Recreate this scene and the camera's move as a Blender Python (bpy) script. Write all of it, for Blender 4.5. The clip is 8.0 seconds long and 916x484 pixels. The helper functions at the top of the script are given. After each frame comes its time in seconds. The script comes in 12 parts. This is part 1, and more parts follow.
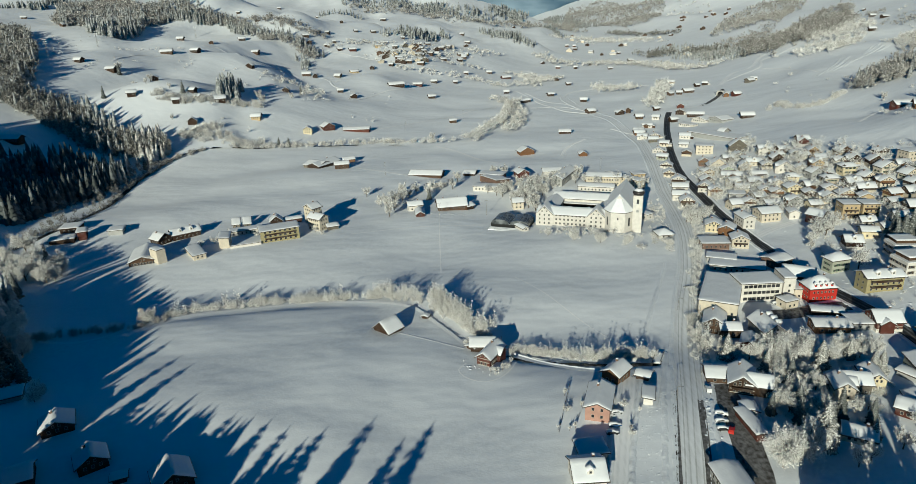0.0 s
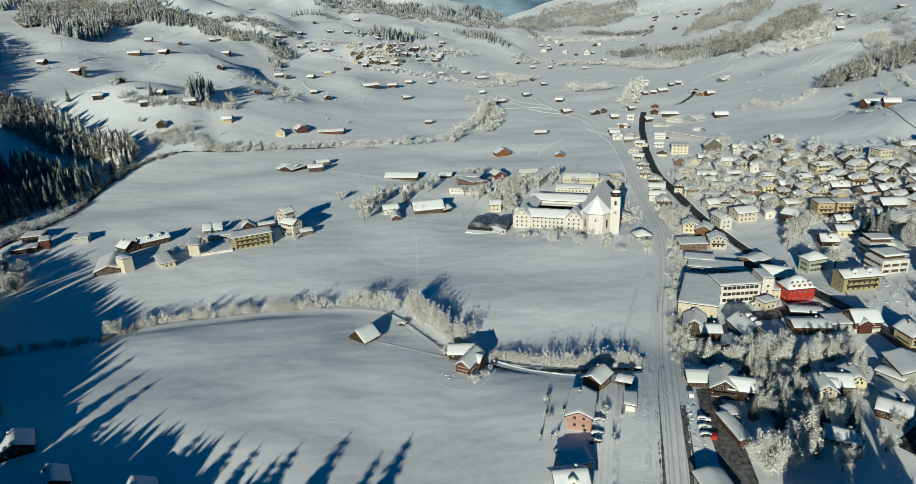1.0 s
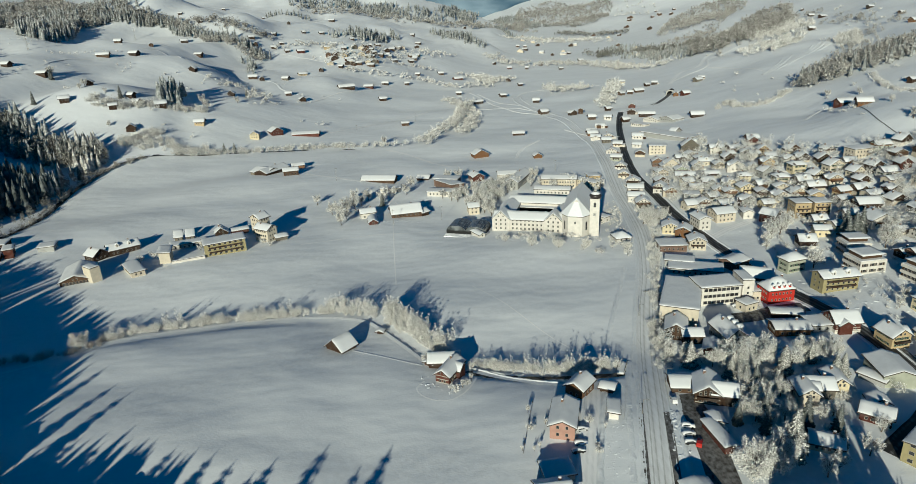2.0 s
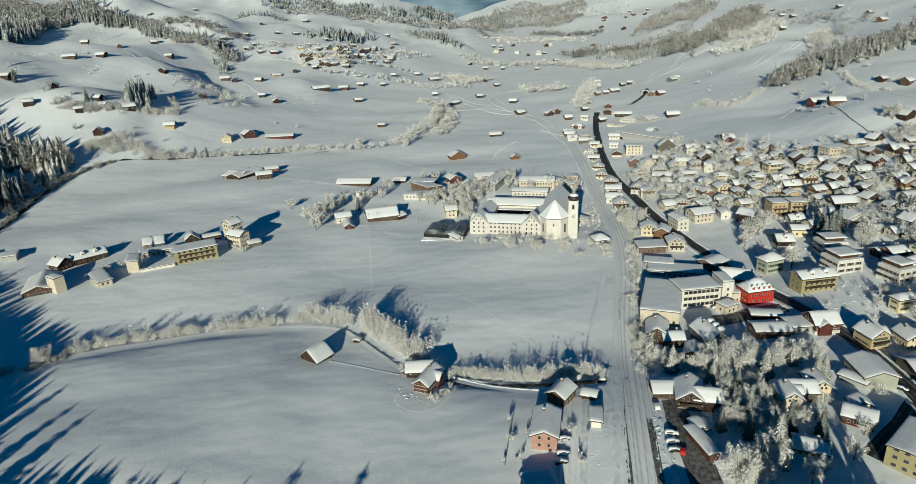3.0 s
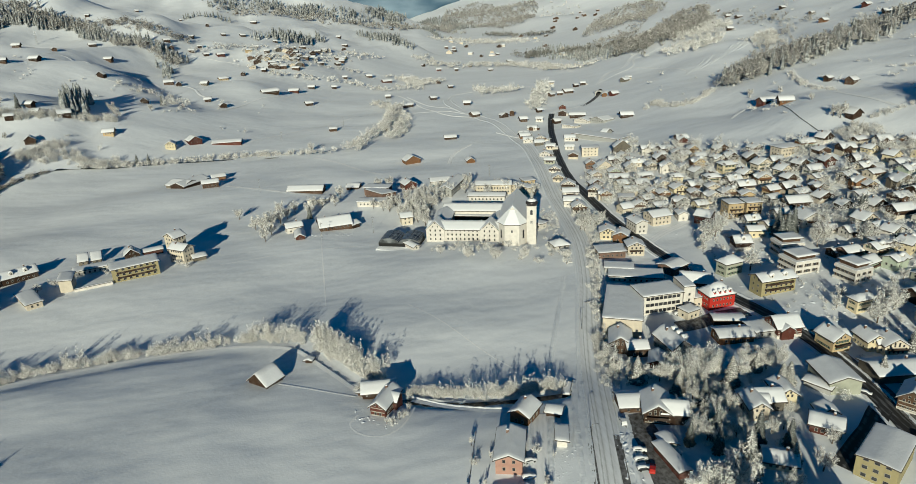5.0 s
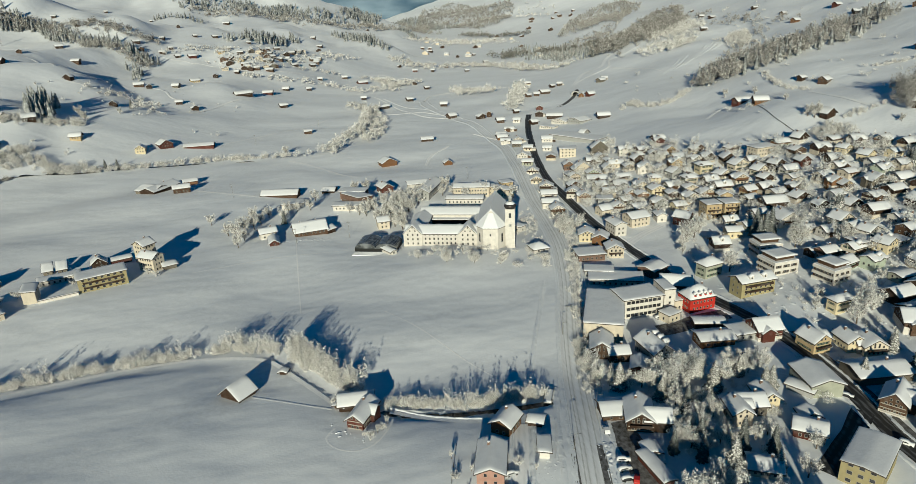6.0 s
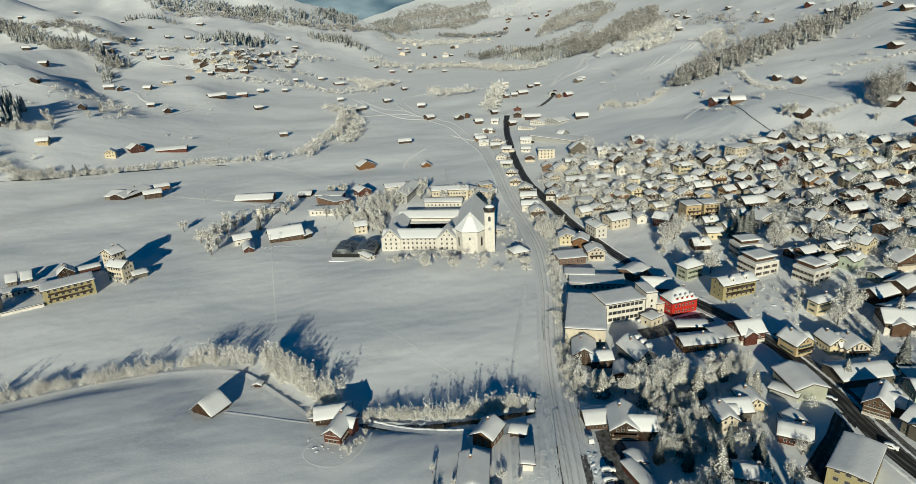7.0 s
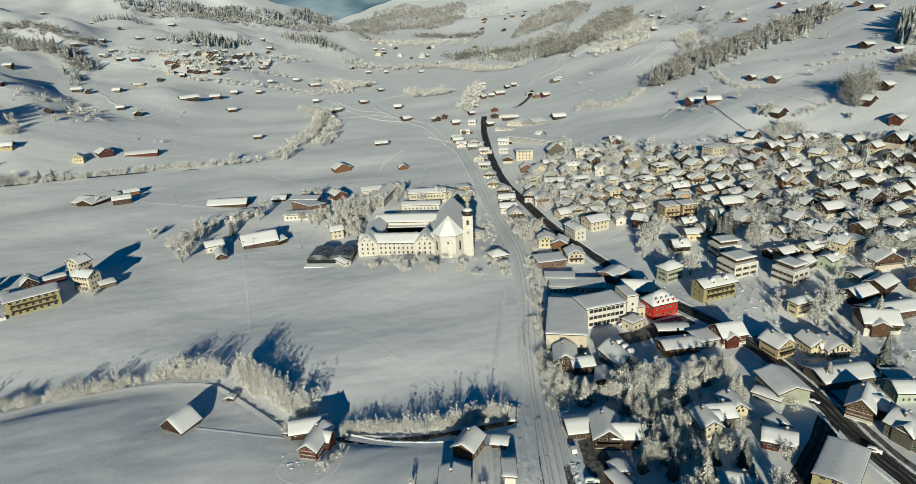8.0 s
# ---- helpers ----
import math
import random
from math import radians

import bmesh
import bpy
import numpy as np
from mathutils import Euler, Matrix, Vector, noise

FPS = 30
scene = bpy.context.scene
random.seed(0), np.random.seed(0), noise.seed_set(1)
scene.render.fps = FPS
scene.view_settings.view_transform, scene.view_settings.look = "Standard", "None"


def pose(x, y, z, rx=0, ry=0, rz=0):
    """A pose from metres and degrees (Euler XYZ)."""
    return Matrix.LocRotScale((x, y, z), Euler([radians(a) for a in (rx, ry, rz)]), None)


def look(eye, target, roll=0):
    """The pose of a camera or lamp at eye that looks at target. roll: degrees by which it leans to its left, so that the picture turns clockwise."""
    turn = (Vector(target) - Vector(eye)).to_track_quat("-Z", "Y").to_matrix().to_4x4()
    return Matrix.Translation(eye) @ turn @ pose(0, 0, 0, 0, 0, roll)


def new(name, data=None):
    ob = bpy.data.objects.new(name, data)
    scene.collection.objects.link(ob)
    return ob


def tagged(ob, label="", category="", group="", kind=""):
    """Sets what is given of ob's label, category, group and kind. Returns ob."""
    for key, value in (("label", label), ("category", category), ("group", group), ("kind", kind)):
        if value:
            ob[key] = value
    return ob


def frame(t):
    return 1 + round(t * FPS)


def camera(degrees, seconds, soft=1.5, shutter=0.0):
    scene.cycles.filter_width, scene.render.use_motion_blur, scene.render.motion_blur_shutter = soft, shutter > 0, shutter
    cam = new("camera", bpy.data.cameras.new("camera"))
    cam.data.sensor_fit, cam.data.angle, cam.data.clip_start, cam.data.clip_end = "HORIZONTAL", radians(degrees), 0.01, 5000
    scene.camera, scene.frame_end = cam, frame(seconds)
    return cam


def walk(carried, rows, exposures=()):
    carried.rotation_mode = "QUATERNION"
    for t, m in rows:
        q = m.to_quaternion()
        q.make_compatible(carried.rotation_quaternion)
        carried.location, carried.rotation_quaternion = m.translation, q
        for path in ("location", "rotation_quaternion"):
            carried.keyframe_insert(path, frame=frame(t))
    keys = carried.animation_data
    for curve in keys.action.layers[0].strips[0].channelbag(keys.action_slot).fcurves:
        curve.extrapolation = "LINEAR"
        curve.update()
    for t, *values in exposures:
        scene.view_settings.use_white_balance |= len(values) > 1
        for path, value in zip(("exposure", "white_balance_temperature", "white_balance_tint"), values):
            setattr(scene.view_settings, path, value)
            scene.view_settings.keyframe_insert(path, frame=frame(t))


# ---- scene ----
cam = camera(69.9, 8.0, soft=0.45)
METRES, EYE, TILT, LEAN, TURN = 50.47, 140.0, 1.0, -2.4, 0.0
ROWS = [
    (0.0, 0.0, 0.0, 0.0, -1.9, -21.58, 4.81),
    (0.5, 0.0032, 0.0629, -0.0019, -2.98, -21.66, 4.8),
    (1.0, 0.0083, 0.1262, -0.0041, -4.04, -21.74, 4.78),
    (1.5, 0.0138, 0.1881, -0.0049, -5.03, -21.81, 4.76),
    (3.0, 0.0422, 0.3749, -0.0119, -8.06, -22.03, 4.67),
    (3.5, 0.0528, 0.4362, -0.0138, -9.1, -22.1, 4.64),
    (4.0, 0.0653, 0.4974, -0.0167, -10.1, -22.16, 4.61),
    (4.5, 0.0797, 0.558, -0.0189, -11.04, -22.22, 4.58),
    (6.0, 0.1284, 0.738, -0.026, -14.01, -22.39, 4.49),
    (6.5, 0.1472, 0.7977, -0.0277, -14.99, -22.46, 4.47),
    (7.0, 0.1667, 0.8563, -0.0306, -15.91, -22.51, 4.44),
    (7.5, 0.1877, 0.9149, -0.0332, -16.89, -22.58, 4.41),
    (8.0, 0.2098, 0.9725, -0.0358, -17.89, -22.64, 4.39),
]
walk(cam, [(t, pose(0, 0, EYE, TILT, LEAN, TURN) @ pose(METRES * x, METRES * y, METRES * z, 90 + pitch, roll, yaw)) for t, x, y, z, yaw, pitch, roll in ROWS],
     exposures=[(0.0, 0.04, 5390, -7), (8.0, 0.04, 5690, -6)])
# valley floor, slopes and hills: one height for every place on the plan
FOOT_Y = [-700, 150, 250, 330, 470, 600, 750, 1000, 1260, 1700, 2300, 3000, 3600, 5000]
FOOT_LEFT = [-210, -200, -215, -270, -310, -215, -80, -10, 90, 330, 500, 540, 430, 360]
FOOT_RIGHT = [240, 245, 240, 230, 225, 255, 310, 400, 470, 700, 830, 700, 600, 480]
# some knolls, out of view on the left, are added only to cast shade
HILLS = [(-330, 800, 60, 9), (-270, 1000, 55, 12), (-410, 930, 60, 12), (-150, 860, 50, 9), (-60, 1010, 55, 6), (-20, 1220, 80, 14), (-230, 1130, 60, -8), (-210, 900, 45, -9),
         (330, 480, 55, 5), (460, 470, 60, 9), (560, 640, 60, 12), (640, 1150, 90, 12), (300, 880, 45, 6), (-340, 140, 65, 30), (-430, 320, 80, 30), (-60, 1330, 60, 22),
         (70, 1430, 70, 22), (-250, 1420, 80, 34)]
MORE_HILLS = [(-120, 1560, 80, 30), (190, 1640, 90, 28), (-300, 760, 42, 12), (-420, 1120, 60, 18), (-162, 70, 30, 14), (-120, 44, 26, 12), (-226, 140, 36, 16), (-295, 205, 38, 16),
         (-470, 1560, 110, 70), (60, 2700, 210, 85), (-260, 2700, 260, 70), (-500, 410, 65, 44), (-400, 350, 50, 16)]


def rise(d, soft, g1, g2, knee):
    """Height of a slope at d metres past its foot: a soft start, gradient g1, then g2 past the knee."""
    d = np.logaddexp(0, d / soft) * soft
    return g1 * d + (g2 - g1) * np.logaddexp(0, (d - knee) / 60) * 60


def height(x, y):
    x, y = np.asarray(x, float), np.asarray(y, float)
    left, right = np.interp(y, FOOT_Y, FOOT_LEFT), np.interp(y, FOOT_Y, FOOT_RIGHT)
    z = -18 * np.clip((y - 1000) / 600, 0, 1)
    dl, dr = left - x, x - right
    z = z + rise(dl, 14, 0.2, 0.13, 380) + rise(dr, 18, 0.2, 0.27, 300)
    rough = np.clip((np.maximum(dl, dr) - 10) / 120, 0, 1)
    z = z + rough * (5.0 * np.sin(x / 47 + 1.3 * np.sin(y / 83)) * np.sin(y / 61 + 0.7) + 2.2 * np.sin(x / 24 - y / 33 + np.sin(x / 57)))
    cuts = np.exp(-(np.sin(x / 52 + y / 120 + 1.4 * np.sin(y / 90)) / 0.3) ** 2) + 0.6 * np.exp(-(np.sin(y / 70 - x / 130 + 1.2 * np.sin(x / 60)) / 0.25) ** 2)
    z = z - rough * 3.5 * cuts * np.where(dl > dr, 1.0, 0.4)
    # folds down the left slopes: gentle westward, steep where they fall off to the east
    fold = x / 36 + 1.6 * np.sin(y / 170 + 0.6) + 0.9 * np.sin(y / 71 + x / 210)
    patch = 0.35 + 0.65 * np.clip(0.5 + np.sin(x / 130 + 0.8) * np.sin(y / 150 + 2.0), 0, 1)
    z = z - np.clip((dl - 15) / 110, 0, 1) * patch * 7.0 * (np.sin(fold) + 0.4 * np.sin(2 * fold)) * np.clip((y - 480) / 200, 0, 1)
    z = z + np.clip((dr - 5) / 60, 0, 1) * 1.7 * np.sin(y / 27 + x / 70 + 1.2 * np.sin(x / 48)) * np.sin(x / 90 - y / 160 + 0.5)
    far = np.clip((y - 1300) / 1500, 0, 1)
    z = z + rough * far * (22 * np.sin(x / 190 + 1.1) * np.sin(y / 240 + 0.4) + 9 * np.sin(x / 83 + y / 97))
    for hx, hy, r, h in HILLS + MORE_HILLS:
        z = z + h * np.exp(-((x - hx) ** 2 + (y - hy) ** 2) / (2 * r * r))
    # the meadow lies a little higher than the path by the stream and drops to it
    d = np.interp(x, [-150, -137, -108, -74, -45, -21], [282, 290, 296.6, 300.3, 299, 288]) - y
    edge, run = np.clip((d - 4) / 6, 0, 1), np.clip((x + 165) / 30, 0, 1) * np.clip((-25 - x) / 25, 0, 1)
    z = z + 1.0 * edge * edge * (3 - 2 * edge) * run * np.clip((170 - d) / 60, 0, 1)
    z = z + 0.035 * np.clip(d - 8, 0, 80) * np.clip((45 - x) / 90, 0, 1) * np.clip((x + 200) / 60, 0, 1) * np.clip((170 - d) / 60, 0, 1)
    flat = 1 - np.clip(np.maximum(dl, dr) / 60 + 0.6, 0, 1)
    z = z + flat * (0.25 * np.sin(x / 17 + 2 * np.sin(y / 37)) * np.sin(y / 11 + x / 30) + 1.3 * np.sin(x / 41 - y / 26 + np.sin(x / 29)) + 1.05 * np.sin(y / 15 + 1.6 * np.sin(x / 63) + 0.8 * np.sin(y / 44)) * np.sin(x / 71 + 0.9))
    return z


STREAM_NEAR = [(16.1, 244.1), (22.7, 240.6), (29.6, 237.0), (43.3, 231.8), (61.4, 228.0), (79.5, 226.8), (84.7, 229.1)]
STREAM_FAR = [(-273.6, 392.2), (-267.4, 434.0), (-263.5, 492.9), (-264.4, 561.0), (-255.8, 606.9), (-234.1, 641.1), (-188.9, 662.5), (-121.7, 683.3), (-47.8, 675.1), (0.8, 683.0), (36.3, 711.0), (73.5, 784.6), (83.5, 841.6)]
STREAM_BED = [(-194.7, 268.1), (-170.8, 277.7), (-148.9, 283.6), (-138.5, 292.8), (-124.1, 301.2), (-95.7, 304.5), (-63.2, 305.5), (-36.3, 304.7), (-21.0, 295.9), (-9.3, 279.4), (3.8, 258.8), (16.9, 244.1)]
STREAMS = [(STREAM_NEAR, 2.6, 1.7), (STREAM_BED, 2.0, 0.8), (STREAM_FAR, 3.5, 1.5)]

# ---- light: low winter sun behind the camera's left shoulder, clear blue sky ----
SUN_AZ, SUN_EL = 20.0, 15.0
sun = new("sun", bpy.data.lights.new("sun", "SUN"))
sun.data.energy, sun.data.angle, sun.data.color = 5.3, radians(0.5), (1.0, 0.82, 0.6)
sun.matrix_world = look((0, 0, 400), (math.sin(radians(SUN_AZ)), math.cos(radians(SUN_AZ)), 400 - math.tan(radians(SUN_EL))))
world = bpy.data.worlds.new("winter_sky")
scene.world = world
world.use_nodes = True
sky = world.node_tree.nodes.new("ShaderNodeTexSky")
sky.sky_type, sky.sun_disc = "NISHITA", False
sky.sun_elevation, sky.sun_rotation, sky.altitude = radians(SUN_EL), radians(SUN_AZ + 180), 4000
sky.dust_density, sky.ozone_density = 0.0, 4.0
clear = world.node_tree.nodes.new("ShaderNodeHueSaturation")
clear.inputs["Value"].default_value = 0.92
clear.inputs["Hue"].default_value, clear.inputs["Saturation"].default_value = 0.49, 3.3
world.node_tree.links.new(sky.outputs["Color"], clear.inputs["Color"])
world.node_tree.links.new(clear.outputs["Color"], world.node_tree.nodes["Background"].inputs["Color"])
world.node_tree.nodes["Background"].inputs["Strength"].default_value = 0.05

# ---- materials ----
def shade(name, rough=0.7, metal=0.0, spec=0.3):
    m = bpy.data.materials.new(name)
    m.use_nodes = True
    b = m.node_tree.nodes["Principled BSDF"]
    b.inputs["Roughness"].default_value, b.inputs["Metallic"].default_value = rough, metal
    b.inputs["Specular IOR Level"].default_value = spec
    return m, m.node_tree, b


def node(t, kind, **at):
    n = t.nodes.new("ShaderNode" + kind)
    for k, v in at.items():
        n.inputs[k.replace("_", " ")].default_value = v
    return n


def mix(t, fac, a, b, mode="MIX"):
    n = t.nodes.new("ShaderNodeMix")
    n.data_type, n.blend_type = "RGBA", mode
    for slot, v in ((0, fac), (6, a), (7, b)):
        if hasattr(v, "links"):
            t.links.new(v, n.inputs[slot])
        else:
            n.inputs[slot].default_value = v if slot == 0 else (*v, 1)
    return n.outputs[2]


def noise_at(t, scale, detail=3.0, stretch=(1, 1, 1), lo=0.35, hi=0.65, space="Object"):
    """Noise of that scale on the surface, spread between lo and hi to 0..1."""
    c, mp, n, r = node(t, "TexCoord"), node(t, "Mapping"), node(t, "TexNoise", Scale=scale, Detail=detail), node(t, "MapRange")
    mp.inputs["Scale"].default_value = stretch
    t.links.new(c.outputs[space], mp.inputs["Vector"])
    t.links.new(mp.outputs["Vector"], n.inputs["Vector"])
    t.links.new(n.outputs["Fac"], r.inputs["Value"])
    r.inputs["From Min"].default_value, r.inputs["From Max"].default_value = lo, hi
    return r.outputs["Result"]


def bump(t, b, height_out, strength, distance):
    n = node(t, "Bump", Strength=strength, Distance=distance)
    t.links.new(height_out, n.inputs["Height"])
    last = b.inputs["Normal"].links[0].from_socket if b.inputs["Normal"].links else None
    if last:
        t.links.new(last, n.inputs["Normal"])
    t.links.new(n.outputs["Normal"], b.inputs["Normal"])


def tone(t, out, amount):
    """A little lightening and darkening from one object to the next."""
    info, r, h = node(t, "ObjectInfo"), node(t, "MapRange"), node(t, "HueSaturation")
    t.links.new(info.outputs["Random"], r.inputs["Value"])
    r.inputs["To Min"].default_value, r.inputs["To Max"].default_value = 1 - amount, 1 + amount
    t.links.new(r.outputs["Result"], h.inputs["Value"])
    t.links.new(out, h.inputs["Color"])
    return h.outputs["Color"]


def painted(name, colour, rough=0.75, vary=0.14, scale=0.5, spec=0.25, wear=0.1, metal=0.0):
    """Plaster or paint: blotches at two scales, streaks that run down, a fine grain."""
    m, t, b = shade(name, rough, metal, spec)
    dark = [c * (1 - vary) for c in colour]
    c = mix(t, noise_at(t, scale, 4), dark, colour)
    streak = noise_at(t, 1.6, 3, (1, 1, 0.12), 0.5, 0.75)
    grey = sum(colour) / 3 * 0.6
    k = t.nodes.new("ShaderNodeMath")
    k.operation = "MULTIPLY"
    k.inputs[1].default_value = wear
    t.links.new(streak, k.inputs[0])
    c = mix(t, k.outputs[0], c, (grey, grey, grey * 0.95))
    t.links.new(tone(t, c, 0.06), b.inputs["Base Color"])
    bump(t, b, noise_at(t, 9, 3), 0.15, 0.02)
    return m


def timber(name, colour, lines=9.0):
    """Weathered boards: grain along the board, dark joints, greyed patches."""
    m, t, b = shade(name, 0.8, 0, 0.2)
    grain = noise_at(t, 3, 5, (1, 1, lines), 0.3, 0.7)
    c = mix(t, grain, [v * 0.55 for v in colour], colour)
    c = mix(t, noise_at(t, 0.35, 3, (1, 1, 1), 0.5, 0.8), c, [0.6 * v + 0.06 for v in colour])
    t.links.new(tone(t, c, 0.18), b.inputs["Base Color"])
    bump(t, b, grain, 0.4, 0.03)
    return m


def snow_mat(name, colour=(0.82, 0.84, 0.87), far=False, lumps=0.5):
    m, t, b = shade(name, 0.62, 0, 0.25)
    c = mix(t, noise_at(t, 0.014, 4, (1, 2.2, 1)), [v * 0.88 for v in colour], colour)
    c = mix(t, noise_at(t, 0.5, 3), c, [v * 0.97 for v in colour])
    t.links.new(c, b.inputs["Base Color"])
    b.inputs["Sheen Weight"].default_value, b.inputs["Sheen Roughness"].default_value = 0.1, 0.45
    b.inputs["Sheen Tint"].default_value = (1.0, 0.97, 0.92, 1)
    if far:
        bump(t, b, noise_at(t, 0.009, 4, (1, 1.6, 1), 0.2, 0.8), 0.75, 3.0)
        bump(t, b, noise_at(t, 0.035, 3, (1, 1.5, 1), 0.25, 0.75), 0.25, 0.6)
        bump(t, b, noise_at(t, 0.11, 3, (1, 1.2, 1), 0.2, 0.8), 0.22, 0.2)
    bump(t, b, noise_at(t, 1.1, 4, (1, 1.3, 1), 0.2, 0.8), lumps * (0.6 if far else 1.0), 0.09)
    return m


SNOW = snow_mat("field_snow", far=True)
ROOF_SNOW = snow_mat("roof_snow", (0.76, 0.77, 0.79), lumps=0.4)
LUMP_SNOW = snow_mat("ploughed_snow", (0.8, 0.82, 0.85), lumps=1.0)


def frost_mat(name, white, brown, share, lo=-0.6, hi=0.5):
    """Twigs under hoar frost: white where they face up, bare wood between."""
    m, t, b = shade(name, 0.75, 0, 0.2)
    g, sep = node(t, "NewGeometry"), node(t, "SeparateXYZ")
    t.links.new(g.outputs["Normal"], sep.inputs["Vector"])
    r = node(t, "MapRange")
    r.inputs["From Min"].default_value, r.inputs["From Max"].default_value = lo, hi
    t.links.new(sep.outputs["Z"], r.inputs["Value"])
    rnd = node(t, "MapRange")
    t.links.new(g.outputs["Random Per Island"], rnd.inputs["Value"])
    rnd.inputs["To Min"].default_value, rnd.inputs["To Max"].default_value = share - 0.35, share + 0.35
    k = t.nodes.new("ShaderNodeMath")
    k.operation, k.use_clamp = "MULTIPLY", True
    t.links.new(r.outputs["Result"], k.inputs[0])
    t.links.new(rnd.outputs["Result"], k.inputs[1])
    k2 = t.nodes.new("ShaderNodeMath")
    k2.operation, k2.use_clamp = "MULTIPLY_ADD", True
    k2.inputs[1].default_value, k2.inputs[2].default_value = 1.1, 0.12
    t.links.new(k.outputs[0], k2.inputs[0])
    c = mix(t, k2.outputs[0], brown, white)
    t.links.new(tone(t, c, 0.08), b.inputs["Base Color"])
    return m


FROST = frost_mat("frosted_twigs", (0.87, 0.855, 0.825), (0.062, 0.051, 0.041), 0.84, -0.8, 0.5)
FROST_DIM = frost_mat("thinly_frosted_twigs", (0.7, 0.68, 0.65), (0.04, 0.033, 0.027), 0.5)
# darker, barer copy of the frosted twigs: shade put into the colour
FROST_SHADE = frost_mat("frosted_twigs_painted_shade", (0.62, 0.6, 0.56), (0.016, 0.017, 0.014), 0.3)
SPRUCE = frost_mat("snowy_spruce_needles", (0.7, 0.71, 0.72), (0.014, 0.022, 0.016), 0.4, 0.0, 0.95)
FIR = frost_mat("snow_laden_needles", (0.82, 0.81, 0.79), (0.03, 0.032, 0.026), 0.8, -0.35, 0.6)
# spruce with its white cut down: shade painted into the needles
SPRUCE_SHADE = frost_mat("spruce_needles", (0.45, 0.48, 0.5), (0.01, 0.016, 0.012), 0.1, 0.0, 1.0)
BARK = timber("bark", (0.11, 0.085, 0.065), 2)


def road_mat(name, base, snow, cover, tracks, along_=0.16):
    """Carriageway; across it (u from -1 to 1) wheel tracks wear the snow away."""
    m, t, b = shade(name, 0.7, 0, 0.3)
    uv, sep = node(t, "UVMap"), node(t, "SeparateXYZ")
    uv.uv_map = "UVMap"
    t.links.new(uv.outputs["UV"], sep.inputs["Vector"])
    w = t.nodes.new("ShaderNodeMath")
    w.operation = "COSINE"
    k = t.nodes.new("ShaderNodeMath")
    k.operation = "MULTIPLY"
    k.inputs[1].default_value = tracks
    t.links.new(sep.outputs["X"], k.inputs[0])
    t.links.new(k.outputs[0], w.inputs[0])
    r = node(t, "MapRange")
    r.inputs["From Min"].default_value, r.inputs["From Max"].default_value = -1, 1
    r.inputs["To Min"].default_value, r.inputs["To Max"].default_value = cover - 0.2, cover + 0.2
    t.links.new(w.outputs[0], r.inputs["Value"])
    s = t.nodes.new("ShaderNodeMath")
    s.operation, s.use_clamp = "MULTIPLY_ADD", True
    s.inputs[1].default_value = 0.5
    t.links.new(noise_at(t, 0.9, 5, (1, along_, 1), 0.3, 0.7), s.inputs[0])
    off = t.nodes.new("ShaderNodeMath")
    off.inputs[1].default_value = -0.25
    t.links.new(r.outputs["Result"], off.inputs[0])
    t.links.new(off.outputs[0], s.inputs[2])
    grit = mix(t, noise_at(t, 6, 3), [v * 0.8 for v in base], base)
    t.links.new(mix(t, s.outputs[0], grit, snow), b.inputs["Base Color"])
    bump(t, b, noise_at(t, 1.5, 4), 0.2, 0.06)
    b.inputs["Sheen Weight"].default_value, b.inputs["Sheen Roughness"].default_value = 0.1 if snow[0] > 0.7 else 0.0, 0.45
    return m


ROAD_SNOW = road_mat("packed_snow_road", (0.66, 0.66, 0.67), (0.84, 0.85, 0.87), 0.7, 11.0)
ROAD_WET = road_mat("cleared_asphalt", (0.03, 0.03, 0.03), (0.35, 0.35, 0.36), 0.0, 9.0)
YARD = road_mat("gritted_yard", (0.045, 0.04, 0.035), (0.4, 0.4, 0.41), 0.06, 0.6, 0.7)
TRACK = road_mat("trodden_track", (0.72, 0.73, 0.74), (0.9, 0.9, 0.91), 0.9, 7.0)

FOOT = road_mat("fresh_footprints", (0.84, 0.85, 0.86), (0.93, 0.93, 0.93), 0.9, 7.0)
WHEEL = road_mat("wheel_worn_snow", (0.38, 0.38, 0.38), (0.72, 0.73, 0.74), 0.45, 1.0)

m_, t_, b_ = shade("stream_water", 0.12, 0, 0.5)
t_.links.new(mix(t_, noise_at(t_, 0.6), (0.012, 0.016, 0.02), (0.03, 0.034, 0.036)), b_.inputs["Base Color"])
bump(t_, b_, noise_at(t_, 2.5), 0.3, 0.05)
WATER = m_
m_, t_, b_ = shade("window_glass", 0.08, 0, 0.6)
t_.links.new(tone(t_, mix(t_, noise_at(t_, 0.8), (0.02, 0.022, 0.026), (0.05, 0.05, 0.052)), 0.4), b_.inputs["Base Color"])
GLASS = m_
m_, t_, b_ = shade("greenhouse_film", 0.2, 0, 0.5)
t_.links.new(mix(t_, noise_at(t_, 0.25), (0.03, 0.034, 0.036), (0.16, 0.17, 0.18)), b_.inputs["Base Color"])
FILM = m_

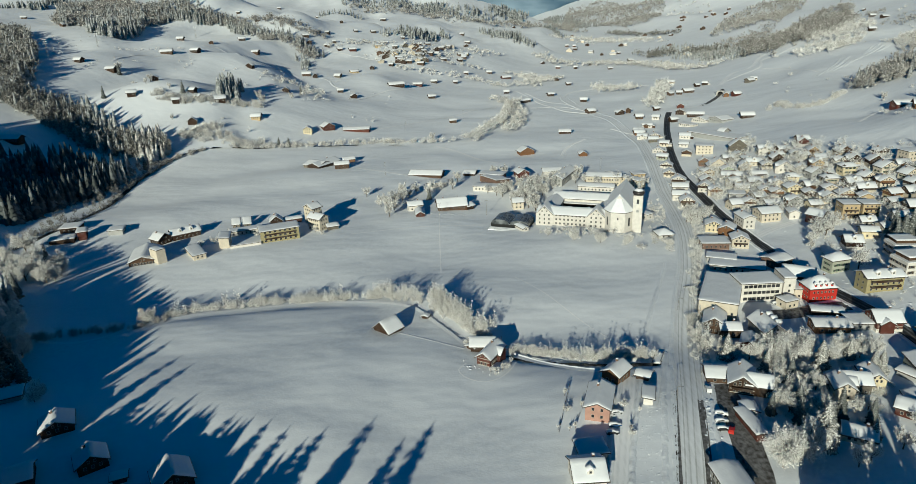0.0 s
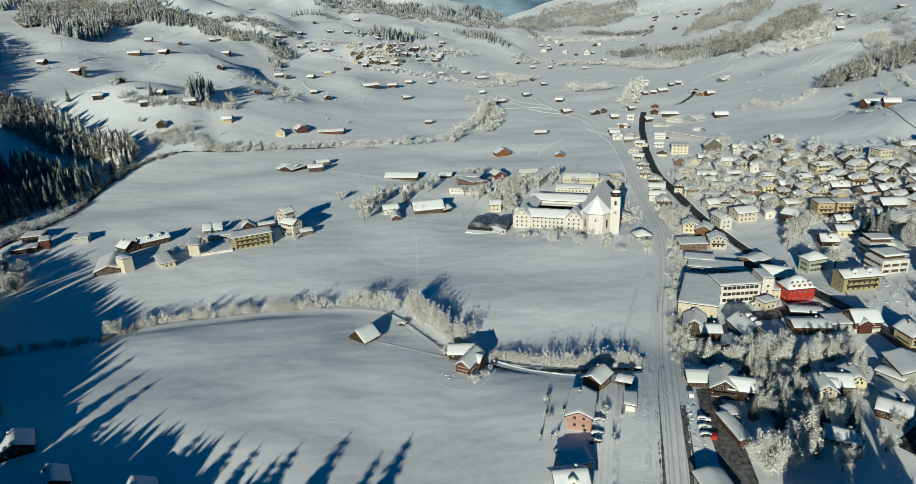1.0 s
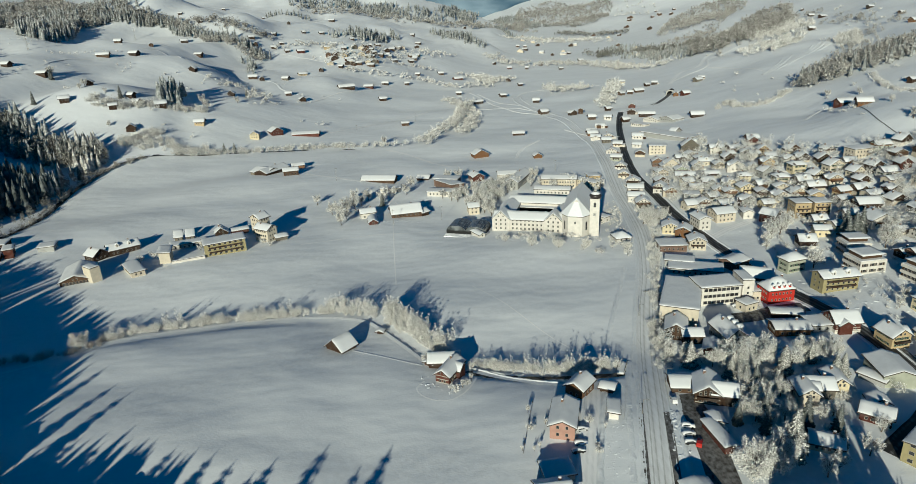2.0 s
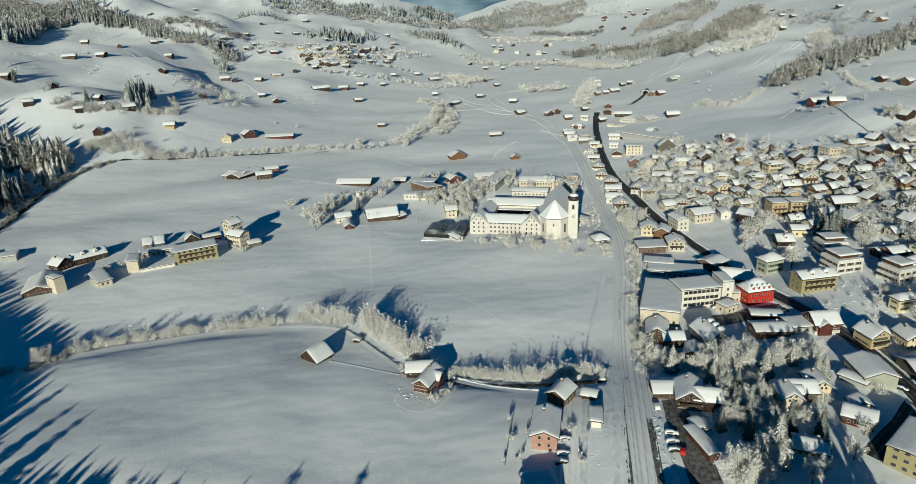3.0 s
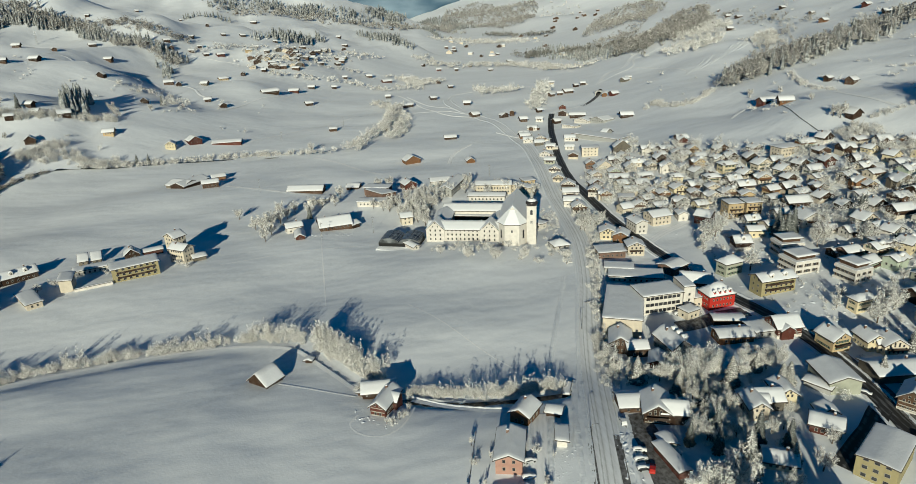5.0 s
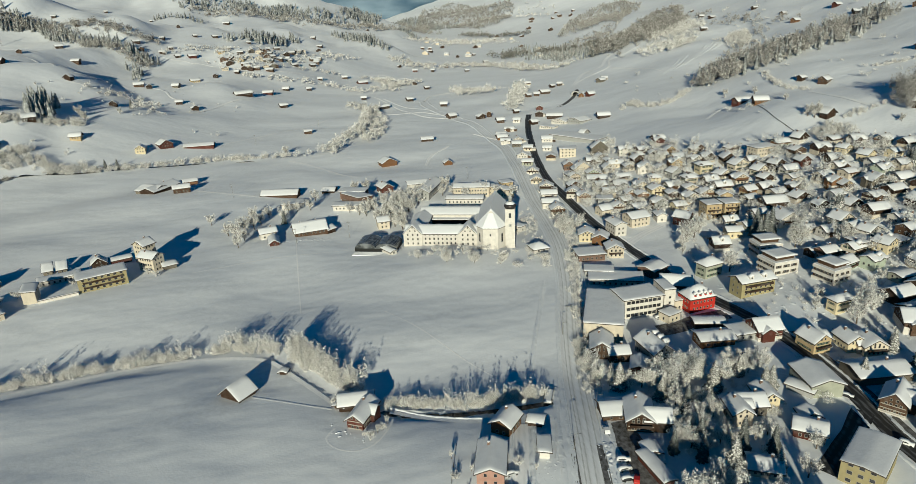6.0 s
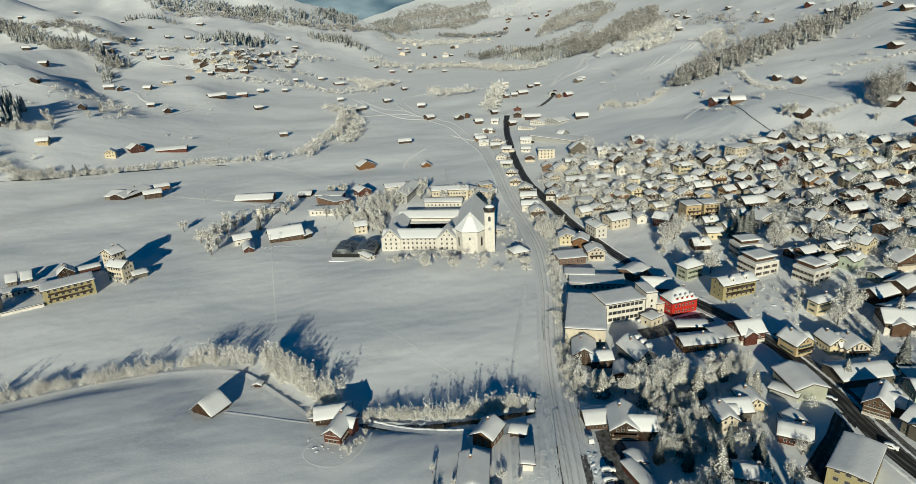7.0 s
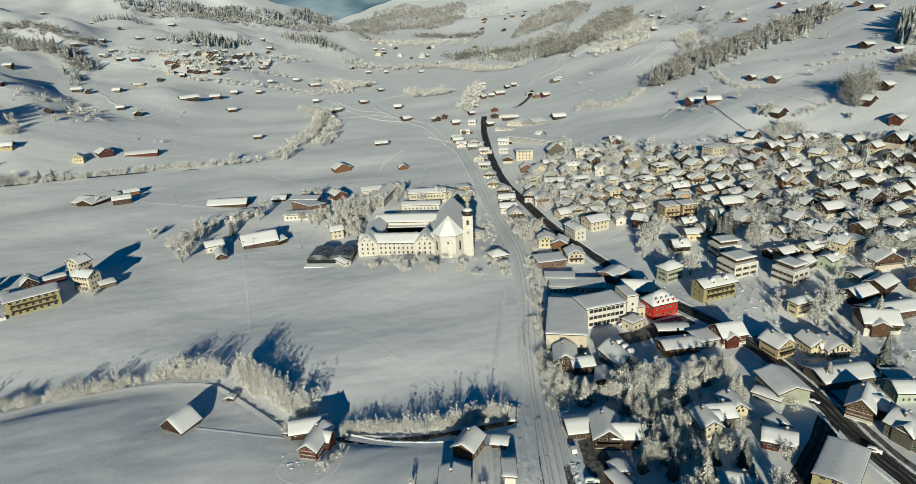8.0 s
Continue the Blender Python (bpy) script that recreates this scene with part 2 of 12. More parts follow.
WALL = {
    "cream": painted("cream_plaster", (0.57, 0.51, 0.41)), "white": painted("white_plaster", (0.59, 0.56, 0.515)),
    "beige": painted("beige_plaster", (0.53, 0.47, 0.38)), "ochre": painted("ochre_plaster", (0.44, 0.34, 0.2)),
    "yellow": painted("yellow_plaster", (0.6, 0.52, 0.35)), "olive": painted("olive_plaster", (0.3, 0.26, 0.14)),
    "red": painted("red_plaster", (0.4, 0.025, 0.016)), "pink": painted("salmon_plaster", (0.4, 0.24, 0.19)),
    "green": painted("grey_green_plaster", (0.36, 0.37, 0.3)), "grey": painted("grey_plaster", (0.34, 0.34, 0.33)),
    "brick": painted("red_brick", (0.17, 0.11, 0.085), vary=0.3), "concrete": painted("concrete", (0.4, 0.39, 0.36)),
    "wood": timber("weathered_brown_timber", (0.09, 0.052, 0.031)), "dark": timber("dark_sun_burnt_timber", (0.045, 0.026, 0.016)),
    "redwood": timber("red_stained_timber", (0.1, 0.033, 0.023)), "orange": timber("larch_boards", (0.2, 0.1, 0.045)),
    "greywood": timber("grey_timber", (0.17, 0.15, 0.12)), "mint": painted("pale_green_plaster", (0.42, 0.47, 0.38)),
}
ROOFING = painted("dark_roof_tiles", (0.07, 0.055, 0.048), 0.8, 0.3)
TIN = painted("grey_sheet_metal", (0.3, 0.31, 0.32), 0.4, 0.15, metal=0.6)
FRAME = painted("white_window_frame", (0.36, 0.34, 0.3), 0.5)
POLE = painted("galvanised_pole", (0.2, 0.19, 0.17), 0.6)
PLASTIC = painted("black_netting", (0.012, 0.013, 0.013), 0.6)
COPPER = painted("dark_onion_dome_metal", (0.045, 0.04, 0.04), 0.4, metal=0.3)
CARS = {c: painted(c + "_car_paint", v, 0.25, 0.05, spec=0.6) for c, v in
        {"white": (0.75, 0.75, 0.75), "black": (0.015, 0.015, 0.017), "red": (0.45, 0.03, 0.02), "silver": (0.4, 0.41, 0.42), "blue": (0.03, 0.07, 0.16)}.items()}
SHUTTER = painted("green_shutters", (0.06, 0.1, 0.065), 0.6)
RUBBER = painted("tyre_rubber", (0.02, 0.02, 0.02), 0.9)

# ---- mesh helpers ----
rng = random.Random(7)


class Shape:
    """Vertices and faces gathered into one mesh, with a material number for each face."""

    def __init__(self):
        self.v, self.f, self.m = [], [], []

    def face(self, pts, m=0):
        n = len(self.v)
        self.v += [tuple(p) for p in pts]
        self.f.append(tuple(range(n, n + len(pts))))
        self.m.append(m)

    def add(self, verts, faces, m=0):
        n = len(self.v)
        self.v += [tuple(p) for p in verts]
        self.f += [tuple(i + n for i in f) for f in faces]
        self.m += [m] * len(faces)

    def box(self, x0, x1, y0, y1, z0, z1, m=0):
        v = [(x, y, z) for z in (z0, z1) for x, y in ((x0, y0), (x1, y0), (x1, y1), (x0, y1))]
        self.add(v, [(0, 3, 2, 1), (4, 5, 6, 7), (0, 1, 5, 4), (1, 2, 6, 5), (2, 3, 7, 6), (3, 0, 4, 7)], m)

    def tube(self, pts, radii, sides=6, m=0):
        """A tapered tube along points."""
        rings = []
        for i, p in enumerate(pts):
            a, b = Vector(pts[max(i - 1, 0)]), Vector(pts[min(i + 1, len(pts) - 1)])
            q = (b - a).to_track_quat("Z", "Y")
            rings.append([Vector(p) + q @ Vector((radii[i] * math.cos(6.2832 * k / sides), radii[i] * math.sin(6.2832 * k / sides), 0)) for k in range(sides)])
        v = [p for r in rings for p in r]
        f = [(i * sides + k, i * sides + (k + 1) % sides, (i + 1) * sides + (k + 1) % sides, (i + 1) * sides + k) for i in range(len(pts) - 1) for k in range(sides)]
        f.append(tuple((len(pts) - 1) * sides + k for k in range(sides)))
        self.add(v, f, m)

    def lathe(self, profile, sides=16, m=0, cx=0, cy=0):
        v = [(cx + r * math.cos(6.2832 * k / sides), cy + r * math.sin(6.2832 * k / sides), z) for r, z in profile for k in range(sides)]
        f = [(i * sides + k, i * sides + (k + 1) % sides, (i + 1) * sides + (k + 1) % sides, (i + 1) * sides + k) for i in range(len(profile) - 1) for k in range(sides)]
        self.add(v, f, m)

    def mesh(self, name, mats, smooth=False):
        me = bpy.data.meshes.new(name)
        me.from_pydata(self.v, [], self.f)
        for m in mats:
            me.materials.append(m)
        if len(mats) > 1:
            me.polygons.foreach_set("material_index", self.m)
        if smooth:
            me.polygons.foreach_set("use_smooth", [True] * len(self.f))
        me.update()
        return me


def part(name, data, parent, label="", at=None):
    """One mesh under a thing or a part; data is a mesh that pieces may share."""
    ob = new(name, data)
    ob.parent = parent
    if at is not None:
        ob.matrix_basis = at
    return tagged(ob, label)


def thing(name, x, y, rot, label, category, group="", z=None, kind=""):
    ob = new(name)
    ob.empty_display_size = 1
    ob.matrix_basis = pose(x, y, ground(x, y) if z is None else z, 0, 0, rot)
    return tagged(ob, label, category, group, kind)


def big_mesh(name, verts, faces, mats, smooth=True):
    """A mesh straight from arrays of points and of triangles or quads."""
    me = bpy.data.meshes.new(name)
    n, k = faces.shape
    me.vertices.add(len(verts))
    me.vertices.foreach_set("co", np.ascontiguousarray(verts, dtype=np.float32).ravel())
    me.loops.add(n * k)
    me.loops.foreach_set("vertex_index", np.ascontiguousarray(faces, dtype=np.int32).ravel())
    me.polygons.add(n)
    me.polygons.foreach_set("loop_start", np.arange(0, n * k, k, dtype=np.int32))
    me.polygons.foreach_set("loop_total", np.full(n, k, dtype=np.int32))
    for m in mats:
        me.materials.append(m)
    if smooth:
        me.polygons.foreach_set("use_smooth", np.ones(n, dtype=bool))
    me.update(calc_edges=True)
    return me


def smooth_line(pts, step):
    """Points every few metres along a smooth line through the given ones."""
    p = [Vector((a, b)) for a, b in pts]
    p = [2 * p[0] - p[1]] + p + [2 * p[-1] - p[-2]]
    out = []
    for i in range(1, len(p) - 2):
        n = max(1, int((p[i + 1] - p[i]).length / step))
        for k in range(n):
            t = k / n
            out.append(0.5 * (2 * p[i] + (p[i + 1] - p[i - 1]) * t + (2 * p[i - 1] - 5 * p[i] + 4 * p[i + 1] - p[i + 2]) * t * t
                              + (3 * p[i] - p[i - 1] - 3 * p[i + 1] + p[i + 2]) * t ** 3))
    out.append(p[-2])
    return [(q.x, q.y) for q in out]


def sides_of(line):
    """The unit vector to the right of the line at each of its points."""
    a = np.array(line)
    d = np.gradient(a, axis=0)
    d /= np.linalg.norm(d, axis=1)[:, None] + 1e-9
    return a, np.stack([d[:, 1], -d[:, 0]], 1)

# ---- the ground: one sheet of snow to the horizon ----
def trench(x, y):
    """How far the streams have cut into the meadow."""
    cut = np.zeros_like(np.asarray(x, float))
    for line, wide, deep in STREAMS:
        a = np.array(line)
        best = np.full(cut.shape, 1e9)
        for p, q in zip(a[:-1], a[1:]):
            d = q - p
            t = np.clip(((x - p[0]) * d[0] + (y - p[1]) * d[1]) / (d @ d), 0, 1)
            best = np.minimum(best, np.hypot(x - p[0] - t * d[0], y - p[1] - t * d[1]))
        cut = np.maximum(cut, deep * np.clip(1.6 - best / wide, 0, 1))
    return cut


def ground(x, y):
    return float(height(x, y))


def spread(lo, hi, near_lo, near_hi, fine, grow):
    """Grid lines: fine steps between near_lo and near_hi, growing steps outside."""
    mid = list(np.arange(near_lo, near_hi + 0.1, fine))
    out, s = [], fine
    while mid[-1] < hi:
        s *= grow
        mid.append(mid[-1] + s)
    while near_lo > lo:
        out.append(near_lo)
        fine *= grow
        near_lo -= fine
    return np.array(sorted(set([round(v, 2) for v in out + [near_lo] + mid])))


gx = spread(-4000, 5000, -190, 230, 3.0, 1.033)
gy = spread(-900, 4700, 130, 420, 3.0, 1.023)
X, Y = np.meshgrid(gx, gy)
Z = height(X, Y) - trench(X, Y)
nx, ny = len(gx), len(gy)
LAND = height(X, Y)
i = (np.arange(ny - 1)[:, None] * nx + np.arange(nx - 1)[None, :]).ravel()
tagged(new("ground", big_mesh("ground", np.stack([X, Y, Z], -1).reshape(-1, 3), np.stack([i, i + 1, i + 1 + nx, i + nx], 1), [SNOW])),
       "snow-covered valley floor and rolling white hillsides", "ground", kind="structure")


def on_sheet(x, y):
    """Height of the sheet of snow itself, between its grid points."""
    i = np.clip(np.searchsorted(gx, x) - 1, 0, nx - 2)
    j = np.clip(np.searchsorted(gy, y) - 1, 0, ny - 2)
    u, v = (x - gx[i]) / (gx[i + 1] - gx[i]), (y - gy[j]) / (gy[j + 1] - gy[j])
    return (LAND[j, i] * (1 - u) + LAND[j, i + 1] * u) * (1 - v) + (LAND[j + 1, i] * (1 - u) + LAND[j + 1, i + 1] * u) * v


ROADS, PLOTS = [], []


def open_ground(p, gap=2.2):
    """Those of the spots that lie on no road and under no roof."""
    ok = np.ones(len(p), bool)
    for line, half in ROADS:
        near = (p[:, 0] > line[:, 0].min() - 9) & (p[:, 0] < line[:, 0].max() + 9) & (p[:, 1] > line[:, 1].min() - 9) & (p[:, 1] < line[:, 1].max() + 9) & ok
        q = np.nonzero(near)[0]
        if len(q):
            d = np.hypot(p[q, 0][:, None] - line[None, :, 0], p[q, 1][:, None] - line[None, :, 1]).min(1)
            ok[q[d < half + gap]] = False
    for x, y, r in PLOTS:
        ok &= np.hypot(p[:, 0] - x, p[:, 1] - y) > r
    return p[ok]


def ribbon(name, pts, width, mat, label, category, lift=0.12, step=5.0, kind="structure", camber=0.0, rim=0.0):
    """A road, path or stream: a strip draped over the ground, uneven at its edges."""
    line = smooth_line(pts, step)
    a, s = sides_of(line)
    if kind == "structure":
        ROADS.append((np.asarray(sides_of(smooth_line(pts, 2.5))[0]), width / 2))
    cols = np.array([-1, -0.5, 0, 0.5, 1.0])
    wob = 1 + 0.06 * np.sin(np.arange(len(a)) * 1.7) * np.sin(np.arange(len(a)) * 0.61)
    P = a[:, None, :] + s[:, None, :] * (cols[None, :, None] * width / 2 * wob[:, None, None])
    z = on_sheet(P[..., 0], P[..., 1])
    z = np.maximum(z, z.mean(1, keepdims=True) - 0.1) + min(lift, 0.25) - camber * np.abs(cols)[None, :] + rim * np.array([-0.4, 1, 0, 1, -0.4])[None, :]
    V = np.concatenate([P, z[..., None]], -1).reshape(-1, 3)
    n = len(cols)
    i = (np.arange(len(a) - 1)[:, None] * n + np.arange(n - 1)[None, :]).ravel()
    F = np.stack([i, i + 1, i + 1 + n, i + n], 1)
    me = big_mesh(name, V, F, [mat])
    run = np.concatenate([[0], np.cumsum(np.linalg.norm(np.diff(a, axis=0), axis=1))])
    uv = np.stack([np.broadcast_to(cols, (len(a), n)), np.broadcast_to(run[:, None], (len(a), n))], -1).reshape(-1, 2)
    lay = me.uv_layers.new(name="UVMap")
    lay.data.foreach_set("uv", uv[F.ravel()].astype(np.float32).ravel())
    return tagged(new(name, me), label, category, kind=kind)


def bank(name, pts, offset, wide, high, label, step=1.1, gap=0.0):
    """A ridge of ploughed, lumpy snow along a line."""
    line = smooth_line(pts, step)
    a, s = sides_of(line)
    r = np.random.RandomState(len(line))
    prof = np.array([[-0.5, -0.25], [-0.3, 0.65], [0, 1], [0.25, 0.6], [0.5, -0.25]])
    n = len(prof)
    lump = 0.45 + 0.8 * r.rand(len(a), n) * (0.5 + 0.5 * r.rand(len(a), 1))
    off = offset + prof[None, :, 0] * wide + (r.rand(len(a), n) - 0.5) * wide * 0.25
    P = a[:, None, :] + s[:, None, :] * off[..., None]
    z = height(P[..., 0], P[..., 1]) + prof[None, :, 1] * high * np.where(prof[None, :, 1] > 0, lump, 1)
    V = np.concatenate([P, z[..., None]], -1).reshape(-1, 3)
    i = (np.arange(len(a) - 1)[:, None] * n + np.arange(n - 1)[None, :]).ravel()
    return tagged(new(name, big_mesh(name, V, np.stack([i, i + 1, i + 1 + n, i + n], 1), [LUMP_SNOW], smooth=False)), label, "snow bank", kind="stuff")

# ---- buildings ----
def roof_z(kind, L, S, tan, u, v):
    """Height of a roof above its eaves' wall line; the ridge runs along u."""
    if kind == "hip":
        return tan * min(S / 2 - abs(v), L / 2 - abs(u))
    if kind == "half":
        return min(tan * (S / 2 - abs(v)), tan * (S / 2) * 0.62 + 1.6 * tan * (L / 2 - abs(u)))
    if kind == "mansard":
        a = min(S / 2 - abs(v), L / 2 - abs(u))
        return 1.5 * min(a, 1.6) + tan * max(0, a - 1.6)
    if kind == "mono":
        return tan * (v + S / 2)
    if kind == "flat":
        return 0.0
    return tan * (S / 2 - abs(v))


def lines(a, n, extra=()):
    return sorted(set([round(-a + 2 * a * k / n, 3) for k in range(n + 1)] + [round(e, 3) for e in extra if -a < e < a]))


def sheet(top, bottom, us, vs, mat, name, smooth):
    """A closed slab between two heights over a grid."""
    s = Shape()
    n, m = len(us), len(vs)
    V = [(u, v, top(u, v)) for v in vs for u in us] + [(u, v, bottom(u, v)) for v in vs for u in us]
    F = []
    k = n * m
    for j in range(m - 1):
        for i in range(n - 1):
            a = j * n + i
            F += [(a, a + 1, a + 1 + n, a + n), (k + a, k + a + n, k + a + 1 + n, k + a + 1)]
    for i in range(n - 1):
        F += [(i, k + i, k + i + 1, i + 1), ((m - 1) * n + i + 1, k + (m - 1) * n + i + 1, k + (m - 1) * n + i, (m - 1) * n + i)]
    for j in range(m - 1):
        F += [(j * n, (j + 1) * n, k + (j + 1) * n, k + j * n), (j * n + n - 1, k + j * n + n - 1, k + (j + 1) * n + n - 1, (j + 1) * n + n - 1)]
    s.add(V, F)
    return s.mesh(name, [mat], smooth)


PANES = {}


def window_mesh(w, h, shutters=False, frame=None):
    """A window that faces -y: a proud frame round a set-back pane."""
    key = (w, h, shutters, frame)
    if key in PANES:
        return PANES[key]
    s = Shape()
    b, x, z = 0.075, w / 2, h
    rings = [[(-u, y, lo), (u, y, lo), (u, y, hi), (-u, y, hi)] for u, y, lo, hi in ((x, 0.03, 0, z), (x, -0.09, 0, z), (x - b, -0.09, b, z - b), (x - b, -0.03, b, z - b))]
    s.add([p for r in rings for p in r], [(4 * r + k, 4 * r + (k + 1) % 4, 4 * r + 4 + (k + 1) % 4, 4 * r + 4 + k) for r in range(3) for k in range(4)], 0)
    s.f.append((12, 13, 14, 15))
    s.m.append(1)
    if shutters:
        for side in (-1, 1):
            a, c = sorted((side * (x + 0.03), side * (x + 0.03 + w * 0.48)))
            s.box(a, c, -0.08, -0.02, 0, z, 2)
    PANES[key] = s.mesh("window", [frame or FRAME, GLASS, SHUTTER])
    return PANES[key]


FACES = {"f": (0, 1), "b": (180, -1), "l": (-90, 1), "r": (90, 1)}


def windows(root, w, d, h, rows, faces="fblr", size=(1.0, 1.3), gap=2.7, shutters=False, first=1.0, storey=2.8, frame=None, edge=1.1):
    me = window_mesh(*size, shutters, frame)
    for face in faces:
        span, deep = (w, d) if face in "fb" else (d, w)
        n = max(1, int((span - 2 * edge) / gap + 0.5))
        for r in range(rows):
            z = first + r * storey
            if z + size[1] > h + 0.3:
                break
            for k in range(n):
                u = (k + 0.5) / n * (span - 2 * edge) - (span - 2 * edge) / 2
                part("window", me, root, at=pose(0, 0, 0, 0, 0, FACES[face][0]) @ pose(u, -deep / 2, z))


def walls(root, w, d, h, ridge, kind, tan, mat, name="wall", label="", low=-2.5, shift=(0, 0)):
    L, S = (w, d) if ridge == "x" else (d, w)
    s = Shape()
    a, b = L / 2, S / 2
    if kind in ("gable", "half"):
        cut = 1.0 if kind == "gable" else 0.62
        p = [(-b, low), (b, low), (b, h), (b * (1 - cut), h + tan * b * cut), (-b * (1 - cut), h + tan * b * cut), (-b, h)] if kind == "half" else [(-b, low), (b, low), (b, h), (0, h + tan * b), (-b, h)]
    elif kind == "mono":
        p = [(-b, low), (b, low), (b, h + tan * S), (-b, h)]
    else:
        p = [(-b, low), (b, low), (b, h), (-b, h)]
    s.face([(-a, v, z) for v, z in p][::-1])
    s.face([(a, v, z) for v, z in p])
    for k in range(len(p)):
        (v0, z0), (v1, z1) = p[k], p[(k + 1) % len(p)]
        s.face([(-a, v0, z0), (a, v0, z0), (a, v1, z1), (-a, v1, z1)][::-1])
    return part(name, s.mesh(name, [mat]), root, label, pose(*shift, 0, 0, 0, 0 if ridge == "x" else 90))


def roofing(root, w, d, h, ridge, kind, tan, over=0.8, snow=0.42, fine=True, mat=None, shift=(0, 0), bare=0.0):
    """The roof's slab and the snow that lies on it, as two parts."""
    L, S = (w, d) if ridge == "x" else (d, w)
    a, b = L / 2 + over, S / 2 + over
    turn = pose(*shift, 0, 0, 0, 0 if ridge == "x" else 90)
    us = lines(a, 2, (L / 2 - S / 2, S / 2 - L / 2)) if kind in ("hip", "half", "mansard") else [-a, a]
    vs = lines(b, 2) if kind not in ("hip", "half", "mansard") else lines(b, 6)
    if kind in ("hip", "half", "mansard"):
        us = lines(a, 8, (L / 2 - S / 2, S / 2 - L / 2))

    def top(u, v):
        return h + roof_z(kind, L, S, tan, u, v) + 0.12

    part("roof", sheet(top, lambda u, v: top(u, v) - 0.3, us, vs, mat or ROOFING, "roof", False), root, at=turn)
    if snow <= 0:
        return
    c, e = a - 0.13, b - 0.13
    k = 1.0 if fine else 2.0
    us = lines(c, max(3, int(2 * c / (1.5 * k))), (c - 0.18, 0.18 - c))
    vs = lines(e, 2 * max(2, int(e / (1.4 * k))), (e - 0.18, 0.18 - e))
    bump_ = {(u, v): rng.uniform(-0.09, 0.09) for u in us for v in vs}

    def cover(u, v):
        edge = min(c - abs(u), e - abs(v))
        t = snow * (0.62 if edge < 0.05 else 1.0) * (0.7 + 0.3 * min(1, edge / 1.5))
        return top(u, v) + t + bump_[(u, v)] * (snow / 0.4)

    j = {}
    for u in us:
        for v in vs:
            rim = abs(u) > c - 0.01 or abs(v) > e - 0.01
            j[(u, v)] = (rng.uniform(-0.14, 0.03) if rim else 0.0)
    part("roof_snow", sheet(cover, lambda u, v: top(u, v) + 0.004, us, vs, ROOF_SNOW, "roof_snow", True), root, at=turn)


def chimney(root, x, y, z, tall=1.3):
    s = Shape()
    s.box(-0.4, 0.4, -0.3, 0.3, -1.2, tall)
    s.box(-0.47, 0.47, -0.37, 0.37, tall, tall + 0.12)
    s.lathe([(0.5, tall + 0.12), (0.46, tall + 0.32), (0.2, tall + 0.42), (0.01, tall + 0.43)], 8, 1)
    part("chimney", s.mesh("chimney", [WALL["brick"], ROOF_SNOW]), root, "brick chimney under a snow cap", at=pose(x, y, z))


def balcony(root, w, d, z, face="f", wide=0.8, mat=None):
    s = Shape()
    span, deep = (w, d) if face in "fb" else (d, w)
    b = span * wide / 2
    s.box(-b, b, -1.3, 0, 0, 0.15)
    s.box(-b, b, -1.3, -1.22, 0.15, 1.0)
    s.box(-b, -b + 0.08, -1.22, 0, 0.15, 1.0)
    s.box(b - 0.08, b, -1.22, 0, 0.15, 1.0)
    part("balcony", s.mesh("balcony", [mat or WALL["dark"]]), root, at=pose(0, 0, 0, 0, 0, FACES[face][0]) @ pose(0, -deep / 2, z))


def dormer(root, x, y, z, rot, w=1.8, d=2.2, h=1.3, mat=None):
    m = pose(x, y, z, 0, 0, rot)
    s = Shape()
    p = [(-w / 2, -0.6), (w / 2, -0.6), (w / 2, h), (0, h + 0.45 * w), (-w / 2, h)]
    s.face([(a, -d / 2, c) for a, c in p])
    s.face([(a, d / 2, c) for a, c in p][::-1])
    for k in range(5):
        (a0, c0), (a1, c1) = p[k], p[(k + 1) % 5]
        s.face([(a0, d / 2, c0), (a0, -d / 2, c0), (a1, -d / 2, c1), (a1, d / 2, c1)][::-1])
    do = part("dormer", s.mesh("dormer", [mat or WALL["white"]]), root, at=m)
    q = w / 2 + 0.25
    part("roof_snow", sheet(lambda u, v: h + 0.5 + 0.45 * (w - 2 * abs(u)) * 1.0, lambda u, v: h + 0.03 + 0.45 * (w - 2 * abs(u)), [-q, 0, q], [-d / 2 - 0.3, d / 2], ROOF_SNOW, "roof_snow", True), do)
    part("window", window_mesh(0.8, 0.9), do, at=pose(0, -d / 2, 0.2))


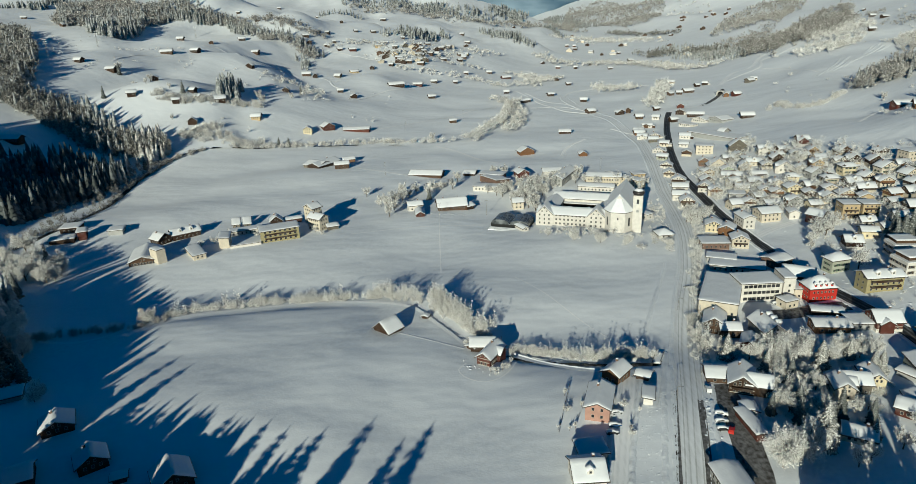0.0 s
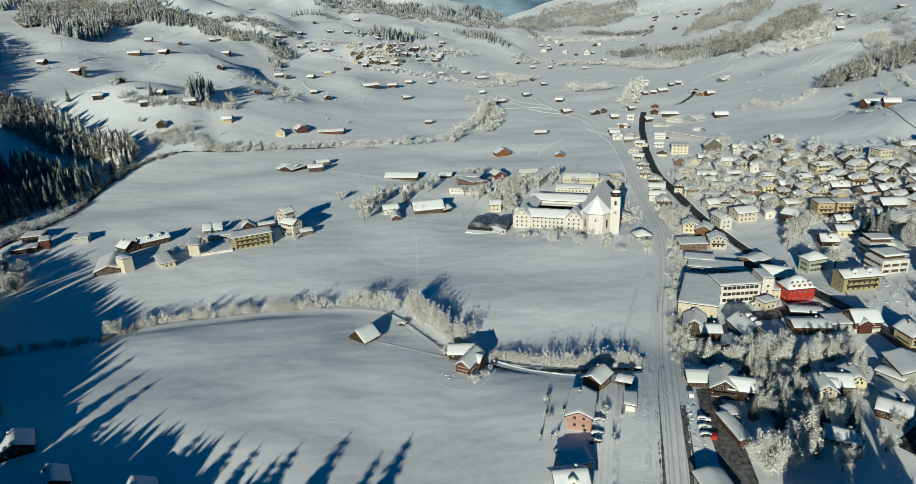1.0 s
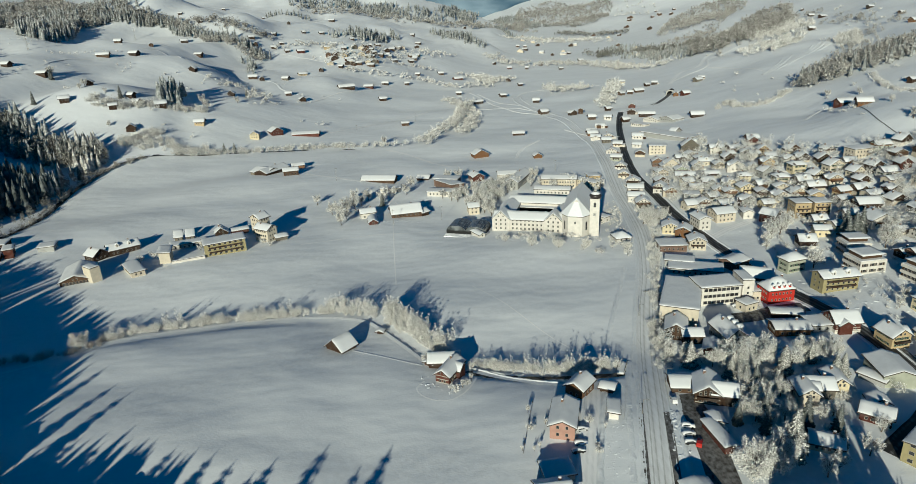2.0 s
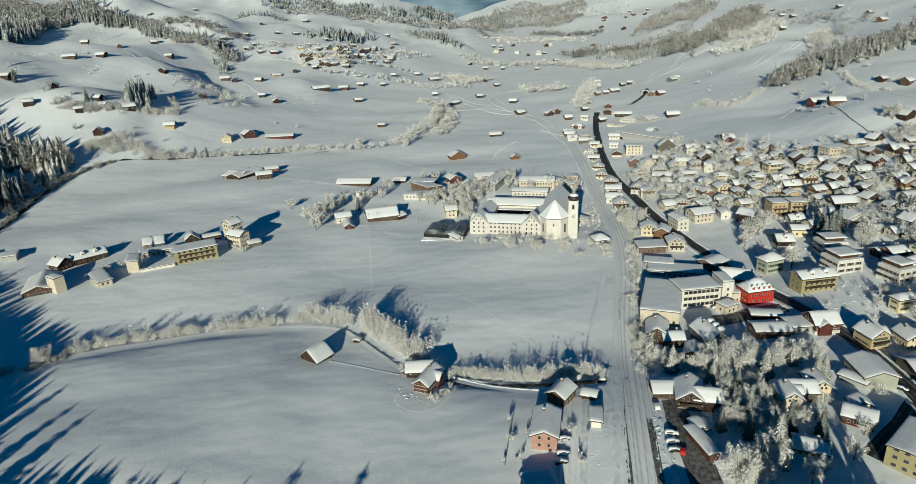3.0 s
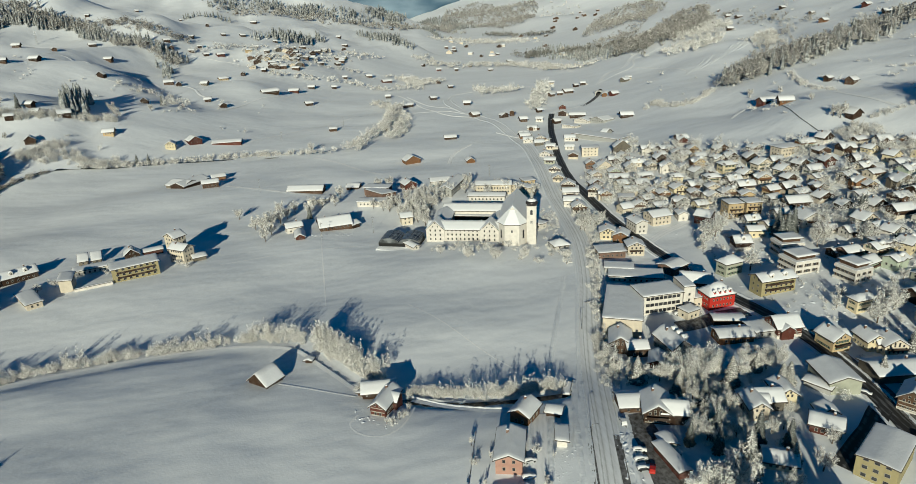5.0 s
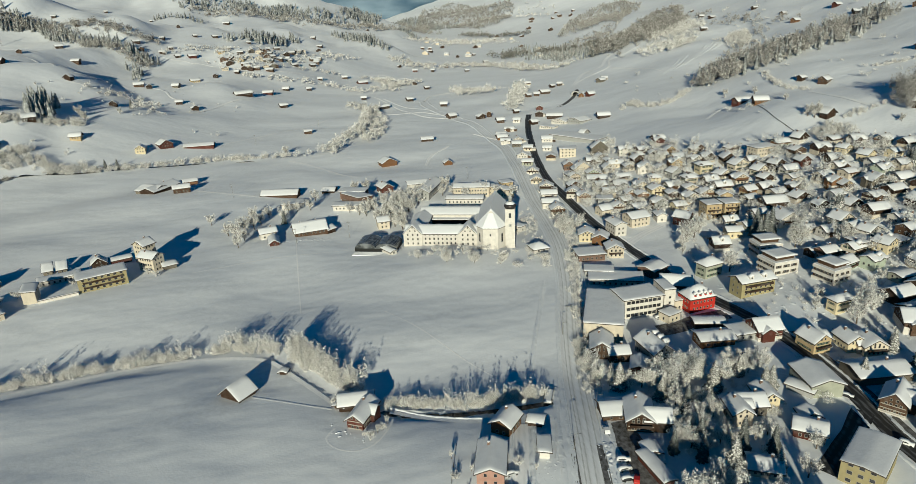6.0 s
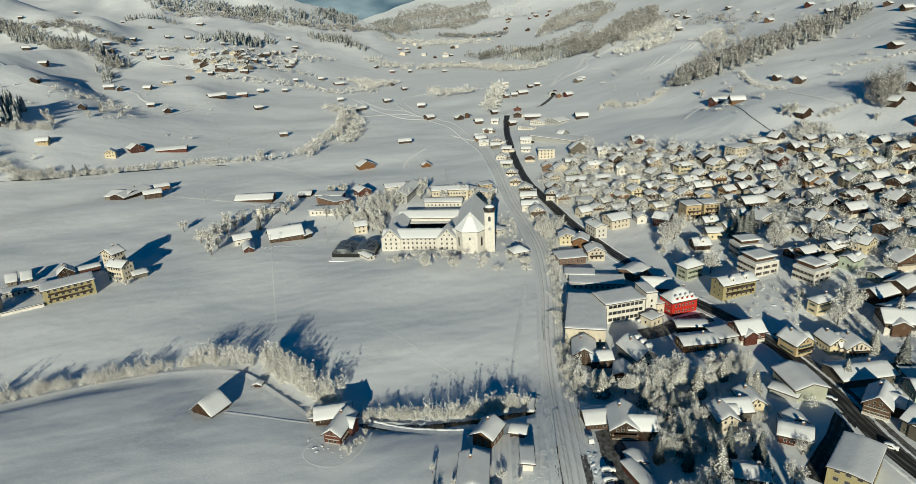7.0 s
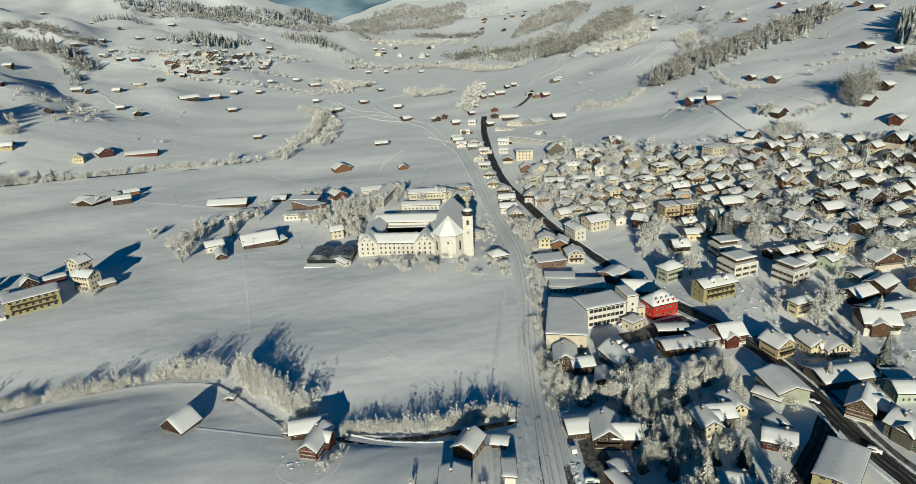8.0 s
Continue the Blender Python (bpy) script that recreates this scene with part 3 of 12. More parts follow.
def village_extras(root, w, d, h, wall, ridge, tan, over, L, S, r):
    """What tells village houses apart: a cross gable, a lean-to, a balcony, boarded gables or a plastered ground floor."""
    timber_wall = wall in ("wood", "dark", "redwood", "greywood", "orange")
    mat = WALL[wall]
    if r.random() < 0.42 and L > 8:
        wide, out = min(0.62 * S, 0.5 * L), 1.1
        deep, off = S / 2 + out, r.uniform(-0.2, 0.2) * L
        wing = WALL["wood"] if not timber_wall and r.random() < 0.4 else mat
        if ridge == "x":
            at = (off, -(S / 4 + out / 2))
            walls(root, wide, deep, h, "y", "gable", tan, wing, "wing", "cross gable wing", shift=at)
            roofing(root, wide, deep, h, "y", "gable", tan, 0.5, 0.36, False, shift=at)
            part("window", window_mesh(0.9, 1.2), root, at=pose(off, -S / 2 - out, h - 0.4))
        else:
            at = (-(S / 4 + out / 2), off)
            walls(root, deep, wide, h, "x", "gable", tan, wing, "wing", "cross gable wing", shift=at)
            roofing(root, deep, wide, h, "x", "gable", tan, 0.5, 0.36, False, shift=at)
            part("window", window_mesh(0.9, 1.2), root, at=pose(0, 0, 0, 0, 0, -90) @ pose(-off, -S / 2 - out, h - 0.4))
    elif r.random() < 0.5:
        balcony(root, w, d, 2.5, "f", r.uniform(0.55, 0.95), WALL[r.choice(("dark", "wood", "greywood"))])
    if r.random() < 0.35:
        a = r.uniform(0.5, 0.8) * d
        at = (w / 2 + 1.5, r.uniform(-0.1, 0.1) * d)
        walls(root, 3.0, a, 2.2, "y", "flat", 0, WALL[r.choice(("wood", "white", "dark"))], "lean_to", "low side building", shift=at)
        roofing(root, 3.0, a, 2.2, "y", "flat", 0, 0.3, 0.4, False, shift=at)
    if timber_wall and r.random() < 0.5:
        s = Shape()
        s.box(-w / 2 - 0.06, w / 2 + 0.06, -d / 2 - 0.06, d / 2 + 0.06, -2.5, 1.9)
        part("plinth", s.mesh("plinth", [WALL[r.choice(("white", "cream", "beige"))]]), root, "plastered ground floor")
    elif not timber_wall and r.random() < 0.4:
        s = Shape()
        s.box(-w / 2 - 0.05, w / 2 + 0.05, -d / 2 - 0.05, d / 2 + 0.05, h * 0.62, h - 0.05)
        part("cladding", s.mesh("cladding", [WALL[r.choice(("wood", "orange", "dark"))]]), root, "timber-clad upper storey")


def house(x, y, rot, w, d, h, wall="wood", ridge="x", roof="gable", pitch=26, rows=2, label="", name="house", category="house", group="",
          over=0.85, snow=0.38, wins="fl", chim=1, base="", balc="", fine=True, shutters=False, gap=2.7, size=(1.0, 1.25), first=1.0, storey=2.75, dormers=0, gable_win=True, dormer_wall=None, bands=0, small=False, wings=()):
    """A house with its walls, roof, snow, windows, chimney, balcony and dormers; x, y is the middle of its plan and the front faces -y before the turn."""
    tan = math.tan(radians(pitch)) if roof != "flat" else 0
    root = thing(name, x, y, rot, label, category, group, z=ground(x, y) - 0.1)
    PLOTS.append((x, y, 0.5 * max(w, d) + 0.6))
    walls(root, w, d, h, ridge, roof, tan, WALL[wall])
    if base:
        s = Shape()
        s.box(-w / 2 - 0.05, w / 2 + 0.05, -d / 2 - 0.05, d / 2 + 0.05, -2.5, 1.4 if base != "tall" else 2.6)
        part("plinth", s.mesh("plinth", [WALL["white" if base == "tall" else base]]), root)
    roofing(root, w, d, h, ridge, roof, tan, over, snow, fine)
    if rows:
        windows(root, w, d, h, rows, wins, size, gap, shutters, first, storey)
    L, S = (w, d) if ridge == "x" else (d, w)
    if gable_win and roof == "gable" and tan * S / 2 > 2.0 and rows:
        for face in wins:
            if (face in "fb") == (ridge == "y"):
                deep = d if face in "fb" else w
                for u in (-0.9, 0.9):
                    part("window", window_mesh(0.8, 1.0), root, at=pose(0, 0, 0, 0, 0, FACES[face][0]) @ pose(u, -deep / 2, h + 0.15))
    if group == "village houses" and roof == "gable" and max(w, d) < 15:
        village_extras(root, w, d, h, wall, ridge, tan, over, L, S, random.Random(int(x * 10) * 7919 + int(y * 10)))
    for k in range(chim if y < 640 else 0):
        u = (0.22 - 0.5 * k) * L
        v = 0.12 * S
        p = (u, v) if ridge == "x" else (-v, u)
        chimney(root, p[0], p[1], h + roof_z(roof, L, S, tan, u, v) + 0.1)
    for cx, cy, ww, wd, wh, wr in wings:
        walls(root, ww, wd, wh, wr, "gable", tan, WALL[wall], "wing", "cross wing", shift=(cx, cy))
        roofing(root, ww, wd, wh, wr, "gable", tan, over * 0.8, snow, True, shift=(cx, cy))
    for k in range(bands):
        z = 0.75 + 1.45 * k
        part("band", Shape_box(-w / 2 + 0.3, w / 2 - 0.3, -d / 2 - 0.05, -d / 2 + 0.02, z, z + 0.3, FRAME, "band"), root, "white painted band")
    for face in balc:
        balcony(root, w, d, 2.6, face)
        if h > 6.5:
            balcony(root, w, d, 5.3, face)
    for k in range(dormers):
        u = ((k + 0.5) / dormers - 0.5) * L * 0.8
        zz = h + tan * S * 0.2
        if ridge == "x":
            dormer(root, u, -S * (0.38 if small else 0.3), zz - (tan * S * 0.08 if small else 0), 0, *((1.0, 1.8, 0.9) if small else ()), mat=WALL[dormer_wall] if dormer_wall else None)
        else:
            dormer(root, S * 0.3, u, zz, 90, mat=WALL[dormer_wall] if dormer_wall else None)
    return root

# ---- convent, church, greenhouse, modern blocks, tunnel, vehicles, poles ----
def prism(root, name, outline, z0, z1, mat, label=""):
    """Upright walls over an outline, closed on top."""
    s = Shape()
    n = len(outline)
    for k in range(n):
        a, b = outline[k], outline[(k + 1) % n]
        s.face([(*a, z0), (*b, z0), (*b, z1), (*a, z1)])
    s.face([(*p, z1) for p in outline])
    return part(name, s.mesh(name, [mat]), root, label)


def arched_window(w, h):
    """A tall round-headed church window, facing -y."""
    key = ("arch", w, h)
    if key not in PANES:
        s = Shape()
        ring = [(-w / 2, 0), (w / 2, 0)] + [(w / 2 * math.cos(a * math.pi / 6), h - w / 2 + w / 2 * math.sin(a * math.pi / 6)) for a in range(7)]
        s.face([(u, -0.04, z) for u, z in ring], 1)
        n = len(ring)
        big = [(u * 1.25, z * 1.02 + (-0.12 if z == 0 else 0.08)) for u, z in ring]
        for k in range(n):
            j = (k + 1) % n
            s.face([(big[k][0], -0.12, big[k][1]), (big[j][0], -0.12, big[j][1]), (ring[j][0], -0.12, ring[j][1]), (ring[k][0], -0.12, ring[k][1])], 0)
            s.face([(ring[k][0], -0.12, ring[k][1]), (ring[j][0], -0.12, ring[j][1]), (ring[j][0], -0.04, ring[j][1]), (ring[k][0], -0.04, ring[k][1])], 0)
            s.face([(big[j][0], -0.12, big[j][1]), (big[k][0], -0.12, big[k][1]), (big[k][0], 0, big[k][1]), (big[j][0], 0, big[j][1])], 0)
        PANES[key] = s.mesh("window", [WALL["grey"], GLASS])
    return PANES[key]


def church(x, y, rot):
    """White church: nave, five-sided choir towards -y, onion-domed tower beside it; x, y is the middle of the nave's near end."""
    root = thing("church", x, y, rot, "white church with snowy steep roof and onion-domed tower", "church")
    hw, back, eave, ridge = 8.2, 37.0, 13.6, 22.5
    walls_ = [(-hw, back), (-hw, 0), (-4.2, -5.2), (4.2, -5.2), (hw, 0), (hw, back)]
    prism(root, "wall", walls_, -2.5, eave, WALL["white"])
    s = Shape()
    for yy in (0.0, back):
        s.face([(-hw, yy, eave - 0.05), (hw, yy, eave - 0.05), (0, yy, ridge - 0.3)])
    part("gable", s.mesh("gable", [WALL["white"]]), root)
    o = 0.7
    rim = [(-hw - o, back + o), (-hw - o, -0.3), (-4.5, -5.2 - o), (4.5, -5.2 - o), (hw + o, -0.3), (hw + o, back + o)]
    for name, mat, lift, grow in (("roof", ROOFING, 0.0, 0.0), ("roof_snow", ROOF_SNOW, 0.38, 0.02)):
        s = Shape()
        top = [(0, back + o, ridge + lift), (0, 2.0, ridge + lift)]
        e = [(a * (1 + grow), b, eave - 0.35 + lift) for a, b in rim]
        low = [(a, b, c - 0.3) for a, b, c in e]
        fs = [[e[0], e[1], top[1], top[0]], [e[1], e[2], top[1]], [e[2], e[3], top[1]], [e[3], e[4], top[1]], [e[4], e[5], top[0], top[1]], [e[5], e[0], top[0]]]
        for f in fs:
            s.face(f)
        for k in range(6):
            j = (k + 1) % 6
            s.face([e[j], e[k], low[k], low[j]])
        part(name, s.mesh(name, [mat]), root)
    win = arched_window(1.3, 5.2)
    for u, v, a in ((-6.4, -2.4, -54), (6.4, -2.4, 54)):
        part("window", win, root, "tall dark round-headed window", pose(u, v, 4.2, 0, 0, a))
    part("window", arched_window(0.8, 1.4), root, at=pose(0, -5.2, 8.5))
    for k in range(4):
        for sx, a in ((-hw, -90), (hw, 90)):
            part("window", win, root, at=pose(sx, 6 + 8 * k, 4.2, 0, 0, a))
    t = part("tower", Shape_box(-2.75, 2.75, 0, 5.5, -2.5, 23.2, WALL["white"], "tower"), root, "square white bell tower", pose(hw + 2.9, -2.4, 0))
    part("cornice", Shape_box(-3.0, 3.0, -0.25, 5.75, 23.2, 23.7, WALL["white"], "cornice"), t)
    part("cornice", Shape_box(-2.85, 2.85, -0.1, 5.6, 16.4, 16.7, WALL["white"], "cornice"), t)
    s = Shape()
    s.lathe([(2.9, 23.7), (3.5, 24.6), (3.55, 25.4), (2.9, 26.3), (1.5, 27.1), (1.05, 27.6), (1.0, 28.0)], 12, cy=2.75)
    part("onion_dome", s.mesh("onion_dome", [COPPER], True), t, "dark onion dome with snow on it")
    s = Shape()
    s.lathe([(3.2, 25.7), (2.75, 26.6), (1.5, 27.35), (1.15, 27.6)], 12, cy=2.75)
    part("snow_cap", s.mesh("snow_cap", [ROOF_SNOW], True), t)
    s = Shape()
    s.lathe([(0.95, 27.5), (0.95, 29.4), (1.35, 29.5), (1.4, 30.0), (0.7, 30.8), (0.25, 31.4), (0.12, 32.6), (0.02, 33.6)], 10, cy=2.75)
    part("lantern", s.mesh("lantern", [WALL["grey"]], True), t, "slim lantern and spire")
    for a in (0, 90, 180, -90):
        m = pose(0, 2.75, 0, 0, 0, a)
        part("bell_opening", arched_window(1.3, 2.8), t, "dark bell opening", m @ pose(0, -2.75, 18.6))
        s = Shape()
        s.box(-0.8, 0.8, -2.83, -2.7, 13.2, 14.8)
        c = part("clock", s.mesh("clock", [WALL["grey"]]), t, "small square tower clock", m)
        s = Shape()
        s.box(-0.06, 0.06, -2.9, -2.84, 14.0, 14.6)
        s.box(0.0, 0.45, -2.9, -2.84, 13.94, 14.06)
        part("clock_hand", s.mesh("clock_hand", [COPPER]), c)
    return root


def Shape_box(x0, x1, y0, y1, z0, z1, mat, name):
    s = Shape()
    s.box(x0, x1, y0, y1, z0, z1)
    return s.mesh(name, [mat])


def convent(x, y, rot):
    """Four convent wings round a court; x, y is the left front corner, wings run to +x and +y."""
    root = thing("convent", x, y, rot, "white convent with snowy wings round a courtyard", "convent")
    t30 = math.tan(radians(33))

    def wing(cx, cy, w, d, h, ridge, tan, rows, faces, gap=2.6, wall="white", first=1.2, storey=2.7, chim=0):
        sub = part("wing", None, root, at=pose(cx, cy, 0))
        walls(sub, w, d, h, ridge, "gable", tan, WALL[wall])
        roofing(sub, w, d, h, ridge, "gable", tan, 0.6, 0.4, True)
        windows(sub, w, d, h, rows, faces, (0.95, 1.35), gap, first=first, storey=storey)
        for k in range(chim):
            chimney(sub, -w * 0.3 + k * w * 0.55, 1.5 if ridge == "x" else 0, h + tan * d * 0.3)
        return sub

    wing(22, 7, 43, 12.4, 7.8, "x", math.tan(radians(28)), 3, "fb", chim=2)
    for cx in (5.6, 38.4):
        p = wing(cx, 5.4, 11.2, 11, 8.0, "y", math.tan(radians(42)), 3, "f", gap=2.9)
        for u, z in ((-1.5, 9.2), (1.5, 9.2), (0, 11.3)):
            part("window", window_mesh(0.8, 1.0), p, at=pose(u, -5.5, z))
    wing(23.5, 44, 40, 12, 7.4, "x", math.tan(radians(26)), 3, "fb", gap=2.2)
    wing(5.5, 25.5, 11, 27, 6.8, "y", math.tan(radians(28)), 2, "lr")
    wing(40.5, 25.5, 7, 25, 6.0, "y", math.tan(radians(24)), 2, "l")
    s = Shape()
    s.box(10, 38, 37.4, 38.1, 0, 5.0)
    part("arcade", s.mesh("arcade", [WALL["dark"]]), root, "dark arcade along the court")
    s = Shape()
    s.box(10, 38, 34.2, 38.4, 5.0, 5.35)
    part("arcade_snow", s.mesh("arcade_snow", [ROOF_SNOW]), root)
    return root


def greenhouse(x, y, rot, w, d):
    """Nursery with two arched film roofs over black netting, benches in front; x, y is its middle."""
    root = thing("greenhouse", x, y, rot, "arched film greenhouse with black netting sides and snow", "greenhouse")
    s = Shape()
    s.box(-w / 2, w / 2, -d / 2, -d / 2 + 0.15, -0.5, 2.6)
    s.box(-w / 2, -w / 2 + 0.15, -d / 2, d / 2, -0.5, 2.6)
    s.box(w / 2 - 0.15, w / 2, -d / 2, d / 2, -0.5, 2.6)
    s.box(-w / 2, w / 2, d / 2 - 0.15, d / 2, -0.5, 2.6)
    part("netting", s.mesh("netting", [PLASTIC]), root, "black netting walls")
    n = 2
    for k in range(n):
        cx = -w / 2 + (k + 0.5) * w / n
        r = w / n / 2
        s = Shape()
        arc = [(cx - r * math.cos(math.pi * a / 10), 2.6 + 0.5 * r * math.sin(math.pi * a / 10)) for a in range(11)]
        for j in range(8):
            y0, y1 = -d / 2 + d * j / 8, -d / 2 + d * (j + 1) / 8
            for a in range(10):
                s.face([(arc[a][0], y0, arc[a][1]), (arc[a + 1][0], y0, arc[a + 1][1]), (arc[a + 1][0], y1, arc[a + 1][1]), (arc[a][0], y1, arc[a][1])])
        s.face([(u, -d / 2, z) for u, z in arc])
        s.face([(u, d / 2, z) for u, z in arc][::-1])
        f = part("film_roof", s.mesh("film_roof", [FILM], True), root, "arched film roof, snow sliding off")
        s = Shape()
        for a in range(1, 5):
            for j in range(8):
                y0, y1 = -d / 2 + d * j / 8, -d / 2 + d * (j + 1) / 8
                q = 0.16 if (a + j) % 3 else 0.3
                s.face([(arc[a][0], y0, arc[a][1] + q), (arc[a + 1][0], y0, arc[a + 1][1] + q), (arc[a + 1][0], y1, arc[a + 1][1] + q), (arc[a][0], y1, arc[a][1] + q)])
        for j in range(9):
            yy = -d / 2 + d * j / 8
            for a in range(10):
                s.tube([(arc[a][0], yy, arc[a][1] + 0.03), (arc[a + 1][0], yy, arc[a + 1][1] + 0.03)], [0.06, 0.06], 4)
        part("hoop_frame", s.mesh("hoop_frame", [TIN]), f)
    for k in range(4):
        s = Shape()
        y0 = -d / 2 - 1.8 - k * 1.5
        s.box(-w / 2, w / 2 - 2, y0, y0 + 0.9, 0.5, 0.95)
        part("bench_snow", s.mesh("bench_snow", [ROOF_SNOW]), root, "snow-covered planting bench")
    return root


def modern_block(x, y, rot, w, d, h, label="white modern apartment block with set-back dark attic", band=3.0):
    """Stacked storeys of white parapets and dark window bands, with an attic set back under a flat snowy roof."""
    root = thing("apartment_house", x, y, rot, label, "apartment house", "modern white blocks", z=ground(x, y) - 0.1)
    PLOTS.append((x, y, 0.5 * max(w, d) + 0.6))
    n = max(2, int(h / band))
    part("wall", Shape_box(-w / 2 + 0.5, w / 2 - 0.5, -d / 2 + 0.5, d / 2 - 0.5, -2.5, h, WALL["dark"], "wall"), root, "dark recessed window bands")
    for k in range(n + 1):
        s = Shape()
        z = -2.5 if k == 0 else k * band - 0.5
        s.box(-w / 2, w / 2, -d / 2, d / 2, z, k * band + 0.95)
        part("parapet", s.mesh("parapet", [WALL["white"]]), root, "white balcony parapet")
        if k < n:
            for u in (-w / 2 + 0.4, -w / 6, w / 6, w / 2 - 0.4):
                part("pillar", Shape_box(u - 0.4, u + 0.4, -d / 2 + 0.06, -d / 2 + 0.55, k * band + 0.95, (k + 1) * band - 0.5, WALL["white"], "pillar"), root)
            windows(root, w - 0.9, d - 0.9, 99, 1, "fl", (1.6, 1.5), 2.4, first=k * band + 0.95)
    top = n * band + 0.95
    part("attic", Shape_box(-w / 2 + 2.2, w / 2 - 1.2, -d / 2 + 2.4, d / 2 - 0.8, top - 0.1, top + 2.3, WALL["wood"], "attic"), root, "brown timber attic storey")
    part("terrace_snow", Shape_box(-w / 2 + 0.2, w / 2 - 0.2, -d / 2 + 0.2, d / 2 - 0.2, top + 0.004, top + 0.25, ROOF_SNOW, "terrace_snow"), root)
    a, b = w / 2 - 0.8, d / 2 - 0.4
    bump_ = random.Random(3)
    us, vs = lines(a, 6), lines(b, 6)
    g = {(u, v): bump_.uniform(-0.05, 0.05) for u in us for v in vs}
    part("roof", Shape_box(-a, a, -b, b, top + 2.3, top + 2.55, WALL["wood"], "roof"), root)
    part("roof_snow", sheet(lambda u, v: top + 2.95 + g[(u, v)], lambda u, v: top + 2.55, us, vs, ROOF_SNOW, "roof_snow", True), root)
    return root


CAR_MESH = {}


def car(x, y, rot, paint="white", snowy=True, long=4.3):
    """A parked car: body, cabin, glass, four wheels, and the snow on it."""
    root = thing("car", x, y, rot, ("snow-covered " if snowy else "") + paint + " car parked beside the road", "car")
    key = (paint, long)
    if key not in CAR_MESH:
        s = Shape()
        a = long / 2
        p = [(-a, 0.35), (a, 0.35), (a, 0.75), (a - 0.1, 0.85), (a * 0.45, 0.95), (a * 0.12, 1.45), (-a * 0.7, 1.45), (-a * 0.95, 0.95), (-a, 0.8)]
        for yy, f in ((-0.85, 1), (0.85, -1)):
            s.face([(u, yy, z) for u, z in p][::f])
        for k in range(len(p)):
            (u0, z0), (u1, z1) = p[k], p[(k + 1) % len(p)]
            s.face([(u0, 0.85, z0), (u0, -0.85, z0), (u1, -0.85, z1), (u1, 0.85, z1)][::-1])
        body = s.mesh("body", [CARS[paint]])
        s = Shape()
        for yy in (-0.87, 0.87):
            s.face([(a * 0.38, yy, 0.97), (a * 0.1, yy, 1.38), (-a * 0.68, yy, 1.38), (-a * 0.86, yy, 0.97)])
        s.face([(a * 0.46, -0.75, 0.97), (a * 0.46, 0.75, 0.97), (a * 0.15, 0.75, 1.42), (a * 0.15, -0.75, 1.42)])
        glass = s.mesh("glass", [GLASS])
        s = Shape()
        s.lathe([(0.01, -0.1), (0.31, -0.1), (0.33, 0), (0.31, 0.1), (0.01, 0.1)], 10)
        CAR_MESH[key] = (body, glass, s.mesh("wheel", [RUBBER], True))
    body, glass, wheel = CAR_MESH[key]
    part("body", body, root)
    part("glass", glass, root)
    for u in (-long * 0.3, long * 0.3):
        for v in (-0.8, 0.8):
            part("wheel", wheel, root, at=pose(u, v, 0.33, 90))
    if snowy:
        a = long / 2
        part("snow", sheet(lambda u, v: (1.72 if -a * 0.75 < u < a * 0.2 else 1.15) - 0.12 * abs(v), lambda u, v: 1.44 if -a * 0.75 < u < a * 0.2 else 0.9,
                           [-a, -a * 0.72, -a * 0.3, a * 0.15, a * 0.5, a - 0.05], [-0.84, 0, 0.84], ROOF_SNOW, "snow", True), root)
    return root


def pole(x, y, tall=9.0, name="street_lamp", label="slim grey street lamp beside the road", arm=1.4, rot=0):
    root = thing(name, x, y, rot, label, name.replace("_", " "))
    s = Shape()
    s.tube([(0, 0, -0.5), (0, 0, tall)], [0.11, 0.07], 6)
    part("mast", s.mesh("mast", [POLE]), root)
    if arm:
        s = Shape()
        s.tube([(0, 0, tall), (arm, 0, tall + 0.25)], [0.06, 0.05], 5)
        part("arm", s.mesh("arm", [POLE]), root)
        part("lamp_head", Shape_box(arm - 0.1, arm + 0.6, -0.14, 0.14, tall + 0.15, tall + 0.32, TIN, "lamp_head"), root)
    else:
        s = Shape()
        s.box(-1.1, 1.1, -0.08, 0.08, tall - 0.7, tall - 0.55)
        part("crossarm", s.mesh("crossarm", [POLE]), root)
    return root


def pylon(x, y, tall=22.0):
    """A lattice power mast with three crossarms under snow."""
    root = thing("power_mast", x, y, 20, "thin power-line mast on the snowy hillside", "power mast")
    s = Shape()
    for a, b in ((-1, -1), (1, -1), (1, 1), (-1, 1)):
        s.tube([(a * 0.9, b * 0.9, -1), (a * 0.15, b * 0.15, tall)], [0.12, 0.09], 4)
    for k in range(9):
        z, f = tall * k / 9, 0.9 - 0.75 * k / 9
        s.tube([(-f, -f, z), (f, -f, z + tall / 9)], [0.06, 0.06], 3)
        s.tube([(f, f, z), (-f, f, z + tall / 9)], [0.06, 0.06], 3)
    part("lattice", s.mesh("lattice", [POLE]), root)
    for z in (tall - 1, tall - 3.5, tall - 6):
        part("crossarm", Shape_box(-2.6, 2.6, -0.2, 0.2, z, z + 0.4, ROOF_SNOW, "crossarm"), root, "crossarm under snow")
    return root


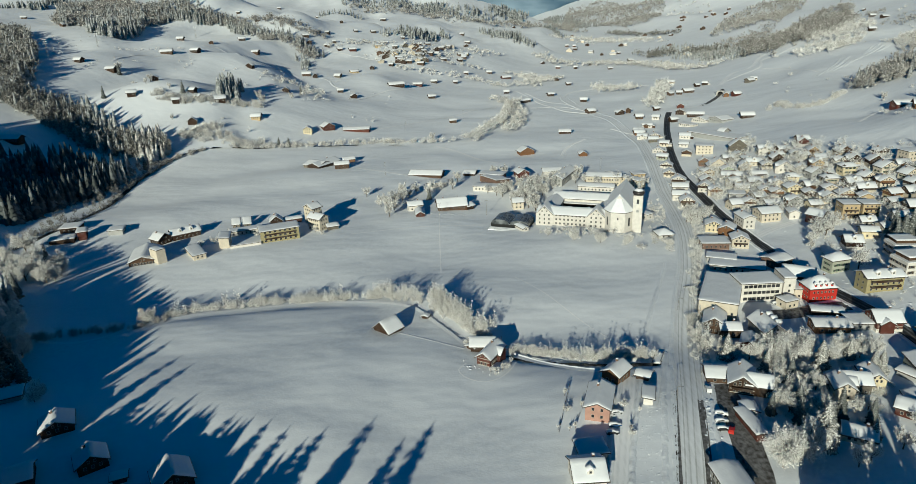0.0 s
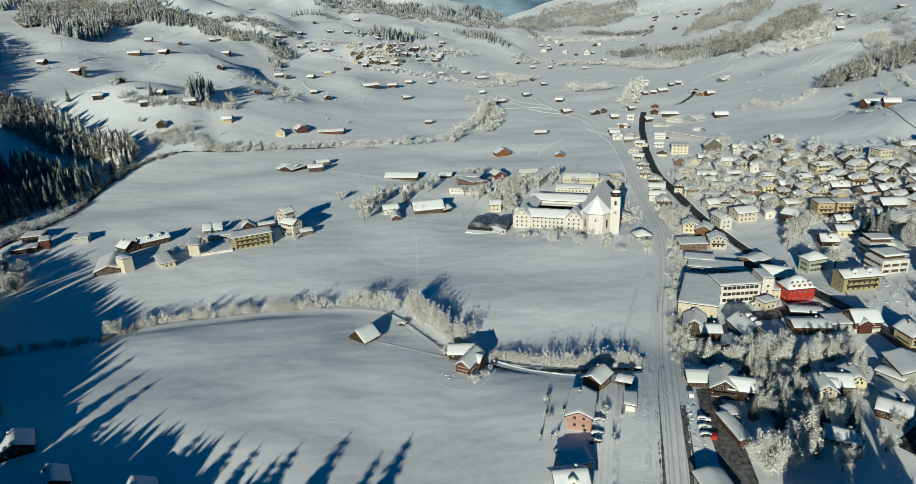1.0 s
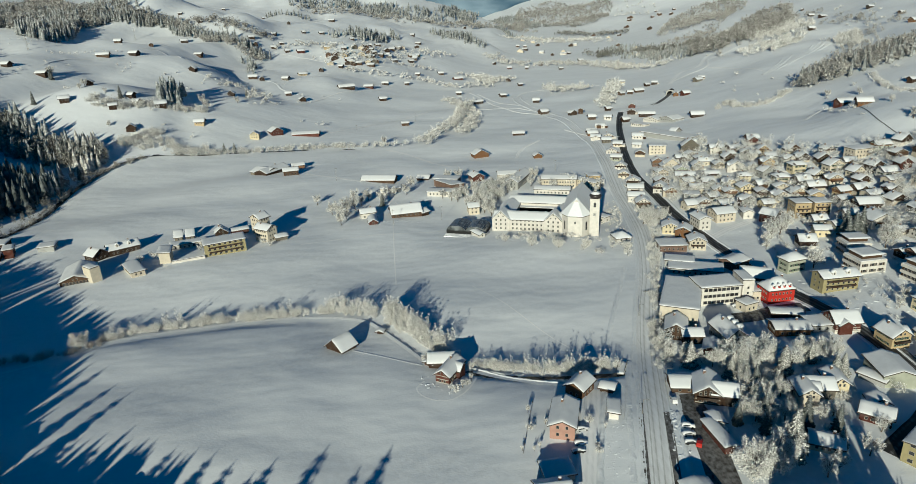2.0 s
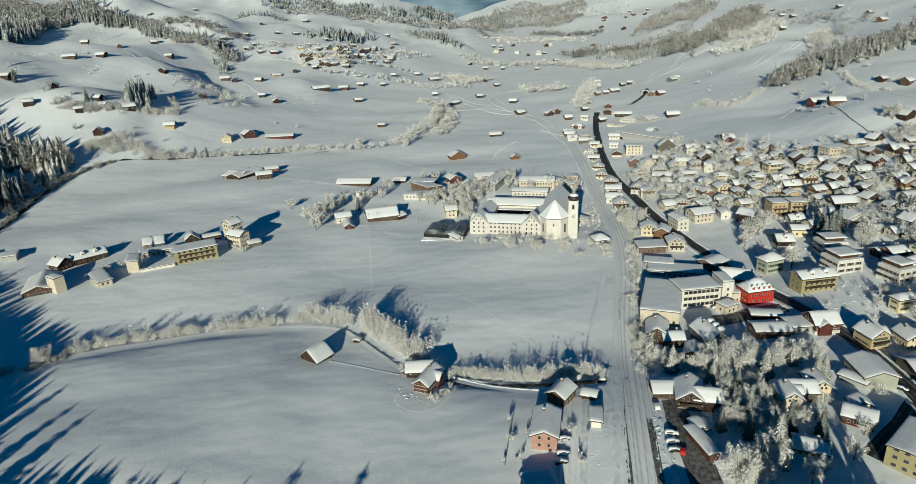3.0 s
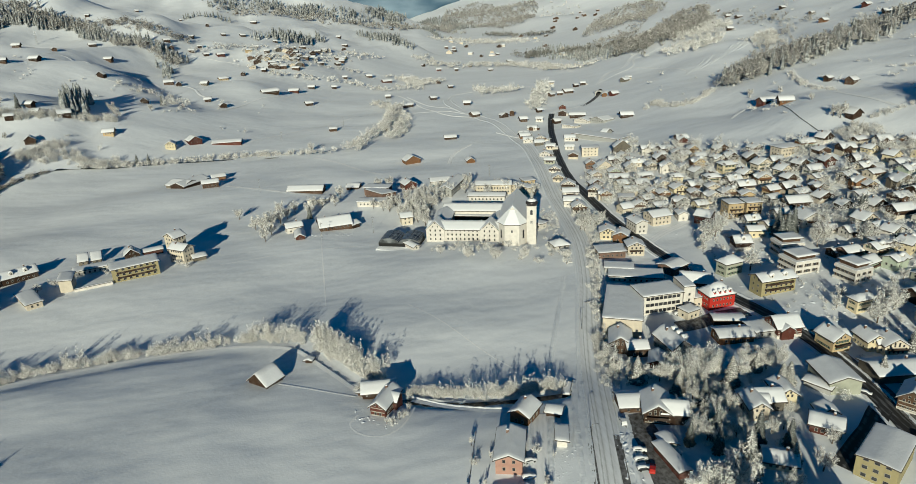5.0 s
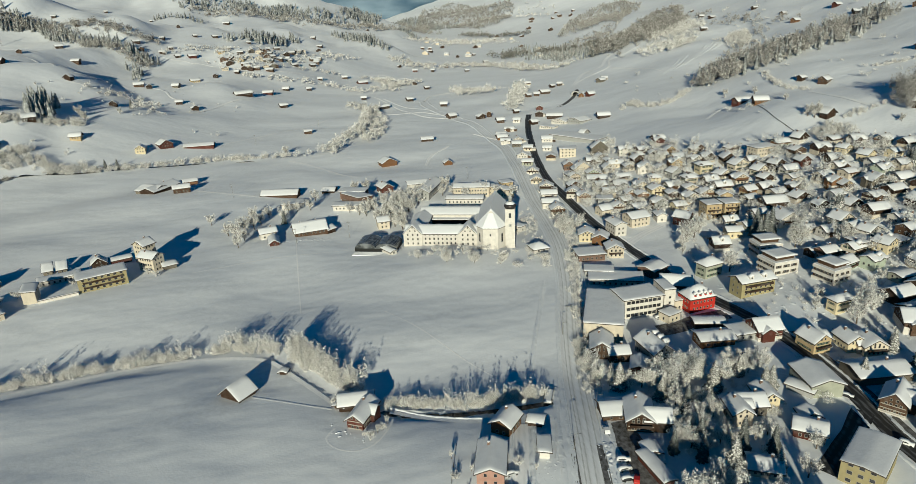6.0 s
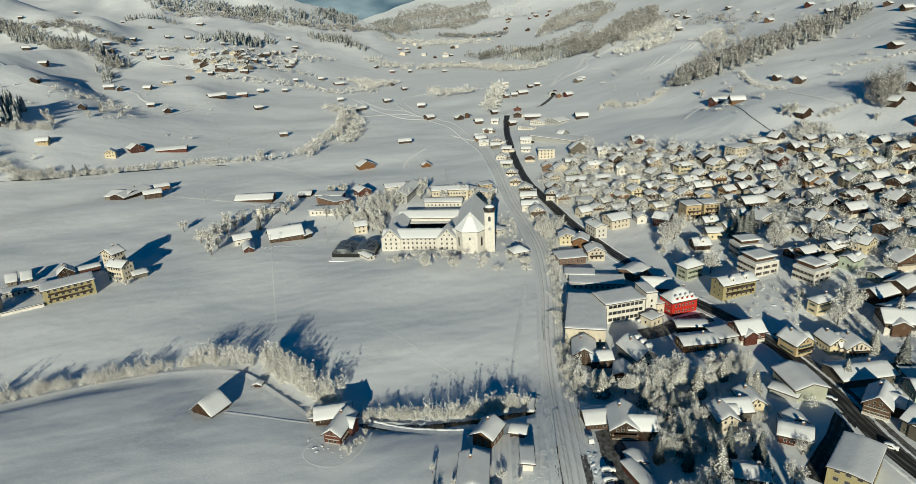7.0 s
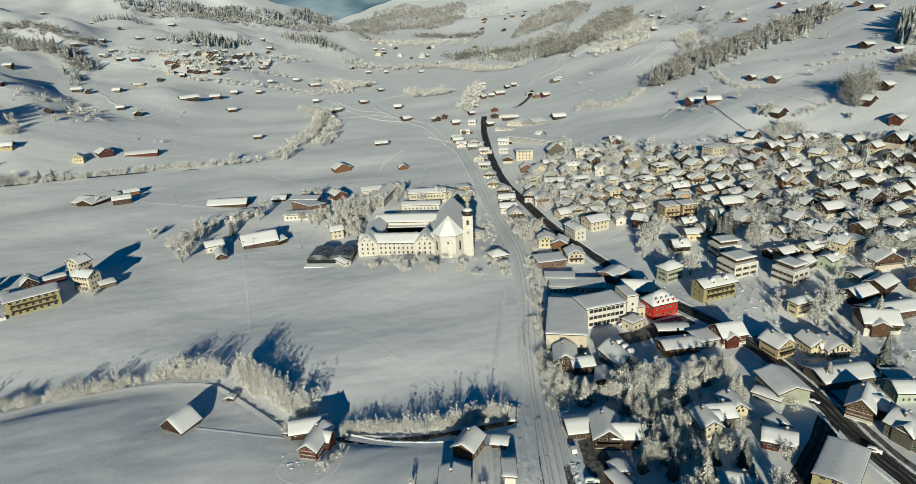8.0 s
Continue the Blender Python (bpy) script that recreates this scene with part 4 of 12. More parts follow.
def tunnel(x, y, rot):
    """A concrete tunnel mouth in a snowy bank."""
    root = thing("tunnel_portal", x, y, rot, "concrete tunnel mouth in a snowy bank", "tunnel")
    s = Shape()
    r = 3.6
    arc = [(r * math.cos(math.pi * a / 12), 1.5 + r * math.sin(math.pi * a / 12)) for a in range(13)]
    arc = [(r, -1)] + arc + [(-r, -1)]
    out_ = [(5.2, -1), (5.2, 2.4), (4.9, 4.0), (4.2, 5.0), (3.2, 5.7), (2, 6.1), (1, 6.25), (0, 6.3), (-1, 6.25), (-2, 6.1), (-3.2, 5.7), (-4.2, 5.0), (-4.9, 4.0), (-5.2, 2.4), (-5.2, -1)]
    for k in range(len(arc) - 1):
        s.face([(arc[k][0], 0, arc[k][1]), (arc[k + 1][0], 0, arc[k + 1][1]), (out_[k + 1][0], 0, out_[k + 1][1]), (out_[k][0], 0, out_[k][1])])
    part("portal", s.mesh("portal", [WALL["concrete"]]), root)
    s = Shape()
    for k in range(len(arc) - 1):
        s.face([(arc[k][0], 0, arc[k][1]), (arc[k][0], 24, arc[k][1]), (arc[k + 1][0], 24, arc[k + 1][1]), (arc[k + 1][0], 0, arc[k + 1][1])])
    s.face([(u, 24, z) for u, z in arc])
    part("bore", s.mesh("bore", [ROOFING]), root, "dark tunnel bore")
    s = Shape()
    for k in range(len(out_) - 1):
        s.face([(out_[k][0], -0.1, out_[k][1]), (out_[k][0] * 1.8, 26, out_[k][1] * 0.5), (out_[k + 1][0] * 1.8, 26, out_[k + 1][1] * 0.5), (out_[k + 1][0], -0.1, out_[k + 1][1])])
    part("snow_cover", s.mesh("snow_cover", [ROOF_SNOW], True), root)
    return root


def fence(pts, label="low wooden garden fence capped with snow", every=2.4, tall=1.0, z_rails=(0.45, 0.85)):
    """Posts and rails along a line."""
    line = smooth_line(pts, every)
    root = thing("fence", line[0][0], line[0][1], 0, label, "fence", z=0)
    x0, y0 = line[0]
    me = FENCE_POST.setdefault(tall, Shape_box(-0.07, 0.07, -0.07, 0.07, -0.4, tall, WALL["greywood"], "post"))
    for x, y in line:
        part("post", me, root, at=pose(x - x0, y - y0, ground(x, y)))
    for z in z_rails:
        s = Shape()
        s.tube([(x - x0, y - y0, ground(x, y) + z) for x, y in line], [0.06] * len(line), 4)
        part("rail", s.mesh("rail", [WALL["greywood"]]), root)
    return root


FENCE_POST = {}


def mounds(name, spots, size, label, seed=1):
    """Heaps and lumps of cleared snow, too many to count."""
    r = np.random.RandomState(seed)
    spots = np.array(spots, float)
    ring = np.array([(math.cos(k * 1.0472), math.sin(k * 1.0472)) for k in range(6)])
    base = np.concatenate([np.c_[ring * 1.0, np.full(6, -0.1)], np.c_[ring * 0.72, np.full(6, 0.5)], np.c_[ring * 0.3, np.full(6, 0.82)], [[0, 0, 0.88]]])
    tri = []
    for a in range(2):
        for k in range(6):
            i, j = a * 6 + k, a * 6 + (k + 1) % 6
            tri += [(i, j, j + 6), (i, j + 6, i + 6)]
    tri += [(12 + k, 12 + (k + 1) % 6, 18) for k in range(6)]
    n = len(spots)
    s = size * r.uniform(0.4, 1.3, n) ** 1.3
    a = r.uniform(0, 6.28, n)
    V = base[None] * (1 + 0.35 * (r.rand(n, len(base), 3) - 0.5))
    st = r.uniform(0.9, 2.6, n)
    X = spots[:, :1] + (V[..., 0] * np.cos(a)[:, None] * st[:, None] - V[..., 1] * np.sin(a)[:, None]) * s[:, None]
    Y = spots[:, 1:] + (V[..., 0] * np.sin(a)[:, None] * st[:, None] + V[..., 1] * np.cos(a)[:, None]) * s[:, None]
    Z = height(spots[:, 0], spots[:, 1])[:, None] + V[..., 2] * (s * r.uniform(0.25, 0.55, n))[:, None]
    F = (np.array(tri)[None] + (np.arange(n) * len(base))[:, None, None]).reshape(-1, 3)
    return tagged(new(name, big_mesh(name, np.stack([X, Y, Z], -1).reshape(-1, 3), F, [LUMP_SNOW])), label, "snow heaps", kind="stuff")


def footbridge(x, y, rot, long=9.0, wide=3.2):
    """A small bridge over the stream, its deck deep in snow."""
    root = thing("bridge", x, y, rot, "small snow-covered bridge over the dark stream", "bridge")
    part("deck", Shape_box(-long / 2, long / 2, -wide / 2, wide / 2, -0.3, 0.1, WALL["concrete"], "deck"), root)
    us, vs = lines(long / 2, 8), lines(wide / 2, 4)
    r = random.Random(5)
    g = {(u, v): 0.38 + r.uniform(-0.06, 0.06) for u in us for v in vs}
    part("deck_snow", sheet(lambda u, v: g[(u, v)], lambda u, v: 0.104, us, vs, ROOF_SNOW, "deck_snow", True), root)
    for v in (-wide / 2 + 0.1, wide / 2 - 0.1):
        s = Shape()
        s.tube([(-long / 2, v, 1.1), (long / 2, v, 1.1)], [0.08, 0.08], 5)
        part("handrail", s.mesh("handrail", [WALL["greywood"]]), root)
        for k in range(5):
            u = -long / 2 + k * long / 4
            part("post", Shape_box(u - 0.07, u + 0.07, v - 0.07, v + 0.07, 0.1, 1.1, WALL["greywood"], "post"), root)
    return root

# ---- trees, bushes and woods ----
def spindles(P, D, length, radius, r):
    """Three-sided twig tufts from points P along directions D, as arrays of points and triangles."""
    n = len(P)
    D = D / (np.linalg.norm(D, axis=1)[:, None] + 1e-9)
    A = np.cross(D, r.randn(n, 3))
    A /= np.linalg.norm(A, axis=1)[:, None] + 1e-9
    B = np.cross(D, A)
    V = np.empty((n, 4, 3))
    for k in range(3):
        c, s = math.cos(2.0944 * k), math.sin(2.0944 * k)
        V[:, k] = P + (A * c + B * s) * radius[:, None] + D * (length * 0.25)[:, None] * (k == 0)
    V[:, 3] = P + D * length[:, None]
    i = np.arange(n)[:, None] * 4
    F = np.concatenate([i + np.array([0, 1, 3]), i + np.array([1, 2, 3]), i + np.array([2, 0, 3])])
    return V.reshape(-1, 3), F


def blades(P, D, length, radius, r):
    """Thin twig sprays from points P along directions D, as arrays of points and triangles."""
    n = len(P)
    D = D / (np.linalg.norm(D, axis=1)[:, None] + 1e-9)
    A = np.cross(D, r.randn(n, 3))
    A *= (radius / (np.linalg.norm(A, axis=1) + 1e-9))[:, None]
    V = np.stack([P - A, P + A + D * (length * 0.2)[:, None], P + D * length[:, None]], 1)
    return V.reshape(-1, 3), np.arange(3 * n).reshape(n, 3)


def broadleaf(seed, H, R, limbs=8, twigs=6, tufts=16, tuft=0.75, fat=1.0):
    """Wood (a Shape) and frosted crown (points, triangles) of a bare tree with an uneven, gappy crown."""
    r = np.random.RandomState(seed)
    w = Shape()
    lean = r.uniform(-0.06, 0.06, 2)
    fork = H * r.uniform(0.22, 0.32)
    w.tube([(0, 0, -0.6), (lean[0] * fork, lean[1] * fork, fork * 0.6), (lean[0] * H * 0.6, lean[1] * H * 0.6, H * 0.72)], [0.034 * H, 0.026 * H, 0.008 * H], 6)
    P, D = [], []
    for k in range(limbs):
        a = 6.2832 * (k + r.uniform(-0.3, 0.3)) / limbs
        z0 = fork * r.uniform(0.45, 1.7)
        reach, top = R * r.uniform(0.6, 1.05), H * r.uniform(0.34, 0.98)
        if r.rand() < 0.3:
            reach *= 0.45
        o = Vector((lean[0] * z0, lean[1] * z0, z0))
        e = Vector((math.cos(a) * reach, math.sin(a) * reach, max(top, z0 + 1)))
        m = o.lerp(e, 0.5) + Vector((math.cos(a) * reach * 0.12, math.sin(a) * reach * 0.12, -0.05 * H))
        w.tube([o, m, e], [0.014 * H, 0.009 * H, 0.003 * H], 4)
        for q in range(twigs):
            f = 0.3 + 0.7 * (q + r.rand()) / twigs
            b = (o.lerp(m, f * 2) if f < 0.5 else m.lerp(e, f * 2 - 1))
            v = Vector((math.cos(a), math.sin(a), 0.5)) + Vector(r.randn(3)) * 0.75
            v.normalize()
            ln = R * r.uniform(0.25, 0.5)
            t = b + v * ln
            w.tube([b, t], [0.005 * H, 0.002 * H], 3)
            for _ in range(tufts):
                g = r.uniform(0.15, 1.1)
                P.append(b + v * ln * g + Vector(r.randn(3)) * R * 0.12)
                D.append(v * 0.7 + Vector(r.randn(3)) * 0.8 + Vector((0, 0, 0.15)))
    P, D = np.array([tuple(p) for p in P]), np.array([tuple(d) for d in D])
    n = len(P)
    return w, blades(P, D, tuft * r.uniform(0.7, 1.6, n), tuft * fat * r.uniform(0.09, 0.18, n), r)


def conifer(seed, H, R, tiers=15, arms=8, sprays=3):
    """Trunk and drooping, snow-laden branches of a spruce."""
    r = np.random.RandomState(seed)
    w = Shape()
    w.tube([(0, 0, -0.6), (0, 0, H * 0.5), (0, 0, H * 0.97)], [0.022 * H, 0.014 * H, 0.003 * H], 6)
    P, D, L, W = [], [], [], []
    for k in range(tiers):
        f = (k + 0.3) / tiers
        z = H * (0.08 + 0.9 * f)
        rad = R * (1 - f) ** 0.85 * r.uniform(0.8, 1.12) + 0.12
        n = max(4, int(arms * (1 - 0.5 * f)))
        for j in range(n):
            a = 6.2832 * (j + 0.5 * (k % 2) + r.uniform(-0.3, 0.3)) / n
            ln = rad * r.uniform(0.75, 1.15)
            d = np.array([math.cos(a), math.sin(a), -0.32 + 0.5 * f * f])
            P.append((0, 0, z)), D.append(d), L.append(ln), W.append((0.16 if sprays else 0.3) * ln + 0.1)
            for q in range(sprays):
                t = 0.35 + 0.5 * (q + r.rand()) / sprays
                s = a + (1 if q % 2 else -1) * r.uniform(0.5, 0.9)
                P.append(np.array((0, 0, z)) + d * ln * t), D.append((math.cos(s), math.sin(s), -0.4 + r.uniform(-0.2, 0.1)))
                L.append(ln * (1 - t) * 0.9 + 0.25), W.append(0.12 * ln + 0.08)
    P.append((0, 0, H * 0.93)), D.append((0, 0, 1)), L.append(H * 0.09), W.append(0.12)
    return w, spindles(np.array(P, float), np.array(D, float), np.array(L), np.array(W), r)


def cone_spruce(seed, H, R, tiers=7, rim=8):
    """A small spruce of ragged, drooping skirts, one above the other."""
    r = np.random.RandomState(seed)
    V, F = [], []
    for k in range(tiers):
        f = k / tiers
        z, rad = H * (0.06 + 0.86 * f), R * (1 - f) ** 0.9 * r.uniform(0.85, 1.1) + 0.15
        b = len(V)
        V.append((0, 0, min(H, z + H * (1.75 / tiers))))
        for j in range(rim):
            a = 6.2832 * (j + r.uniform(-0.25, 0.25) + 0.5 * (k % 2)) / rim
            q = rad * (r.uniform(0.95, 1.2) if j % 2 else r.uniform(0.55, 0.75))
            V.append((math.cos(a) * q, math.sin(a) * q, z - 0.25 * q + (0 if j % 2 else 0.04 * H)))
        F += [(b, b + 1 + j, b + 1 + (j + 1) % rim) for j in range(rim)]
    return np.array(V), np.array(F)


def stems(seed, H, R, n=34, side=3):
    """A frosted shrub of many upright, fanned stems with side twigs."""
    r = np.random.RandomState(seed)
    a, q = r.uniform(0, 6.2832, n), R * 0.35 * np.sqrt(r.rand(n))
    P = np.c_[np.cos(a) * q, np.sin(a) * q, np.full(n, -0.05 * H)]
    D = np.c_[np.cos(a) * q * 1.6, np.sin(a) * q * 1.6, np.full(n, H * 0.8)] + r.randn(n, 3) * H * 0.12
    L = H * r.uniform(0.5, 1.05, n)
    W = H * r.uniform(0.007, 0.012, n)
    U = D / np.linalg.norm(D, axis=1)[:, None]
    PP, DD, LL, WW = [P], [D], [L], [W]
    for k in range(side):
        t = r.uniform(0.2, 1.0, n)
        PP.append(P + U * (L * t)[:, None])
        DD.append(U * 0.8 + r.randn(n, 3) * 0.7)
        LL.append(H * r.uniform(0.1, 0.24, n))
        WW.append(H * r.uniform(0.013, 0.024, n))
    return blades(np.concatenate(PP), np.concatenate(DD), np.concatenate(LL), np.concatenate(WW), r)


TREES = {}


def tree_kind(kind, n, made, crown_mat, label, category):
    """The trunk and crown that all trees of one kind and number share."""
    wood, (V, F) = made
    if kind == "spruce":
        W, G = cone_spruce(n, 9.6, 1.35, 9)
        V, F = np.concatenate([V, W]), np.concatenate([F, G + len(V)])
    TREES[(kind, n)] = (wood.mesh("trunk", [BARK], True), big_mesh("crown", V, F, [crown_mat], False), label, category)


for n in range(4):
    tree_kind("broad", n, broadleaf(10 + n, 10, 3.4, 11, 8, 27, 0.54, 1.5), FROST, "bare broadleaf tree thick with white hoar frost", "tree")
    tree_kind("slim", n, broadleaf(30 + n, 10, 1.9, 8, 6, 28, 0.54, 1.2), FROST, "slender bare tree coated in hoar frost", "tree")
    tree_kind("spruce", n, conifer(50 + n, 10, 2.1, 18, 10, 4), SPRUCE, "tall dark spruce laden with fresh snow", "tree")
    tree_kind("fir", n, conifer(60 + n, 10, 2.9, 20, 11, 5), FIR, "broad fir bowed white under heavy snow", "tree")
    tree_kind("bush", n, broadleaf(70 + n, 10, 5.0, 8, 6, 24, 0.9, 1.15), FROST, "rounded garden bush under hoar frost", "bush")
    tree_kind("great", n, broadleaf(90 + n, 10, 4.4, 15, 11, 46, 0.5, 1.55), FROST, "spreading old tree with every twig frosted white", "tree")


def tree(kind, x, y, tall, wide=1.0, group=""):
    n = rng.randrange(4)
    trunk, crown, label, category = TREES[(kind, n)]
    root = thing("bush" if kind == "bush" else "tree", x, y, rng.uniform(0, 360), label, category, group)
    s = tall / 10
    m = Matrix.Diagonal((s * wide, s * wide, s, 1))
    part("trunk", trunk, root, at=m)
    part("crown", crown, root, at=m)
    return root


FAR = {"speck": [broadleaf(200 + k, 10, 3.4, 4, 2, 3, 2.9, 1.6)[1] for k in range(4)],
       "tiny": [broadleaf(180 + k, 10, 3.3, 4, 3, 4, 2.1, 1.5)[1] for k in range(4)],
       "copse": [broadleaf(190 + k, 10, 2.8, 6, 3, 7, 1.5, 1.25)[1] for k in range(4)],
       "mid": [broadleaf(170 + k, 10, 3.2, 7, 4, 7, 1.2, 1.2)[1] for k in range(4)],
       "broad": [broadleaf(110 + k, 10, 3.4, 5, 3, 5, 2.4)[1] for k in range(4)],
       "garden": [broadleaf(140 + k, 10, 3.3, 8, 5, 9, 0.95, 1.1)[1] for k in range(4)],
       "slim": [broadleaf(120 + k, 10, 1.9, 7, 5, 12, 0.62)[1] for k in range(4)],
       "spruce": [cone_spruce(130 + k, 10, 2.0) for k in range(4)],
       "laden": [cone_spruce(135 + k, 10, 2.5, 9, 12) for k in range(4)],
       "brush": [stems(150 + k, 10, 6.0, 32, 6) for k in range(4)],
       "shrub": [broadleaf(160 + k, 10, 5.0, 6, 4, 10, 1.5)[1] for k in range(4)]}


def wood(name, kind, spots, tall, mat, label, category="trees", seed=1, vary=0.35, wide=1.0):
    """A wood or thicket that nobody could count: many small trees in one mesh."""
    r = np.random.RandomState(seed)
    spots = np.array(spots, float)
    z = height(spots[:, 0], spots[:, 1])
    VV, FF, off = [], [], 0
    pick = r.randint(0, 4, len(spots))
    for k in range(4):
        V, F = FAR[kind][k]
        q = np.nonzero(pick == k)[0]
        if not len(q):
            continue
        s = tall / 10 * (1 + vary * r.uniform(-1, 1, len(q)))
        a = r.uniform(0, 6.2832, len(q))
        c, n = np.cos(a)[:, None], np.sin(a)[:, None]
        ws = (s * wide)[:, None]
        X = spots[q, 0][:, None] + (V[None, :, 0] * c - V[None, :, 1] * n) * ws
        Y = spots[q, 1][:, None] + (V[None, :, 0] * n + V[None, :, 1] * c) * ws
        Z = z[q][:, None] - 0.3 + V[None, :, 2] * s[:, None]
        VV.append(np.stack([X, Y, Z], -1).reshape(-1, 3))
        FF.append((F[None] + off + (np.arange(len(q)) * len(V))[:, None, None]).reshape(-1, 3))
        off += len(q) * len(V)
    return tagged(new(name, big_mesh(name, np.concatenate(VV), np.concatenate(FF), [mat], False)), label, category, kind="stuff")


def along(pts, wide, every, seed=1, offset=0.0):
    """Spots scattered along a line, within that width."""
    r = np.random.RandomState(seed)
    a, s = sides_of(smooth_line(pts, 2.0))
    length = np.linalg.norm(np.diff(a, axis=0), axis=1).sum()
    n = int(length * max(1.0, wide / every) / every)
    k = r.randint(0, len(a), n)
    return a[k] + s[k] * (offset + r.uniform(-0.5, 0.5, n) * wide)[:, None] + r.uniform(-1, 1, (n, 2))


def within(corners, every, seed=1, ragged=0.0):
    """Spots scattered inside an outline on the plan."""
    r = np.random.RandomState(seed)
    c = np.array(corners, float)
    area = 0.5 * abs(np.dot(c[:, 0], np.roll(c[:, 1], 1)) - np.dot(c[:, 1], np.roll(c[:, 0], 1)))
    out, want = [], int(area / every ** 2)
    lo, hi = c.min(0), c.max(0)
    p = r.uniform(lo, hi, (int(want * np.prod(hi - lo) / area * 1.0) + 8, 2))
    inside = np.zeros(len(p), bool)
    j = len(c) - 1
    for i in range(len(c)):
        cross = ((c[i, 1] > p[:, 1]) != (c[j, 1] > p[:, 1])) & (p[:, 0] < (c[j, 0] - c[i, 0]) * (p[:, 1] - c[i, 1]) / (c[j, 1] - c[i, 1] + 1e-9) + c[i, 0])
        inside ^= cross
        j = i
    p = p[inside]
    f = np.sin(p[:, 0] / 23 + 1.3 * np.sin(p[:, 1] / 31)) + np.sin(p[:, 1] / 27 + 1.7 * np.sin(p[:, 0] / 41))
    return open_ground(p[f + r.uniform(-0.7, 0.7, len(p)) > 2.2 * ragged - 2.7])

# ---- things on the plan ----
# roads, tracks and the stream
MAIN_ROAD = [(65.2, 140.5), (70.3, 156.7), (81.8, 192.7), (95.3, 234.1), (110.7, 276.8), (126.3, 315.3), (141.4, 362.4), (153.2, 414.8), (161.3, 463.6), (175.5, 534.4), (192.2, 630.1), (193.3, 736.3), (184.8, 817.5), (174.4, 856.9), (172.2, 906.4), (176.9, 949.2)]
ribbon("main_road", MAIN_ROAD, 9.2, ROAD_SNOW, "main road under packed snow with wheel tracks", "road")
for off in (-2.9, -1.2, 1.0, 2.8):
    ribbon('wheel_track', [(x + off + 0.3 * math.sin(y / 40 + off), y) for x, y in MAIN_ROAD[:11]], 0.45, WHEEL, 'dark worn wheel track on the snowy road', 'wheel track', lift=0.2)
BYPASS = [(175.3, 140.7), (178.4, 155.5), (179.8, 172.0), (185.8, 198.9), (189.1, 222.1), (188.6, 241.0), (185.3, 263.0), (182.6, 289.9), (180.0, 322.5), (177.6, 356.1), (176.7, 400.3), (183.7, 463.7), (196.6, 543.9), (223.1, 640.4), (251.7, 727.9), (266.9, 767.8)]
ribbon("verge", [(x + 5.4, y) for x, y in BYPASS[:6]], 4.6, YARD, "gritty brown verge beside the asphalt road", "verge", lift=0.14)
ribbon("through_road", BYPASS, 6.4, ROAD_WET, "cleared dark asphalt road through the village", "road", lift=0.2)
ribbon("approach_road", [(266.9, 767.8), (281.7, 786.0), (302.9, 792.4), (323.9, 804.4)], 5.0, TRACK, "snowy approach road to the tunnel", "road", lift=0.5)
ribbon("tunnel_road", [(316.6, 797.9), (328.9, 808.8), (350.6, 835.4), (367.4, 864.4)], 5.0, YARD, "cleared asphalt road to the tunnel mouth", "road", lift=0.5)
ribbon("side_street", [(181.0, 189.0), (167.4, 179.1), (155.4, 171.6), (146.2, 165.8)], 7.0, ROAD_WET, "shaded asphalt side street", "road", lift=0.15)
ribbon("lane", [(43.1, 141.8), (48.1, 158.3), (55.7, 182.4), (62.3, 201.1), (66.8, 214.9)], 4.2, TRACK, "narrow lane cleared between snow banks", "road")
ribbon("yard", [(96.5, 206.0), (96.6, 193.4), (94.2, 178.9), (91.5, 166.0), (89.0, 154.0), (86.0, 143.0)], 9.5, YARD, "gritted yard beside the wooden farmhouse", "yard")
ribbon("village_street", [(181.1, 194.1), (171.7, 211.4), (155.4, 222.9), (154.3, 247.4)], 5.0, TRACK, "snowy village street", "road")
ribbon("village_lane", [(176.0, 353.0), (195.6, 368.5), (211.8, 376.3), (220.0, 379.8)], 5.0, TRACK, "snowy lane between the houses", "road")
ribbon("field_path", [(-24.0, 259.4), (-14.8, 254.2), (-4.1, 248.8), (4.8, 245.0)], 1.1, FOOT, "footpath trodden through deep snow", "path", lift=0.08, rim=0.05, step=2)
ribbon("ring_track", [(4.8, 232.4), (1.6, 227.4), (3.5, 222.5), (8.8, 218.7), (14.4, 218.5), (19.2, 221.9), (23.0, 227.9), (25.2, 233.3)], 0.7, FOOT, "wheel track curving round the banded farmhouse", "path", lift=0.03, rim=0.01, step=2)
ribbon("stream_path", [(-209.7, 275.9), (-171.6, 268.6), (-137.4, 290.1), (-108.2, 296.6), (-74.1, 300.3), (-44.6, 298.9), (-20.7, 287.7), (-7.9, 269.4), (4.7, 249.6), (6.9, 243.6)], 2.0, TRACK, "cleared path beside the stream", "path")
ribbon("garden_path", [(24.9, 238.5), (35.9, 230.4), (46.6, 224.3), (57.2, 220.3)], 2.0, TRACK, "cleared path to the house", "path")
ribbon("farm_track", [(-78.9, 575.3), (-51.1, 553.1), (-20.5, 535.3), (13.4, 523.5)], 3.0, TRACK, "farm track across the white meadow", "path", lift=0.3)
ribbon("meadow_track", [(-78.3, 746.5), (-40.0, 786.6), (17.2, 826.4), (82.8, 897.5)], 3.0, TRACK, "farm track across the white meadow", "path", lift=0.4)
